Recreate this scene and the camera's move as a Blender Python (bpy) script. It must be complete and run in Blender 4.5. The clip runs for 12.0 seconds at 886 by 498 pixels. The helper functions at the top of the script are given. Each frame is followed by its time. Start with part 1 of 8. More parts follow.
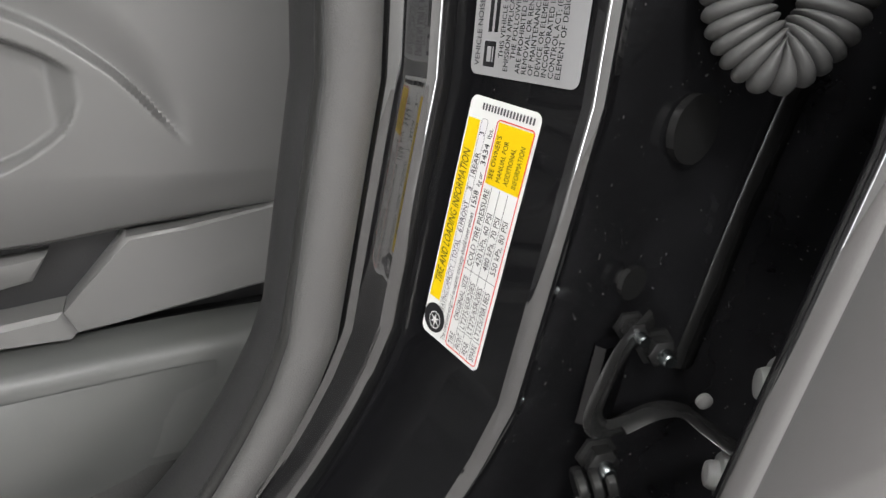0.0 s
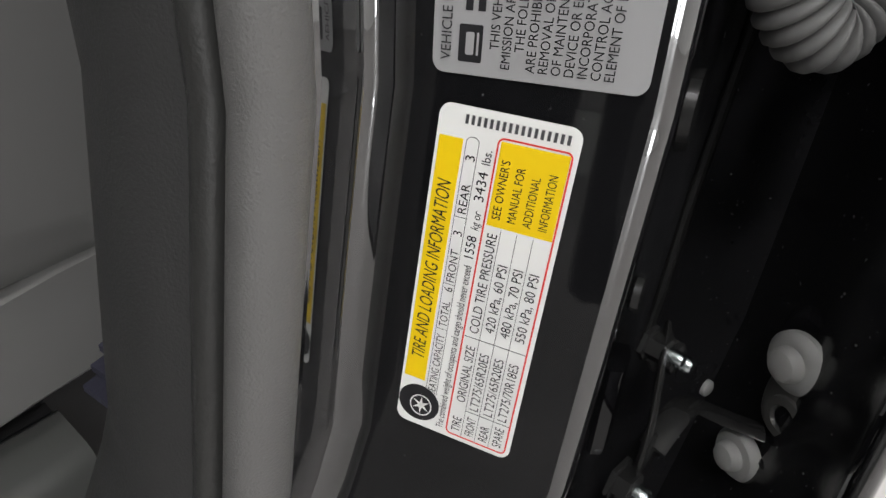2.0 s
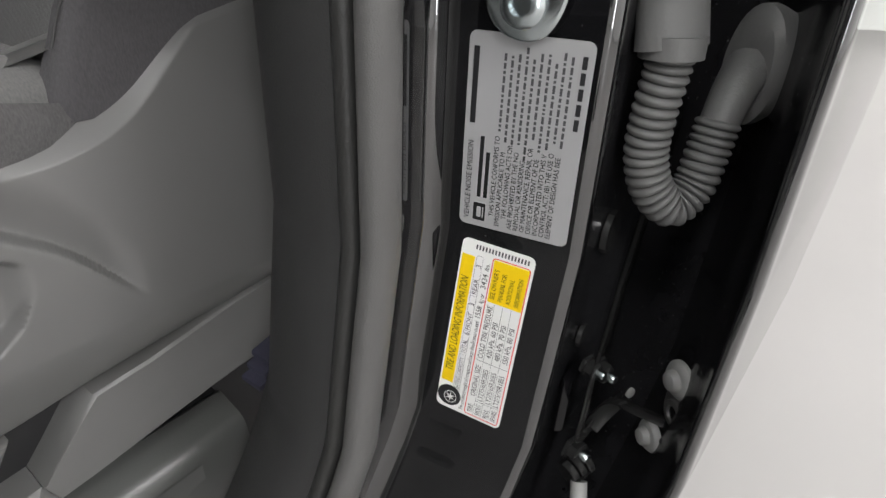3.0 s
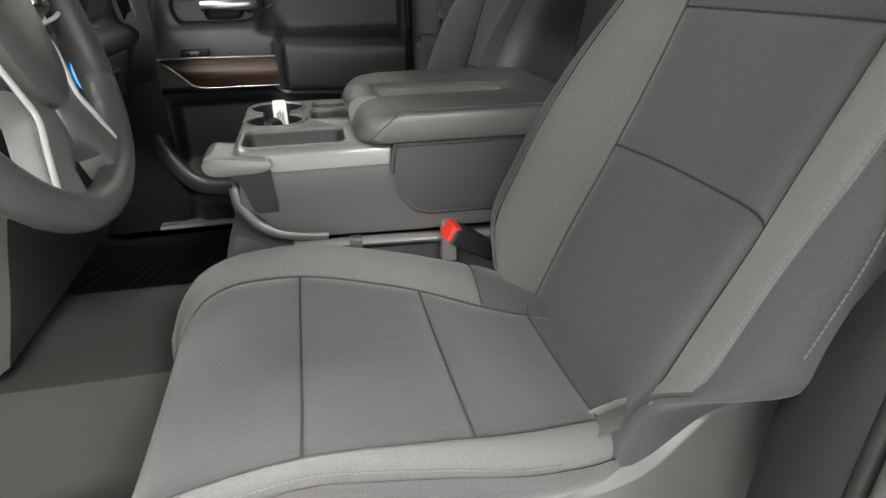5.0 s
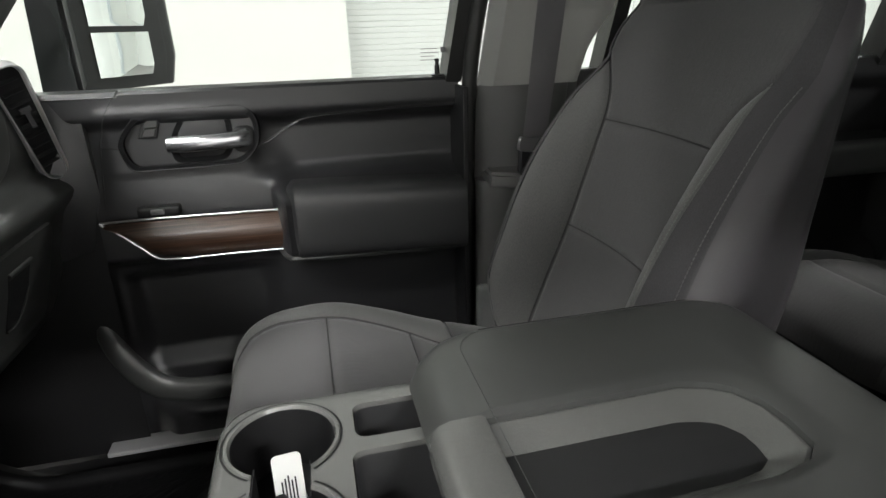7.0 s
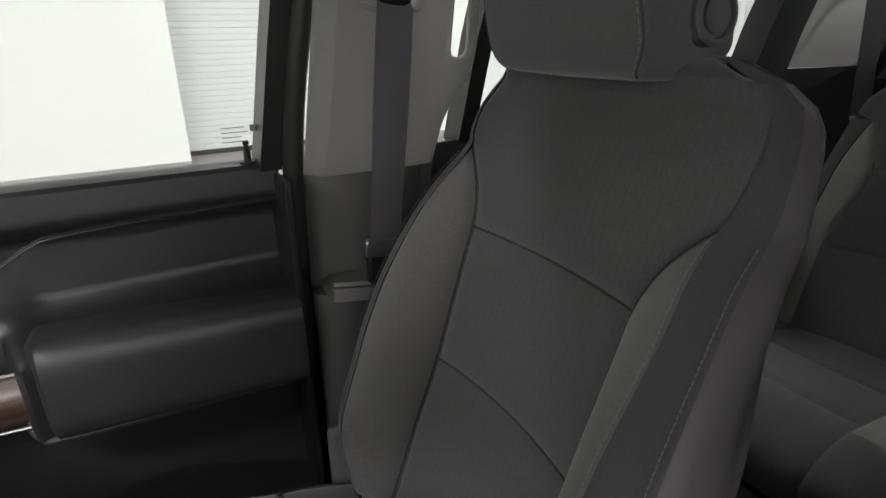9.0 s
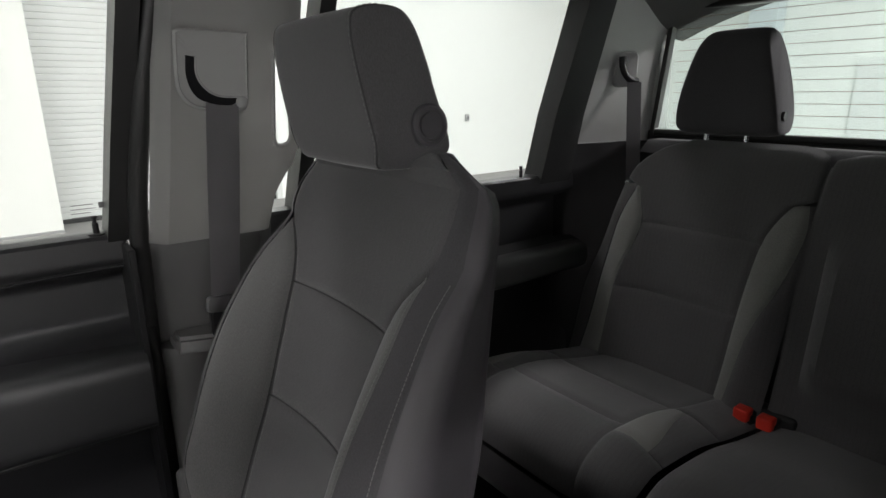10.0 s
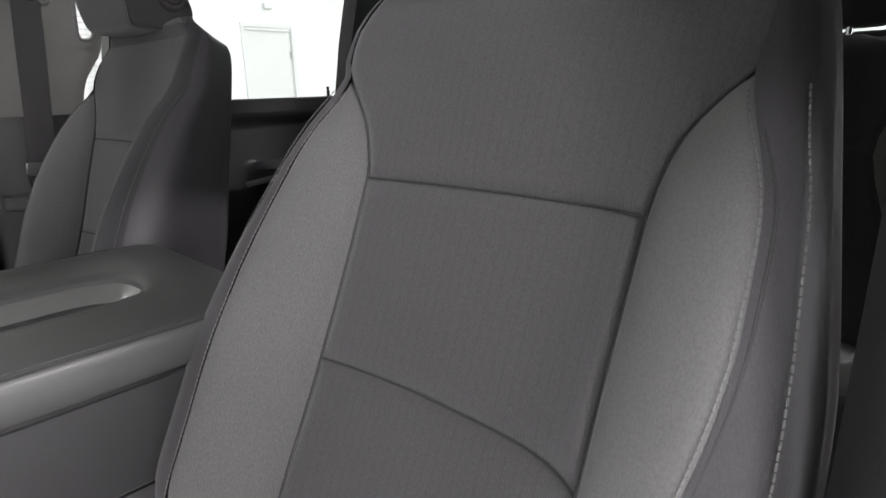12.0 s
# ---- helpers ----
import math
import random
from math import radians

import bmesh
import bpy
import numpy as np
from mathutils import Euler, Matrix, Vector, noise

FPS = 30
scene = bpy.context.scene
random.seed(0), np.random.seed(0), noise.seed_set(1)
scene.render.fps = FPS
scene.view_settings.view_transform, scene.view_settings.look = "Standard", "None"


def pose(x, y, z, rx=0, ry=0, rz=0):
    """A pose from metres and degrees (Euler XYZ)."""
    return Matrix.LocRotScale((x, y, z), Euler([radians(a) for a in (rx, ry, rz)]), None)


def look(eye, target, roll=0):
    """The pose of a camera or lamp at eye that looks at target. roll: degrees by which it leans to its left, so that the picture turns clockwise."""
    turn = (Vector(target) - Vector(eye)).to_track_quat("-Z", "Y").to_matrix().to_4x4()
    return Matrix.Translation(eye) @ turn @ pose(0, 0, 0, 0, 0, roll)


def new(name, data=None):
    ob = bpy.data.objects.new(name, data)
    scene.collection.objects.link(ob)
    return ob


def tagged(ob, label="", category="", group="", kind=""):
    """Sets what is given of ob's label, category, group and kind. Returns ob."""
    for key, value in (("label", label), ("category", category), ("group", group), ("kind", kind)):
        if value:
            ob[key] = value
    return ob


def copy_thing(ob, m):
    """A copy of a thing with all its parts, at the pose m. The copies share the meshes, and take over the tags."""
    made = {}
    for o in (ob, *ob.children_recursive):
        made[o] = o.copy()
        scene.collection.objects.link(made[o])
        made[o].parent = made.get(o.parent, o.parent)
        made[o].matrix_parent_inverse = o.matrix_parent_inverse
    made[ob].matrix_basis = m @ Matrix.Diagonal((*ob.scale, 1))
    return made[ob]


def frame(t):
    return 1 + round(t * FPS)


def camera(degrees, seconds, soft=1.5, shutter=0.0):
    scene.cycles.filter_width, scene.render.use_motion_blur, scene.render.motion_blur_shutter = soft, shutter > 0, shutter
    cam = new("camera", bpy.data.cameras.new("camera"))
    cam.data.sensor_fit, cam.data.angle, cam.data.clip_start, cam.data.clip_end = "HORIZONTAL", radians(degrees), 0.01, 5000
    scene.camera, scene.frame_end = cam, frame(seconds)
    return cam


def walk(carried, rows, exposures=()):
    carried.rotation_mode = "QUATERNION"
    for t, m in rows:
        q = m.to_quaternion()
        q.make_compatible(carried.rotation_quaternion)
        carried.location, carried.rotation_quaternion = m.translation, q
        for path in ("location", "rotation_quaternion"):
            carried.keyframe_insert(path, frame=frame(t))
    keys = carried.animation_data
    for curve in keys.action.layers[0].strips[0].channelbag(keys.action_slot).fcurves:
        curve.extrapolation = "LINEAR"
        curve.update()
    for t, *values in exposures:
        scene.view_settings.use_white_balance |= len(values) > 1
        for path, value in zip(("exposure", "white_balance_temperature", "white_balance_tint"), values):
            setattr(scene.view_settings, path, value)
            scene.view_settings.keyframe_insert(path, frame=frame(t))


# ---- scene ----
cam = camera(75.5, 12.0)
PATH = [
    (0, (-0.186, -0.963, 1.031), (0.684, 0.685, 0.304), 4.3),
    (0.5, (-0.195, -0.865, 1.028), (1.085, 0.441, 0.217), 2.9),
    (1, (-0.186, -0.834, 1.024), (1.251, 0.248, 0.149), 2.7),
    (1.5, (-0.189, -0.815, 1.031), (1.308, 0.164, 0.136), 2.9),
    (2, (-0.205, -0.824, 1.044), (1.302, 0.121, 0.13), 3.0),
    (2.5, (-0.236, -0.843, 1.065), (1.258, 0.11, 0.139), 2.9),
    (3, (-0.305, -0.897, 1.159), (1.11, 0.152, 0.211), 2.2),
    (3.2, (-0.351, -0.914, 1.215), (0.978, 0.231, 0.255), 2.0),
    (3.4, (-0.386, -0.936, 1.272), (0.757, 0.375, 0.284), 1.2),
    (3.5, (-0.405, -0.947, 1.294), (0.663, 0.436, 0.321), 1.0),
    (3.7, (-0.429, -0.951, 1.335), (0.492, 0.518, 0.338), 1.0),
    (5.3, (-0.432, -0.837, 1.506), (-0.05, 0.946, 0.685), -0.6),
    (5.5, (-0.437, -0.779, 1.516), (-0.053, 1.021, 0.734), -0.7),
    (6, (-0.462, -0.631, 1.546), (-0.064, 1.184, 0.806), -0.8),
    (6.5, (-0.464, -0.455, 1.562), (-0.058, 1.365, 0.837), -1.0),
    (6.7, (-0.448, -0.384, 1.576), (-0.048, 1.438, 0.854), -1.4),
    (8.3, (-0.416, -0.021, 1.634), (0.135, 1.736, 0.854), -2.2),
    (8.5, (-0.38, -0.022, 1.638), (0.209, 1.729, 0.874), -2.0),
    (9, (-0.32, -0.022, 1.673), (0.544, 1.633, 0.957), -1.1),
    (9.5, (-0.318, -0.077, 1.71), (0.758, 1.492, 1.091), -0.5),
    (10, (-0.3, -0.225, 1.716), (0.88, 1.301, 1.187), -0.6),
    (10.5, (-0.297, -0.425, 1.69), (0.946, 1.056, 1.179), -0.8),
    (11, (-0.308, -0.564, 1.646), (0.994, 0.867, 1.139), -1.1),
    (11.5, (-0.31, -0.635, 1.598), (1.06, 0.73, 1.087), -1.1),
    (12, (-0.333, -0.671, 1.533), (1.064, 0.65, 0.984), -1.4),
]
# the camera brightens and tints as it turns into the cab: seconds, stops, kelvin, tint
EXPOSURES = [(0.0, -0.08, 6500, 10), (0.5, -0.28, 6500, 10), (1.0, -0.38, 6500, 10), (2.5, -0.48, 6500, 10), (3.5, -0.36, 6450, 10), (4.5, 0.1, 6500, 8), (5.5, 0.39, 6550, 7), (6.5, 0.36, 6550, 7), (8.5, 0.12, 6500, 13), (10.0, 0.23, 6480, 13), (10.5, 0.23, 6450, 14), (11.0, 0.25, 6400, 16), (11.5, 0.38, 6400, 15), (12.0, 0.34, 6380, 15)]
walk(cam, [(t, look(eye, target, roll)) for t, eye, target, roll in PATH], EXPOSURES)

# ---- world and light ----
GROUND = 0.25
LAMP_SHARE = {-9.6: 0.35, -6.4: 0.35, -3.0: 0.85, 1.5: 1.0, 6.0: 1.7}
LAMP_WATTS = {-5.2: 330.0, -1.6: 150.0, 2.6: 40.0, 5.6: 26.0}
scene.view_settings.exposure = 0.0
world = bpy.data.worlds.new("hall_world")
scene.world = world
world.use_nodes = True
world.node_tree.nodes["Background"].inputs[0].default_value = (0.9, 0.95, 1.0, 1)
world.node_tree.nodes["Background"].inputs[1].default_value = 0.3


def lamp(name, at, aim, size_x, size_y, watts, colour=(1.0, 0.97, 0.93)):
    data = bpy.data.lights.new(name, "AREA")
    data.shape, data.size, data.size_y, data.energy, data.color = "RECTANGLE", size_x, size_y, watts, colour
    ob = new(name, data)
    ob.matrix_world = look(at, aim)
    return ob


# front two rows: unseen, added without fixtures to light the cab through the windscreen
for lx in (-9.6, -6.4, -3.0, 1.5, 6.0):
    for ly in (-5.2, -1.6, 2.6, 5.6):
        lamp("ceiling_lamp_light", (lx, ly, 4.66), (lx, ly + 0.001, 0), 1.5, 0.5, LAMP_WATTS[ly] * (LAMP_SHARE[lx] if ly < 0 else min(LAMP_SHARE[lx], 1.0)), (1.0, 0.985, 0.985))
# lamp added unseen on the driver's side, in an assumed opening, for pillar highlights
lamp("added_edge_light", (-6.85, -8.06, 1.55), (-6.85, 0, 1.55), 0.95, 2.56, 195.0, (0.97, 0.99, 1.0))


# ---- materials ----
def material(name, colour, rough=0.5, metal=0.0, second=None, grain=0.0, grain_scale=400.0, mottle=0.12, mottle_scale=9.0, spec=0.5, coat=0.0):
    """A principled material with a mottle at one scale and a fine grain with relief at another."""
    m = bpy.data.materials.new(name)
    m.use_nodes = True
    nodes, links = m.node_tree.nodes, m.node_tree.links
    p = nodes["Principled BSDF"]
    p.inputs["Roughness"].default_value, p.inputs["Metallic"].default_value = rough, metal
    p.inputs["Specular IOR Level"].default_value = spec
    p.inputs["Coat Weight"].default_value = coat
    co = nodes.new("ShaderNodeTexCoord")
    n1 = nodes.new("ShaderNodeTexNoise")
    n1.inputs["Scale"].default_value, n1.inputs["Detail"].default_value = mottle_scale, 4
    links.new(co.outputs["Object"], n1.inputs["Vector"])
    mix = nodes.new("ShaderNodeMix")
    mix.data_type = "RGBA"
    c2 = second or tuple(v * (1 - mottle) for v in colour)
    mix.inputs[6].default_value, mix.inputs[7].default_value = (*colour, 1), (*c2, 1)
    links.new(n1.outputs["Fac"], mix.inputs[0])
    links.new(mix.outputs[2], p.inputs["Base Color"])
    if grain:
        n2 = nodes.new("ShaderNodeTexNoise")
        n2.inputs["Scale"].default_value, n2.inputs["Detail"].default_value = grain_scale, 3
        links.new(co.outputs["Object"], n2.inputs["Vector"])
        bump = nodes.new("ShaderNodeBump")
        bump.inputs["Strength"].default_value, bump.inputs["Distance"].default_value = grain, 0.0006
        links.new(n2.outputs["Fac"], bump.inputs["Height"])
        links.new(bump.outputs["Normal"], p.inputs["Normal"])
        add = nodes.new("ShaderNodeMath")
        add.operation, add.inputs[1].default_value, add.inputs[2].default_value = "MULTIPLY_ADD", 0.25, rough - 0.12
        links.new(n2.outputs["Fac"], add.inputs[0])
        links.new(add.outputs[0], p.inputs["Roughness"])
    return m


def cloth(name, colour, rib=0.0, rib_scale=260.0, axis=(1, 0, 0), heather=0.16, sheen=0.35):
    """Woven seat cloth: heathered threads, a fine rib along one axis, soft sheen."""
    m = material(name, colour, 0.92, mottle=0.1, mottle_scale=5.0, spec=0.2)
    nodes, links = m.node_tree.nodes, m.node_tree.links
    p = nodes["Principled BSDF"]
    p.inputs["Sheen Weight"].default_value, p.inputs["Sheen Roughness"].default_value = sheen, 0.5
    co = [n for n in nodes if n.type == "TEX_COORD"][0]
    base = [n for n in nodes if n.type == "MIX"][0]
    stretch = nodes.new("ShaderNodeMapping")
    stretch.inputs["Scale"].default_value = (1, 1, 0.35)
    links.new(co.outputs["Object"], stretch.inputs["Vector"])
    fine = nodes.new("ShaderNodeTexNoise")
    fine.inputs["Scale"].default_value, fine.inputs["Detail"].default_value = 900, 2
    links.new(stretch.outputs["Vector"], fine.inputs["Vector"])
    speck = nodes.new("ShaderNodeMix")
    speck.data_type, speck.blend_type = "RGBA", "MULTIPLY"
    ramp = nodes.new("ShaderNodeMapRange")
    ramp.inputs["From Min"].default_value, ramp.inputs["From Max"].default_value = 0.3, 0.7
    ramp.inputs["To Min"].default_value, ramp.inputs["To Max"].default_value = 1 - heather, 1 + heather
    links.new(fine.outputs["Fac"], ramp.inputs["Value"])
    speck.inputs[0].default_value = 1
    links.new(base.outputs[2], speck.inputs[6])
    links.new(ramp.outputs["Result"], speck.inputs[7])
    links.new(speck.outputs[2], p.inputs["Base Color"])
    height = fine.outputs["Fac"]
    bump = nodes.new("ShaderNodeBump")
    bump.inputs["Distance"].default_value = 0.0008
    bump.inputs["Strength"].default_value = 0.35
    if rib:
        wave = nodes.new("ShaderNodeTexWave")
        wave.bands_direction = {(1, 0, 0): "X", (0, 1, 0): "Y", (0, 0, 1): "Z"}[axis]
        wave.inputs["Scale"].default_value, wave.inputs["Distortion"].default_value = rib_scale, 0.6
        wave.inputs["Detail"].default_value, wave.inputs["Detail Scale"].default_value = 1.0, 3.0
        links.new(co.outputs["Object"], wave.inputs["Vector"])
        add = nodes.new("ShaderNodeMath")
        add.operation, add.inputs[1].default_value = "MULTIPLY_ADD", rib
        links.new(wave.outputs["Fac"], add.inputs[0])
        links.new(fine.outputs["Fac"], add.inputs[2])
        height = add.outputs[0]
        line = nodes.new("ShaderNodeTexWave")
        line.bands_direction = wave.bands_direction
        line.inputs["Scale"].default_value, line.inputs["Distortion"].default_value = rib_scale / 4.6, 0.8
        line.inputs["Detail"].default_value, line.inputs["Detail Scale"].default_value = 2.0, 2.0
        links.new(co.outputs["Object"], line.inputs["Vector"])
        thin = nodes.new("ShaderNodeMapRange")
        thin.inputs["From Min"].default_value, thin.inputs["From Max"].default_value = 0.0, 0.22
        thin.inputs["To Min"].default_value, thin.inputs["To Max"].default_value = 0.93, 1.0
        links.new(line.outputs["Fac"], thin.inputs["Value"])
        dark = nodes.new("ShaderNodeMix")
        dark.data_type, dark.blend_type = "RGBA", "MULTIPLY"
        dark.inputs[0].default_value = 1
        links.new(speck.outputs[2], dark.inputs[6])
        links.new(thin.outputs["Result"], dark.inputs[7])
        links.new(dark.outputs[2], p.inputs["Base Color"])
    links.new(height, bump.inputs["Height"])
    links.new(bump.outputs["Normal"], p.inputs["Normal"])
    return m


def emitting(name, colour, strength):
    m = bpy.data.materials.new(name)
    m.use_nodes = True
    p = m.node_tree.nodes["Principled BSDF"]
    p.inputs["Base Color"].default_value = (*colour, 1)
    p.inputs["Emission Color"].default_value = (*colour, 1)
    p.inputs["Emission Strength"].default_value = strength
    return m


def glass(name, tint=(0.9, 0.95, 0.93), rough=0.0):
    """Thin window glass: clear, with a mirror gloss that grows at glancing angles."""
    m = bpy.data.materials.new(name)
    m.use_nodes = True
    nodes, links = m.node_tree.nodes, m.node_tree.links
    nodes.remove(nodes["Principled BSDF"])
    clear, gloss, mix, fres = (nodes.new("ShaderNode" + n) for n in ("BsdfTransparent", "BsdfGlossy", "MixShader", "Fresnel"))
    clear.inputs[0].default_value = (*tint, 1)
    gloss.inputs["Roughness"].default_value = rough
    fres.inputs["IOR"].default_value = 1.35
    links.new(fres.outputs[0], mix.inputs[0])
    links.new(clear.outputs[0], mix.inputs[1])
    links.new(gloss.outputs[0], mix.inputs[2])
    links.new(mix.outputs[0], nodes["Material Output"].inputs["Surface"])
    return m


def wood(name):
    m = material(name, (0.10, 0.05, 0.03), 0.38, coat=0.4)
    nodes, links = m.node_tree.nodes, m.node_tree.links
    p = nodes["Principled BSDF"]
    p.inputs["Coat Roughness"].default_value = 0.22
    co = [n for n in nodes if n.type == "TEX_COORD"][0]
    mp = nodes.new("ShaderNodeMapping")
    mp.inputs["Scale"].default_value = (2.5, 90, 260)
    links.new(co.outputs["Object"], mp.inputs["Vector"])
    n = nodes.new("ShaderNodeTexNoise")
    n.inputs["Scale"].default_value, n.inputs["Detail"].default_value, n.inputs["Distortion"].default_value = 1.6, 6, 0.6
    links.new(mp.outputs["Vector"], n.inputs["Vector"])
    ramp = nodes.new("ShaderNodeValToRGB")
    ramp.color_ramp.elements[0].color, ramp.color_ramp.elements[0].position = (0.040, 0.020, 0.013, 1), 0.30
    ramp.color_ramp.elements[1].color, ramp.color_ramp.elements[1].position = (0.125, 0.068, 0.043, 1), 0.72
    links.new(n.outputs["Fac"], ramp.inputs[0])
    links.new(ramp.outputs[0], p.inputs["Base Color"])
    return m


CLOTH = cloth("seat_cloth", (0.106, 0.103, 0.104), rib=0.45, rib_scale=150, axis=(0, 1, 0))
CLOTH_LIGHT = cloth("bolster_cloth", (0.166, 0.165, 0.161), heather=0.14)
VINYL = material("seat_vinyl", (0.085, 0.080, 0.086), 0.5, grain=0.35, grain_scale=700)
LEATHER = material("armrest_vinyl", (0.098, 0.101, 0.097), 0.40, spec=0.9, grain=0.16, grain_scale=1500)
PLASTIC = material("dark_grey_plastic", (0.105, 0.105, 0.104), 0.34, spec=0.9, grain=0.10, grain_scale=2200)
PLASTIC_BLACK = material("black_plastic", (0.016, 0.016, 0.017), 0.45, grain=0.4, grain_scale=1100)
PLASTIC_GREY = material("grey_plastic", (0.19, 0.19, 0.187), 0.26, grain=0.10, grain_scale=2200)
TRAY = material("console_tray_plastic", (0.195, 0.197, 0.188), 0.25, coat=0.5, spec=0.9, grain=0.10, grain_scale=2200)
SWITCH = material("control_switch_plastic", (0.090, 0.089, 0.090), 0.32, spec=0.7, grain=0.2, grain_scale=1000)
SHIELD = material("seat_shield_plastic", (0.142, 0.141, 0.138), 0.37, spec=0.7, grain=0.10, grain_scale=2200)
PLASTIC_LIGHT = material("light_grey_trim", (0.38, 0.38, 0.365), 0.6, grain=0.10, grain_scale=2200)
PLASTIC_MID = material("mid_grey_trim", (0.44, 0.44, 0.425), 0.5, grain=0.10, grain_scale=2200)
# black for the bezel; on shallow recesses and slots it stands in for shade
RECESS_BLACK = material("matt_black_and_recess_shade", (0.010, 0.010, 0.011), 0.7, spec=0.15, grain=0.2, grain_scale=1200)
HEAD_CLOTH = cloth("headrest_cloth", (0.118, 0.115, 0.117), heather=0.14)
WEDGE_CLOTH = cloth("pale_wedge_cloth", (0.25, 0.25, 0.235), heather=0.14)
DASH = material("black_dash_vinyl", (0.070, 0.072, 0.069), 0.34, spec=0.8, grain=0.10, grain_scale=2200)
DASH_SOFT = material("black_padded_vinyl", (0.046, 0.046, 0.048), 0.34, spec=0.85, grain=0.4, grain_scale=1000)
WHEEL = material("wheel_leather", (0.068, 0.068, 0.069), 0.32, spec=0.8, grain=0.5, grain_scale=700)
SILVER_PAINT = material("silver_paint", (0.60, 0.60, 0.60), 0.28, 0.10, mottle=0.04, spec=0.8)
DOOR_SKIN = material("door_trim_vinyl", (0.030, 0.030, 0.032), 0.36, spec=0.85, grain=0.5, grain_scale=800)
BLACK_PAINT = material("gloss_black_paint", (0.008, 0.008, 0.009), 0.05, spec=0.35, mottle=0.3, mottle_scale=60)
BLACK_PAINT_DULL = material("thin_black_paint", (0.022, 0.022, 0.024), 0.20, mottle=0.6, mottle_scale=40, grain=0.35, grain_scale=60)
EDGE_PAINT = material("clear_coated_black_paint", (0.012, 0.012, 0.013), 0.035, spec=1.0, mottle=0.4, mottle_scale=70, coat=1.0)
EDGE_PAINT.node_tree.nodes["Principled BSDF"].inputs["Coat IOR"].default_value = 1.7
HINGE_COAT = material("dark_steel_coat", (0.032, 0.032, 0.032), 0.24, 0.2, mottle=0.5, mottle_scale=60)
RUBBER = material("seal_rubber", (0.026, 0.026, 0.025), 0.42, grain=0.5, grain_scale=500)
TRIM_DARK = material("dark_matt_trim", (0.030, 0.030, 0.030), 0.62, spec=0.3, grain=0.3, grain_scale=900)
SEAL_GREY = material("grey_flocked_seal", (0.105, 0.103, 0.101), 0.50, grain=0.6, grain_scale=1100, mottle=0.2, mottle_scale=30)
BOOT = material("boot_rubber", (0.15, 0.15, 0.148), 0.5, grain=0.3, grain_scale=500, mottle=0.4, mottle_scale=25)
CHROME = material("chrome", (0.76, 0.77, 0.79), 0.26, 1.0, mottle=0.03)
SATIN = material("satin_silver", (0.50, 0.50, 0.50), 0.3, 1.0, mottle=0.05)
ZINC = material("zinc_plated_steel", (0.62, 0.64, 0.64), 0.24, 1.0, second=(0.50, 0.58, 0.60), mottle_scale=40)
E_COAT = material("worn_dip_coat", (0.105, 0.104, 0.100), 0.34, 0.25, mottle=0.4, mottle_scale=70, spec=0.7)
BOLT_PAINT = material("primer_grey_bolt", (0.36, 0.36, 0.35), 0.45, mottle=0.25, mottle_scale=120)


def dusty(m, scale=620.0, cut=0.80, pale=(0.16, 0.16, 0.16)):
    """Adds sparse pale dust specks to a paint."""
    nodes, links = m.node_tree.nodes, m.node_tree.links
    p = nodes["Principled BSDF"]
    co = [n for n in nodes if n.type == "TEX_COORD"][0]
    n = nodes.new("ShaderNodeTexNoise")
    n.inputs["Scale"].default_value, n.inputs["Detail"].default_value = scale, 1.0
    links.new(co.outputs["Object"], n.inputs["Vector"])
    r = nodes.new("ShaderNodeMapRange")
    r.inputs["From Min"].default_value, r.inputs["From Max"].default_value = cut, cut + 0.05
    links.new(n.outputs["Fac"], r.inputs["Value"])
    mix = nodes.new("ShaderNodeMix")
    mix.data_type = "RGBA"
    mix.inputs[7].default_value = (*pale, 1)
    links.new(r.outputs["Result"], mix.inputs[0])
    links.new(p.inputs["Base Color"].links[0].from_socket, mix.inputs[6])
    links.new(mix.outputs[2], p.inputs["Base Color"])


dusty(BLACK_PAINT)
dusty(BLACK_PAINT_DULL, 420.0, 0.74)
WOOD = wood("walnut_trim")
RED = material("red_button", (0.85, 0.05, 0.03), 0.4, mottle=0.05)
WHITE_PAPER = material("white_label", (0.82, 0.82, 0.80), 0.45, mottle=0.02)
SILVER_PAPER = material("silver_label", (0.40, 0.40, 0.405), 0.38, mottle=0.06, metal=0.15)
YELLOW = material("label_yellow", (0.90, 0.62, 0.0), 0.45, mottle=0.02)
INK = material("label_ink", (0.012, 0.012, 0.014), 0.5)
INK_GREY = material("thin_label_ink", (0.07, 0.07, 0.075), 0.5)
LABEL_RED = material("label_red", (0.80, 0.05, 0.04), 0.5)
CARPET = material("floor_carpet", (0.13, 0.13, 0.125), 0.95, grain=1.0, grain_scale=500, mottle=0.35, mottle_scale=3.0, spec=0.1)
MAT_RUBBER = material("rubber_mat", (0.013, 0.013, 0.014), 0.4, grain=0.3)
BELT = material("belt_webbing", (0.25, 0.24, 0.25), 0.75, grain=0.8, grain_scale=600)
NYLON = material("blue_grey_nylon", (0.022, 0.022, 0.04), 0.7, grain=0.6)
HEADLINER = material("headliner_cloth", (0.16, 0.16, 0.155), 0.95, grain=0.6, grain_scale=700, spec=0.1)
GLASS = glass("window_glass")
GLASS_REAR = glass("rear_window_glass", (0.86, 0.92, 0.9))
MIRROR = material("mirror_glass", (0.85, 0.87, 0.86), 0.02, 1.0, mottle=0.01)
WALL = material("white_wall_paint", (0.80, 0.82, 0.79), 0.75, mottle=0.04, mottle_scale=1.2, grain=0.15, grain_scale=120)
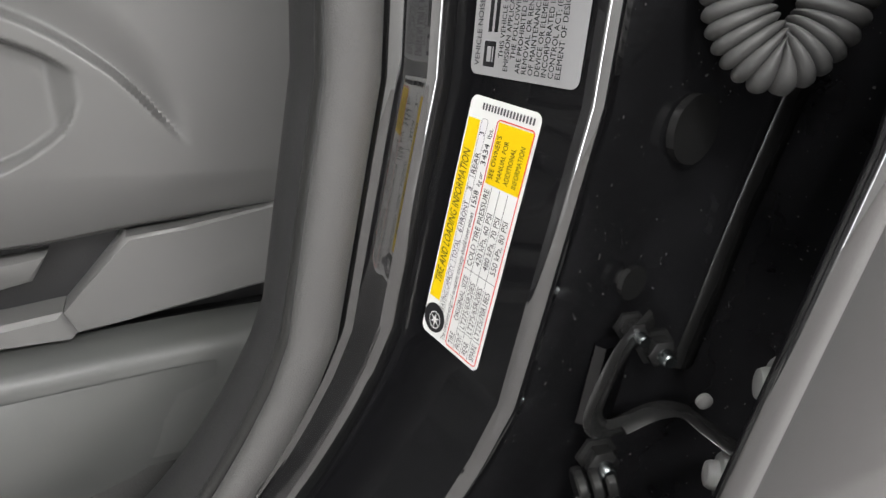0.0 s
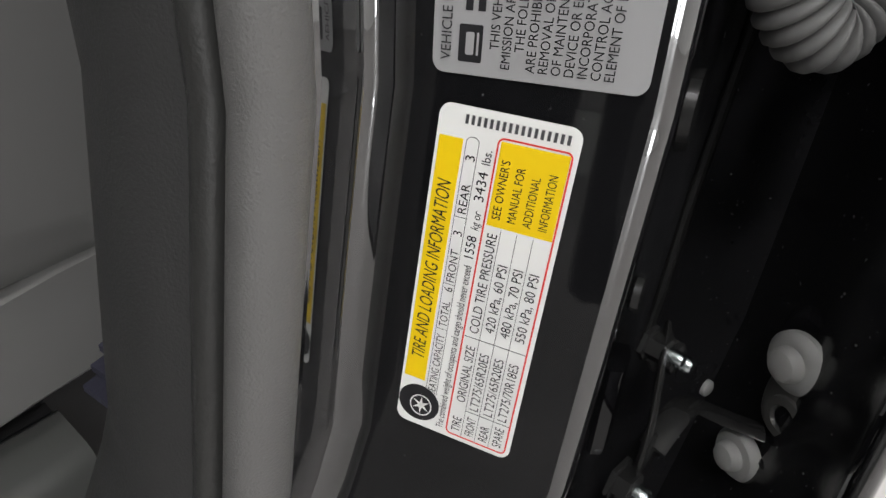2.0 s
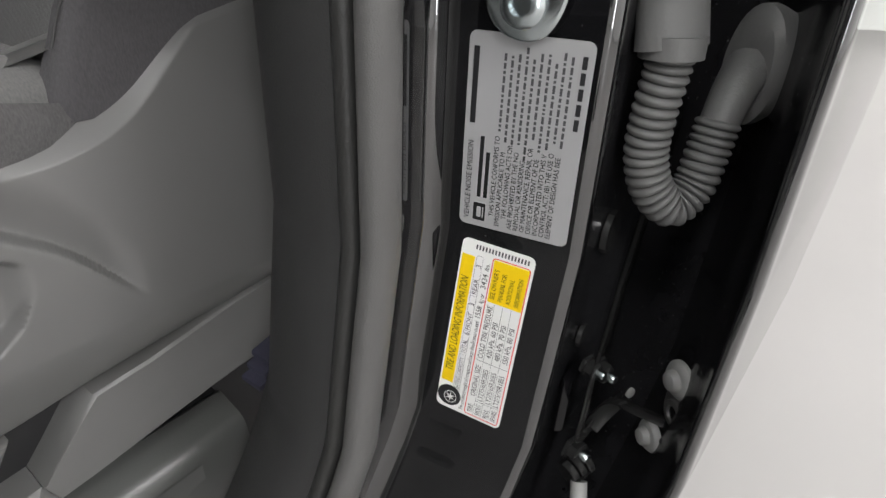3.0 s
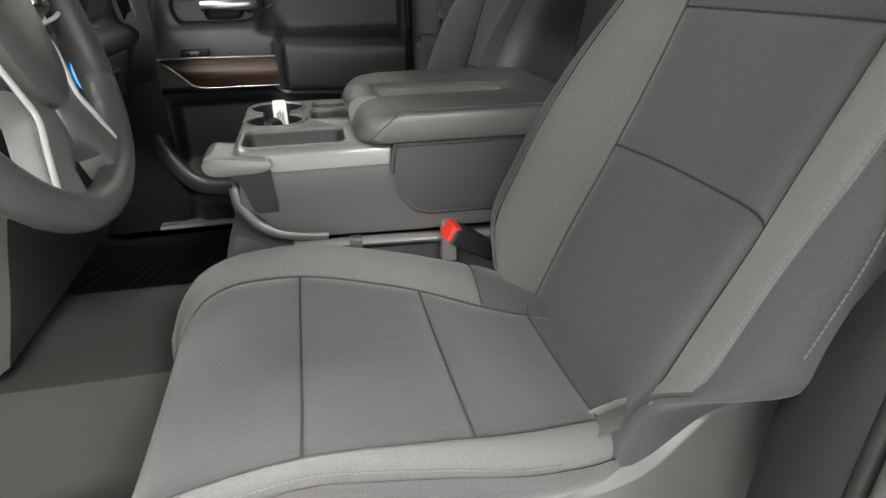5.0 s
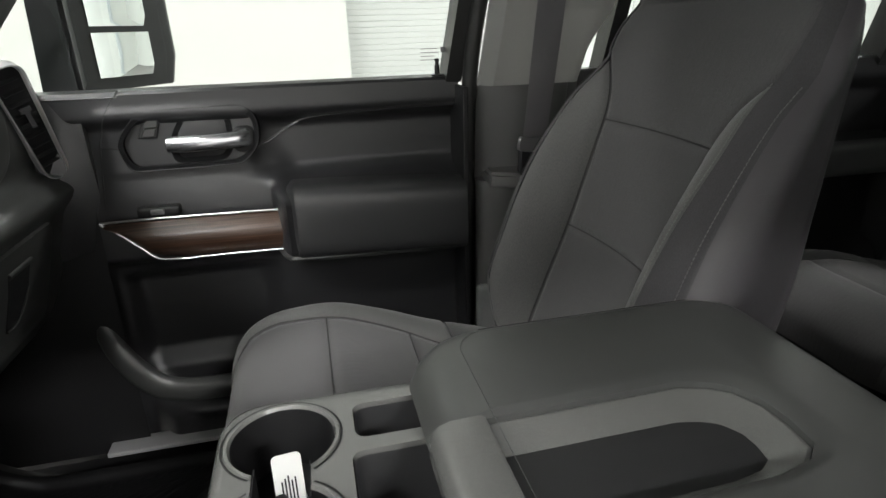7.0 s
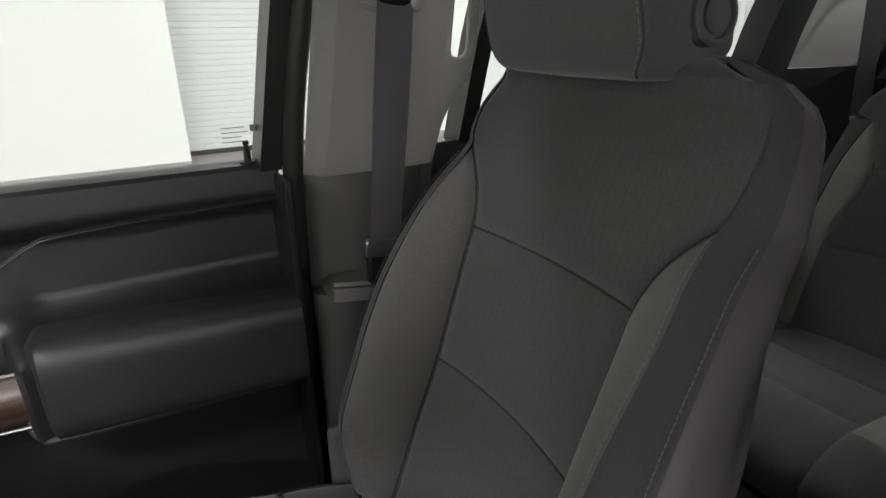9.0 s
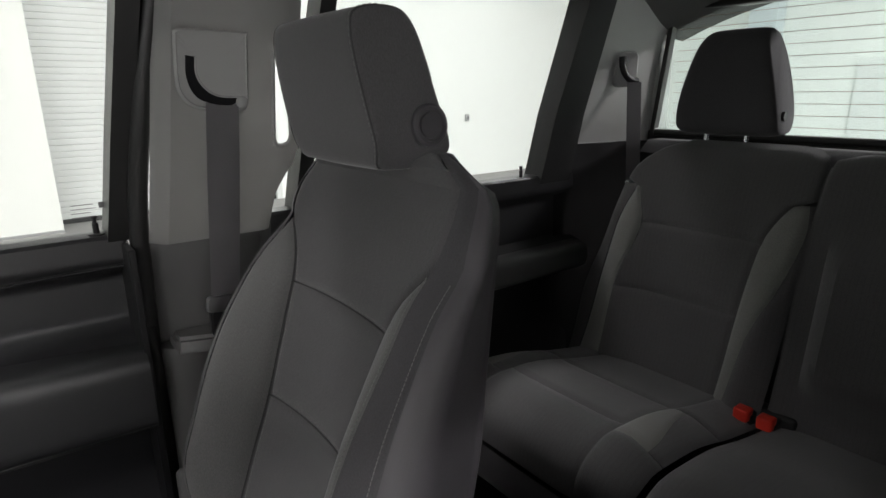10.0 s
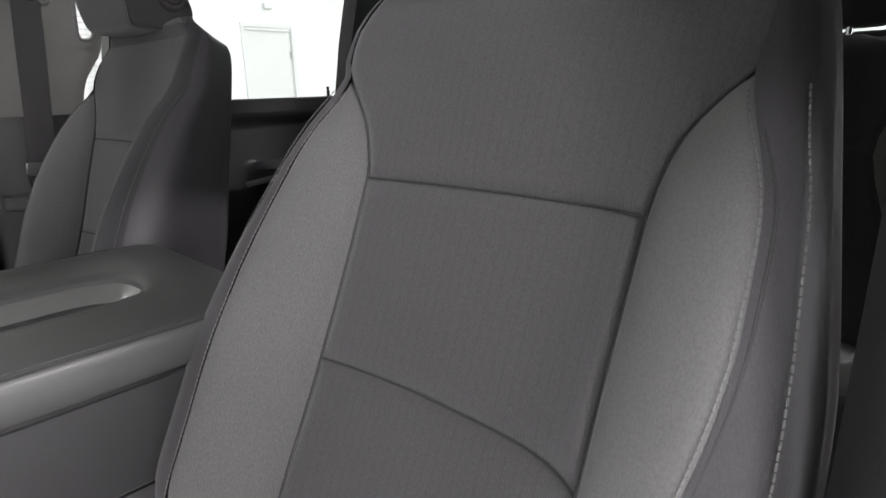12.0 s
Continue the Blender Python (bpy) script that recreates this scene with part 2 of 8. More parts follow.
WALL_DARK = material("light_grey_wall_paint", (0.72, 0.72, 0.71), 0.7, mottle=0.1, mottle_scale=0.8)
WALL_PANEL = material("warm_white_panel", (0.76, 0.76, 0.72), 0.7, mottle=0.04, mottle_scale=0.8)
SHUTTER = material("shutter_metal", (0.66, 0.67, 0.65), 0.55, mottle=0.05, mottle_scale=2.0)
CONCRETE = material("polished_concrete", (0.275, 0.264, 0.257), 0.48, second=(0.24, 0.231, 0.227), mottle_scale=1.6, spec=0.35)
STEEL_DOOR = material("painted_steel_door", (0.72, 0.74, 0.72), 0.5, mottle=0.04)
HEATER = material("heater_line", (0.25, 0.20, 0.15), 0.6)
BLUE_GLOW = emitting("blue_backlight", (0.1, 0.35, 0.9), 1.2)
ICON = emitting("icon_backlight", (0.55, 0.55, 0.75), 0.35)
SEAM = material("seam_shadow_thread", (0.08, 0.08, 0.08), 0.9, spec=0.1)
VINYL_BLACK = material("black_seat_vinyl", (0.022, 0.022, 0.022), 0.5, grain=0.3, grain_scale=900)
THREAD = material("stitch_thread", (0.22, 0.22, 0.215), 0.8)


# ---- building helpers ----
def part(name, bm, mat, parent=None, label="", smooth=40):
    """Links a bmesh as one mesh object, under a thing or a part if one is given."""
    bm.normal_update()
    me = bpy.data.meshes.new(name)
    bm.to_mesh(me)
    bm.free()
    me.materials.append(mat)
    if smooth:
        me.polygons.foreach_set("use_smooth", [True] * len(me.polygons))
        me.set_sharp_from_angle(angle=radians(smooth))
    ob = new(name, me)
    if parent is not None:
        ob.parent = parent
    if label:
        ob["label"] = label
    return ob


def thing(name, label, category, group="", kind="", at=(0, 0, 0)):
    ob = new(name)
    ob.empty_display_size = 0.05
    ob.location = at
    return tagged(ob, label, category, group, kind)


def box(bm, x0, x1, y0, y1, z0, z1, bevel=0.0, seg=3):
    made = bmesh.ops.create_cube(bm, size=1)["verts"]
    for v in made:
        v.co = Vector(((x0 + x1) / 2 + v.co.x * (x1 - x0), (y0 + y1) / 2 + v.co.y * (y1 - y0), (z0 + z1) / 2 + v.co.z * (z1 - z0)))
    if bevel:
        edges = list({e for v in made for e in v.link_edges})
        bmesh.ops.bevel(bm, geom=edges, offset=bevel, segments=seg, profile=0.5, affect="EDGES")
    return bm


def boxes(*specs):
    bm = bmesh.new()
    for s in specs:
        box(bm, *s)
    return bm


def loft(rings, closed=True, caps=True, bm=None):
    """Skins rings of points that all have one length."""
    bm = bm or bmesh.new()
    rows = [[bm.verts.new(p) for p in ring] for ring in rings]
    n = len(rows[0])
    for a, b in zip(rows, rows[1:]):
        for i in range(n if closed else n - 1):
            j = (i + 1) % n
            bm.faces.new((a[i], a[j], b[j], b[i]))
    if closed and caps:
        bm.faces.new(rows[0][::-1])
        bm.faces.new(rows[-1])
    bmesh.ops.recalc_face_normals(bm, faces=bm.faces)
    return bm


def grid(f, nu, nv, bm=None, flip=False):
    """A sheet from f(a, b), a and b from 0 to 1."""
    bm = bm or bmesh.new()
    rows = [[bm.verts.new(f(i / nu, j / nv)) for j in range(nv + 1)] for i in range(nu + 1)]
    for i in range(nu):
        for j in range(nv):
            q = (rows[i][j], rows[i + 1][j], rows[i + 1][j + 1], rows[i][j + 1])
            bm.faces.new(q[::-1] if flip else q)
    return bm


def smooth_path(points, n):
    """Points along a Catmull-Rom curve."""
    p = [Vector(q) for q in points]
    p = [p[0] * 2 - p[1], *p, p[-1] * 2 - p[-2]]
    out = []
    spans = len(p) - 3
    for k in range(n + 1):
        f = min(k / n * spans, spans - 1e-6)
        i, t = int(f), f - int(f)
        a, b, c, d = p[i : i + 4]
        out.append(0.5 * ((2 * b) + (c - a) * t + (2 * a - 5 * b + 4 * c - d) * t * t + (3 * b - a - 3 * c + d) * t**3))
    return out


def tube(points, radius, sides=12, bm=None, flat=1.0, up=(0, 0, 1)):
    """A tube along points; radius may be a function of the share of the way; flat squeezes it along the up axis."""
    pts = [Vector(p) for p in points]
    rings = []
    for i, p in enumerate(pts):
        t = (pts[min(i + 1, len(pts) - 1)] - pts[max(i - 1, 0)]).normalized()
        side = t.cross(Vector(up))
        if side.length < 1e-4:
            side = t.cross(Vector((1, 0, 0)))
        side.normalize()
        top = side.cross(t).normalized()
        r = radius(i / (len(pts) - 1)) if callable(radius) else radius
        rings.append([p + side * (r * math.cos(k * 2 * math.pi / sides)) + top * (r * flat * math.sin(k * 2 * math.pi / sides)) for k in range(sides)])
    return loft(rings, bm=bm)


def interp(table, t):
    """A smooth curve through rows of (t, value)."""
    if t <= table[0][0]:
        return table[0][1]
    last = len(table) - 1
    for i in range(last):
        (t0, a), (t1, b) = table[i], table[i + 1]
        if t <= t1:
            h = t1 - t0
            d = (b - a) / h
            before = (a - table[i - 1][1]) / (t0 - table[i - 1][0]) if i else d
            after = (table[i + 2][1] - b) / (table[i + 2][0] - t1) if i + 2 <= last else d
            ma = 2 * before * d / (before + d) if before * d > 0 else 0.0
            mb = 2 * after * d / (after + d) if after * d > 0 else 0.0
            f = (t - t0) / h
            return a * (1 + 2 * f) * (1 - f) ** 2 + ma * h * f * (1 - f) ** 2 + b * f * f * (3 - 2 * f) + mb * h * f * f * (f - 1)
    return table[-1][1]


def step(a, b, v):
    t = min(max((v - a) / (b - a), 0.0), 1.0)
    return t * t * (3 - 2 * t)


def rounded_rect(w, h, r, n=6):
    """Outline of a rounded rectangle round the origin, counter-clockwise."""
    out = []
    for cx, cy, a0 in ((w / 2 - r, h / 2 - r, 0), (-w / 2 + r, h / 2 - r, 90), (-w / 2 + r, -h / 2 + r, 180), (w / 2 - r, -h / 2 + r, 270)):
        for k in range(n + 1):
            a = radians(a0 + 90 * k / n)
            out.append((cx + r * math.cos(a), cy + r * math.sin(a)))
    return out


def plate(outline, z0, z1, m=Matrix(), bm=None, bevel=0.0):
    """A slab of the given outline between two heights, laid by a matrix."""
    rings = []
    if bevel:
        cx = sum(p[0] for p in outline) / len(outline)
        cy = sum(p[1] for p in outline) / len(outline)
        small = [(p[0] + (cx - p[0]) * bevel / max(abs(p[0] - cx), abs(p[1] - cy), 1e-6) * 1.0, p[1] + (cy - p[1]) * bevel / max(abs(p[0] - cx), abs(p[1] - cy), 1e-6)) for p in outline]
        rings = [[m @ Vector((*p, z0)) for p in outline], [m @ Vector((*p, z1 - bevel)) for p in outline], [m @ Vector((*p, z1)) for p in small]]
    else:
        rings = [[m @ Vector((*p, z0)) for p in outline], [m @ Vector((*p, z1)) for p in outline]]
    return loft(rings, bm=bm)


def turned(profile, m=Matrix(), sides=28, bm=None, caps=True):
    """A solid of revolution about the local z axis from (radius, z) pairs."""
    rings = [[m @ Vector((max(r, 1e-5) * math.cos(k * 2 * math.pi / sides), max(r, 1e-5) * math.sin(k * 2 * math.pi / sides), z)) for k in range(sides)] for r, z in profile]
    return loft(rings, bm=bm, caps=caps)


def frame_of(origin, xdir, ydir):
    """A matrix with local x along xdir, local y close to ydir, at origin."""
    x = Vector(xdir).normalized()
    z = x.cross(Vector(ydir)).normalized()
    y = z.cross(x)
    return Matrix(((x.x, y.x, z.x, origin[0]), (x.y, y.y, z.y, origin[1]), (x.z, y.z, z.z, origin[2]), (0, 0, 0, 1)))


def carve(ob, cutters):
    """Cuts solid bmeshes out of a mesh object, once, and keeps the result as plain mesh."""
    for bm in cutters:
        bmesh.ops.recalc_face_normals(bm, faces=bm.faces)
        me = bpy.data.meshes.new("cutter")
        bm.to_mesh(me)
        bm.free()
        tool = new("cutter", me)
        mod = ob.modifiers.new("cut", "BOOLEAN")
        mod.object, mod.operation, mod.solver = tool, "DIFFERENCE", "EXACT"
        bpy.context.view_layer.update()
        result = bpy.data.meshes.new_from_object(ob.evaluated_get(bpy.context.evaluated_depsgraph_get()))
        ob.modifiers.clear()
        ob.data = result
        bpy.data.objects.remove(tool)
        bpy.data.meshes.remove(me)
    ob.data.polygons.foreach_set("use_smooth", [True] * len(ob.data.polygons))
    ob.data.polygons.foreach_set("use_smooth", [max(abs(c) for c in p.normal) < 0.9997 for p in ob.data.polygons])
    ob.data.set_sharp_from_angle(angle=radians(35))
    return ob


def stitches(points, length=0.005, gap=0.003, radius=0.0007, lift=(0, 0, 0)):
    """A row of short threads along a path, as one mesh."""
    bm = bmesh.new()
    pts = [Vector(p) + Vector(lift) for p in points]
    along, want = 0.0, 0.0
    for a, b in zip(pts, pts[1:]):
        d = (b - a).length
        if d < 1e-9:
            continue
        t = (b - a) / d
        while want < along + d:
            p = a + t * (want - along)
            tube([p - t * length * 0.1, p + t * length * 0.2, p + t * length * 0.8, p + t * length * 1.1], lambda s: radius * (0.4 + 0.6 * math.sin(math.pi * (0.2 + 0.6 * s))), 5, bm)
            want += length + gap
        along += d
    return bm


# ---- the hall round the truck ----
def hall():
    g = GROUND
    part("ground", boxes((-12, 12, -9, 9, g - 0.1, g)), CONCRETE, smooth=0)
    tagged(bpy.data.objects["ground"], "pale polished concrete floor of a white hall", "floor", kind="structure")
    for name, spec in (("wall_north", (-12, 12, 7.7, 7.9, g, 5)), ("wall_south", (-12, 12, -8.2, -8, g, 5)), ("wall_east", (10.3, 10.5, -8, 7.7, g, 5)), ("wall_west", (-11.9, -11.7, -8, 7.7, g, 5))):
        bm = boxes(spec)
        if name == "wall_north":
            bm = boxes((-11.7, 0.10, 7.7, 7.9, g, 5), (2.9, 4.27, 7.7, 7.9, g, 5), (5.15, 10.3, 7.7, 7.9, g, 5), (4.27, 5.15, 7.7, 7.9, 2.41, 5), (0.10, 2.9, 7.7, 7.9, 4.2, 5))
        if name == "wall_south":
            # unseen opening, assumed, made for the added highlight lamp
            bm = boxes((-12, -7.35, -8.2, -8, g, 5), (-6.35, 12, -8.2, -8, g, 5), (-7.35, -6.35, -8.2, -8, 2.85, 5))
        tagged(part(name, bm, WALL_DARK if name == "wall_south" else WALL, smooth=0), "plain pale grey painted hall wall" if name == "wall_south" else "plain white painted hall wall", "wall", kind="structure")
    tagged(part("ceiling", boxes((-12, 12, -9, 9, 4.9, 5.05)), WALL, smooth=0), "white hall ceiling", "ceiling", kind="structure")
    tagged(part("baseboard", boxes((-11.7, 0.15, 7.68, 7.7, g, g + 0.12)), material("grey_skirting", (0.25, 0.24, 0.23), 0.6), smooth=0), "grey skirting strip along the wall", "skirting", kind="structure")
    # wall panel in front of the shutter
    panel = thing("partition_panel", "warm white partition board standing beside the roller shutter", "partition")
    part("board", boxes((-5.2, 0.17, 7.28, 7.36, g + 0.01, 4.4, 0.004)), WALL_PANEL, panel, smooth=0)
    part("foot", boxes((-5.2, 0.17, 7.26, 7.38, g, g + 0.03)), SATIN, panel, smooth=0)
    shutter = thing("roller_shutter", "closed pale grey roller shutter with fine horizontal slats", "shutter")
    for k in range(52):
        z = g + 0.05 + k * 0.072
        prof = [(7.790, z), (7.784, z + 0.005), (7.780, z + 0.035), (7.784, z + 0.066), (7.790, z + 0.0712)]
        part("slat", loft([[(x, y, zz) for y, zz in prof] for x in (0.12, 2.88)]), SHUTTER, shutter)
    part("guide_rail", boxes((2.82, 2.9, 7.70, 7.77, g, 4.2)), SHUTTER, shutter, smooth=0)
    part("bottom_bar", boxes((0.12, 2.82, 7.75, 7.82, g, g + 0.05, 0.005)), RUBBER, shutter, smooth=0)
    door = tagged(thing("door_1", "closed white steel personnel door in the hall wall", "door"), kind="structure")
    part("leaf", boxes((4.31, 5.11, 7.735, 7.78, g + 0.01, 2.44, 0.003)), STEEL_DOOR, door, smooth=0)
    for x0, x1, z0, z1 in ((4.25, 4.31, g, 2.51), (5.11, 5.17, g, 2.51), (4.31, 5.11, 2.45, 2.51)):
        part("door_frame", boxes((x0, x1, 7.675, 7.80, z0, z1, 0.004)), STEEL_DOOR, door, smooth=0)
    for z in (0.55, 1.28, 2.06):
        part("hinge", boxes((5.085, 5.125, 7.715, 7.737, z - 0.06, z + 0.06, 0.004)), SATIN, door)
    bm = turned([(0.025, 0), (0.025, 0.008), (0.009, 0.01), (0.009, 0.05)], frame_of((4.40, 7.735, 1.25), (1, 0, 0), (0, 0, 1)))
    tube([(4.40, 7.685, 1.25), (4.52, 7.68, 1.25)], 0.009, 10, bm)
    part("lever_handle", bm, SATIN, door)
    sw = thing("wall_switch", "small grey switch box on the white wall", "switch")
    part("box", boxes((6.34, 6.42, 7.66, 7.70, 1.22, 1.34, 0.006)), SATIN, sw)
    part("toggle", boxes((6.37, 6.39, 7.64, 7.66, 1.26, 1.30, 0.003)), PLASTIC, sw)
    vent = thing("wall_sensor", "small white sensor box high on the wall", "sensor")
    part("case", boxes((4.66, 4.80, 7.64, 7.70, 2.72, 2.80, 0.01)), STEEL_DOOR, vent)
    col = thing("wall_pillar", "white square steel column against the end wall", "column")
    part("shaft", boxes((10.0, 10.3, 4.25, 4.7, g + 0.02, 4.9, 0.01)), material("cool_white_paint", (0.62, 0.67, 0.69), 0.6), col, smooth=0)
    part("base_plate", boxes((9.95, 10.3, 4.2, 4.75, g, g + 0.02)), SATIN, col, smooth=0)
    lower = thing("wall_panel", "white rectangular panel on the end wall", "panel")
    part("sheet", boxes((10.26, 10.3, -1.5, 3.1, g + 0.3, 2.15, 0.004)), STEEL_DOOR, lower, smooth=0)
    fix = None
    for lx in (-3.0, 1.5, 6.0):
        for ly in (-4.5, -1.6, 2.6, 5.6):
            m = pose(lx, ly, 4.9)
            if fix is None:
                fix = thing("ceiling_light", "long white strip light hung under the ceiling", "ceiling light", "hall lights")
                part("housing", boxes((-0.8, 0.8, -0.3, 0.3, -0.18, 0)), STEEL_DOOR, fix, smooth=0)
                part("diffuser", boxes((-0.75, 0.75, -0.25, 0.25, -0.20, -0.181)), emitting("lamp_diffuser", (1, 1, 0.97), 6.0), fix, smooth=0)
                fix.matrix_world = m
            else:
                copy_thing(fix, m)


hall()

# ---- cab shell: floor, roof, pillars ----
BELT_Z = 1.505


def side_y(z):
    """Half width of the cab's inner side at a height: upright below the belt, leaning in above it."""
    return interp([(0.8, 0.79), (1.5, 0.785), (1.72, 0.715), (1.92, 0.645), (2.05, 0.60)], z)


def cab_shell():
    cab = tagged(thing("cab_floor", "dark carpeted cab floor with a low centre tunnel", "floor"), kind="structure")

    def floor_z(x, y):
        z = 0.815 + 0.175 * (1 - step(0.13, 0.24, abs(y + 0.03)))
        z = max(z, 0.815)
        toe = step(-0.95, -1.35, x)
        return z + 0.28 * toe + 0.004 * noise.noise((x * 7, y * 7, 0))

    part("carpet", grid(lambda a, b: (-1.5 + 2.6 * a, -0.495 + 1.225 * b, floor_z(-1.5 + 2.6 * a, -0.495 + 1.225 * b)), 70, 56), CARPET, cab)
    part("underbody", boxes((-1.5, 1.15, -0.495, 0.78, 0.70, 0.80)), PLASTIC_BLACK, cab, smooth=0)
    matt = thing("floor_mat", "black ribbed rubber mat in the passenger footwell", "floor mat")

    def mat_z(a, b):
        x, y = -1.25 + 0.78 * a, 0.235 + 0.46 * b
        z = floor_z(x, y) + 0.012
        edge = min(a, 1 - a, b, 1 - b)
        z += 0.014 * (1 - step(0.01, 0.05, edge))
        if edge > 0.07:
            along = x - 0.32 * (y - 0.4) - 0.16 * max(0.0, (y - 0.52) / 0.161) ** 3
            z += 0.0018 * step(-0.8, 1.0, math.sin(along * 2 * math.pi / 0.024))
        return (x, y, z)

    part("sheet", grid(mat_z, 230, 110), MAT_RUBBER, matt)
    # roof lining
    roof = tagged(thing("ceiling_lining", "grey cloth roof lining of the cab", "headliner"), kind="structure")

    def lining(a, b):
        x, y = -0.9 + 2.1 * a, -0.66 + 1.32 * b
        return (x, y, 2.06 - 0.10 * (abs(y) / 0.66) ** 3 - 0.12 * step(0.75, 1.2, x) - 0.05 * step(-0.5, -0.9, x))

    part("lining", grid(lining, 30, 24), HEADLINER, roof)
    part("roof_panel", boxes((-0.95, 1.25, -0.72, 0.72, 2.08, 2.12)), BLACK_PAINT, roof, smooth=0)
    for s in (-1, 1):
        part("roof_rail", loft([[(x, s * 0.60, 2.02), (x, s * 0.615, 1.93), (x, s * 0.66, 1.905), (x, s * 0.73, 1.93), (x, s * 0.73, 2.1), (x, s * 0.60, 2.1)] for x in (-0.95, 0.2, 1.2)]), PLASTIC, roof)
    # rear wall of the cab with its window opening
    back = tagged(thing("cab_back_wall", "dark rear wall of the cab round the back window", "wall"), kind="structure")

    def wall_x(z):
        return 1.125 + 0.03 * (1 - step(1.2, 2.0, z))

    for y0, y1, z0, z1 in ((-0.78, 0.78, 0.8, 1.612), (-0.72, 0.72, 1.905, 2.08), (0.658, 0.78, 1.612, 1.905), (-0.78, -0.658, 1.612, 1.905)):
        part("panel", boxes((1.10, 1.16, y0, y1, z0, z1, 0.004)), PLASTIC_MID if z0 > 1.6 else PLASTIC_BLACK, back, smooth=0)
    win = tagged(thing("window_1", "rear window of the cab with thin heater lines", "window"), kind="structure")
    pane = part("pane", boxes((1.118, 1.122, -0.665, 0.665, 1.60, 1.915)), GLASS_REAR, win, smooth=0)
    pane.visible_shadow = False
    for k in range(11):
        z = 1.632 + k * 0.0255
        part("heater_line", tube([(1.1165, -0.62, z), (1.1165, 0.62, z)], 0.0007, 5), HEATER, win)
    bm = bmesh.new()
    for z0, z1, y0, y1 in ((1.600, 1.616, -0.655, 0.655), (1.902, 1.918, -0.63, 0.63)):
        box(bm, 1.085, 1.118, y0, y1, z0, z1, 0.006)
    for s in (-1, 1):
        loft([[(x, s * (0.666 - 0.035 * f) + dy, 1.60 + 0.31 * f) for x, dy in ((1.098, -0.006), (1.098, 0.006), (1.118, 0.006), (1.118, -0.006))] for f in (0, 1)], bm=bm)
    part("window_frame", bm, RUBBER, win)


cab_shell()


def pillar(side):
    """The cab pillar behind the front door, seen from inside: grey upper trim, dark lower trim, belt guide and vertical slot."""
    s = side
    t = thing("pillar_trim", "two-tone grey plastic pillar trim behind the front door", "pillar trim")
    t["kind"] = "structure"

    def py(z):
        return interp([(0.85, 0.745), (1.33, 0.735), (1.5, 0.722), (1.7, 0.672), (1.85, 0.635), (1.98, 0.585)], z)

    face = lambda z: 0.705 - 0.25 * (z - 1.5)
    left = lambda z: interp([(1.494, -0.135), (1.65, -0.121), (1.78, -0.110), (1.99, -0.090)], z)
    right = lambda z: interp([(1.494, 0.049), (1.516, 0.053), (1.555, 0.061), (1.59, 0.080), (1.615, 0.094), (1.65, 0.100), (1.75, 0.096), (1.99, 0.10)], z)
    slot_l = lambda z: min(0.053 - 0.02 * (z - 1.637), right(z) - 0.008)
    slot_r = lambda z: min(0.081 - 0.04 * (z - 1.637), right(z) - 0.004)
    levels = sorted([1.494 + 0.496 * k / 40 for k in range(41)] + [1.637, 1.776])
    bm = bmesh.new()
    rows = []
    for z in levels:
        l, p, q, r = left(z), slot_l(z), slot_r(z), right(z)
        xs = [l + (p - l) * (k / 16) ** 1.5 for k in range(17)] + [q, q + (r - q) * 0.6, r]
        edge = lambda x: 0.028 * (1 - step(0.0, 0.022, x - l)) + 0.008 * (1 - step(0.0, 0.012, r - x))
        rows.append([bm.verts.new((x, s * (face(z) + edge(x)), z)) for x in xs])
    for a, b, z0, z1 in zip(rows, rows[1:], levels, levels[1:]):
        for k in range(len(a) - 1):
            if not (k == 16 and z0 > 1.636 and z1 < 1.777):
                bm.faces.new((a[k], a[k + 1], b[k + 1], b[k]))
    bmesh.ops.solidify(bm, geom=bm.faces[:], thickness=-0.006)
    part("upper_trim", bm, PLASTIC_LIGHT, t)
    lip = [(slot_l(1.776), 1.776), (slot_l(1.66), 1.66), (slot_l(1.645) + 0.001, 1.646), (0.058, 1.638), (0.068, 1.636), (0.077, 1.640), (slot_r(1.65) + 0.001, 1.652), (slot_r(1.69), 1.69), (slot_r(1.776), 1.776)]
    part("slot_lip", tube(smooth_path([(x, s * (face(z) - 0.001), z) for x, z in lip], 40), 0.0035, 8), PLASTIC_LIGHT, t)
    part("lower_trim", grid(lambda a, b: (-0.135 + 0.20 * a - 0.02 * (1 - b), s * (py(0.86 + 0.637 * b) + 0.022 - 0.03 * math.sin(math.pi * min(a * 1.1, 1)) ** 0.5), 0.86 + 0.637 * b), 22, 20), SHIELD, t, "dark grey lower trim")
    shelf = loft([[(-0.128 + dx, s * (yy), 1.345 + dz) for dx, yy, dz in ((0, 0.735, -0.02), (0.0, 0.69, -0.03), (0.075, 0.675, -0.035), (0.09, 0.735, -0.02))], [(-0.128 + dx, s * yy, 1.345 + dz) for dx, yy, dz in ((0.004, 0.735, 0.0), (0.006, 0.70, -0.004), (0.07, 0.685, -0.008), (0.085, 0.735, 0.0))]])
    bmesh.ops.bevel(shelf, geom=shelf.edges[:], offset=0.006, segments=2, affect="EDGES")
    part("ledge", shelf, SHIELD, t)
    column = loft([[(-0.125 + 0.012 * math.cos(k) + 0.03 + 0.035 * math.cos(k), s * (0.725 + 0.03 * math.sin(k)), z) for k in [q * math.pi / 8 for q in range(16)]] for z in (0.86, 1.0, 1.2, 1.325)])
    part("column", column, SHIELD, t)
    # belt guide: a shallow raised housing with a curved dark slot
    on = lambda x, z, d: (x, s * (face(z) - d), z)
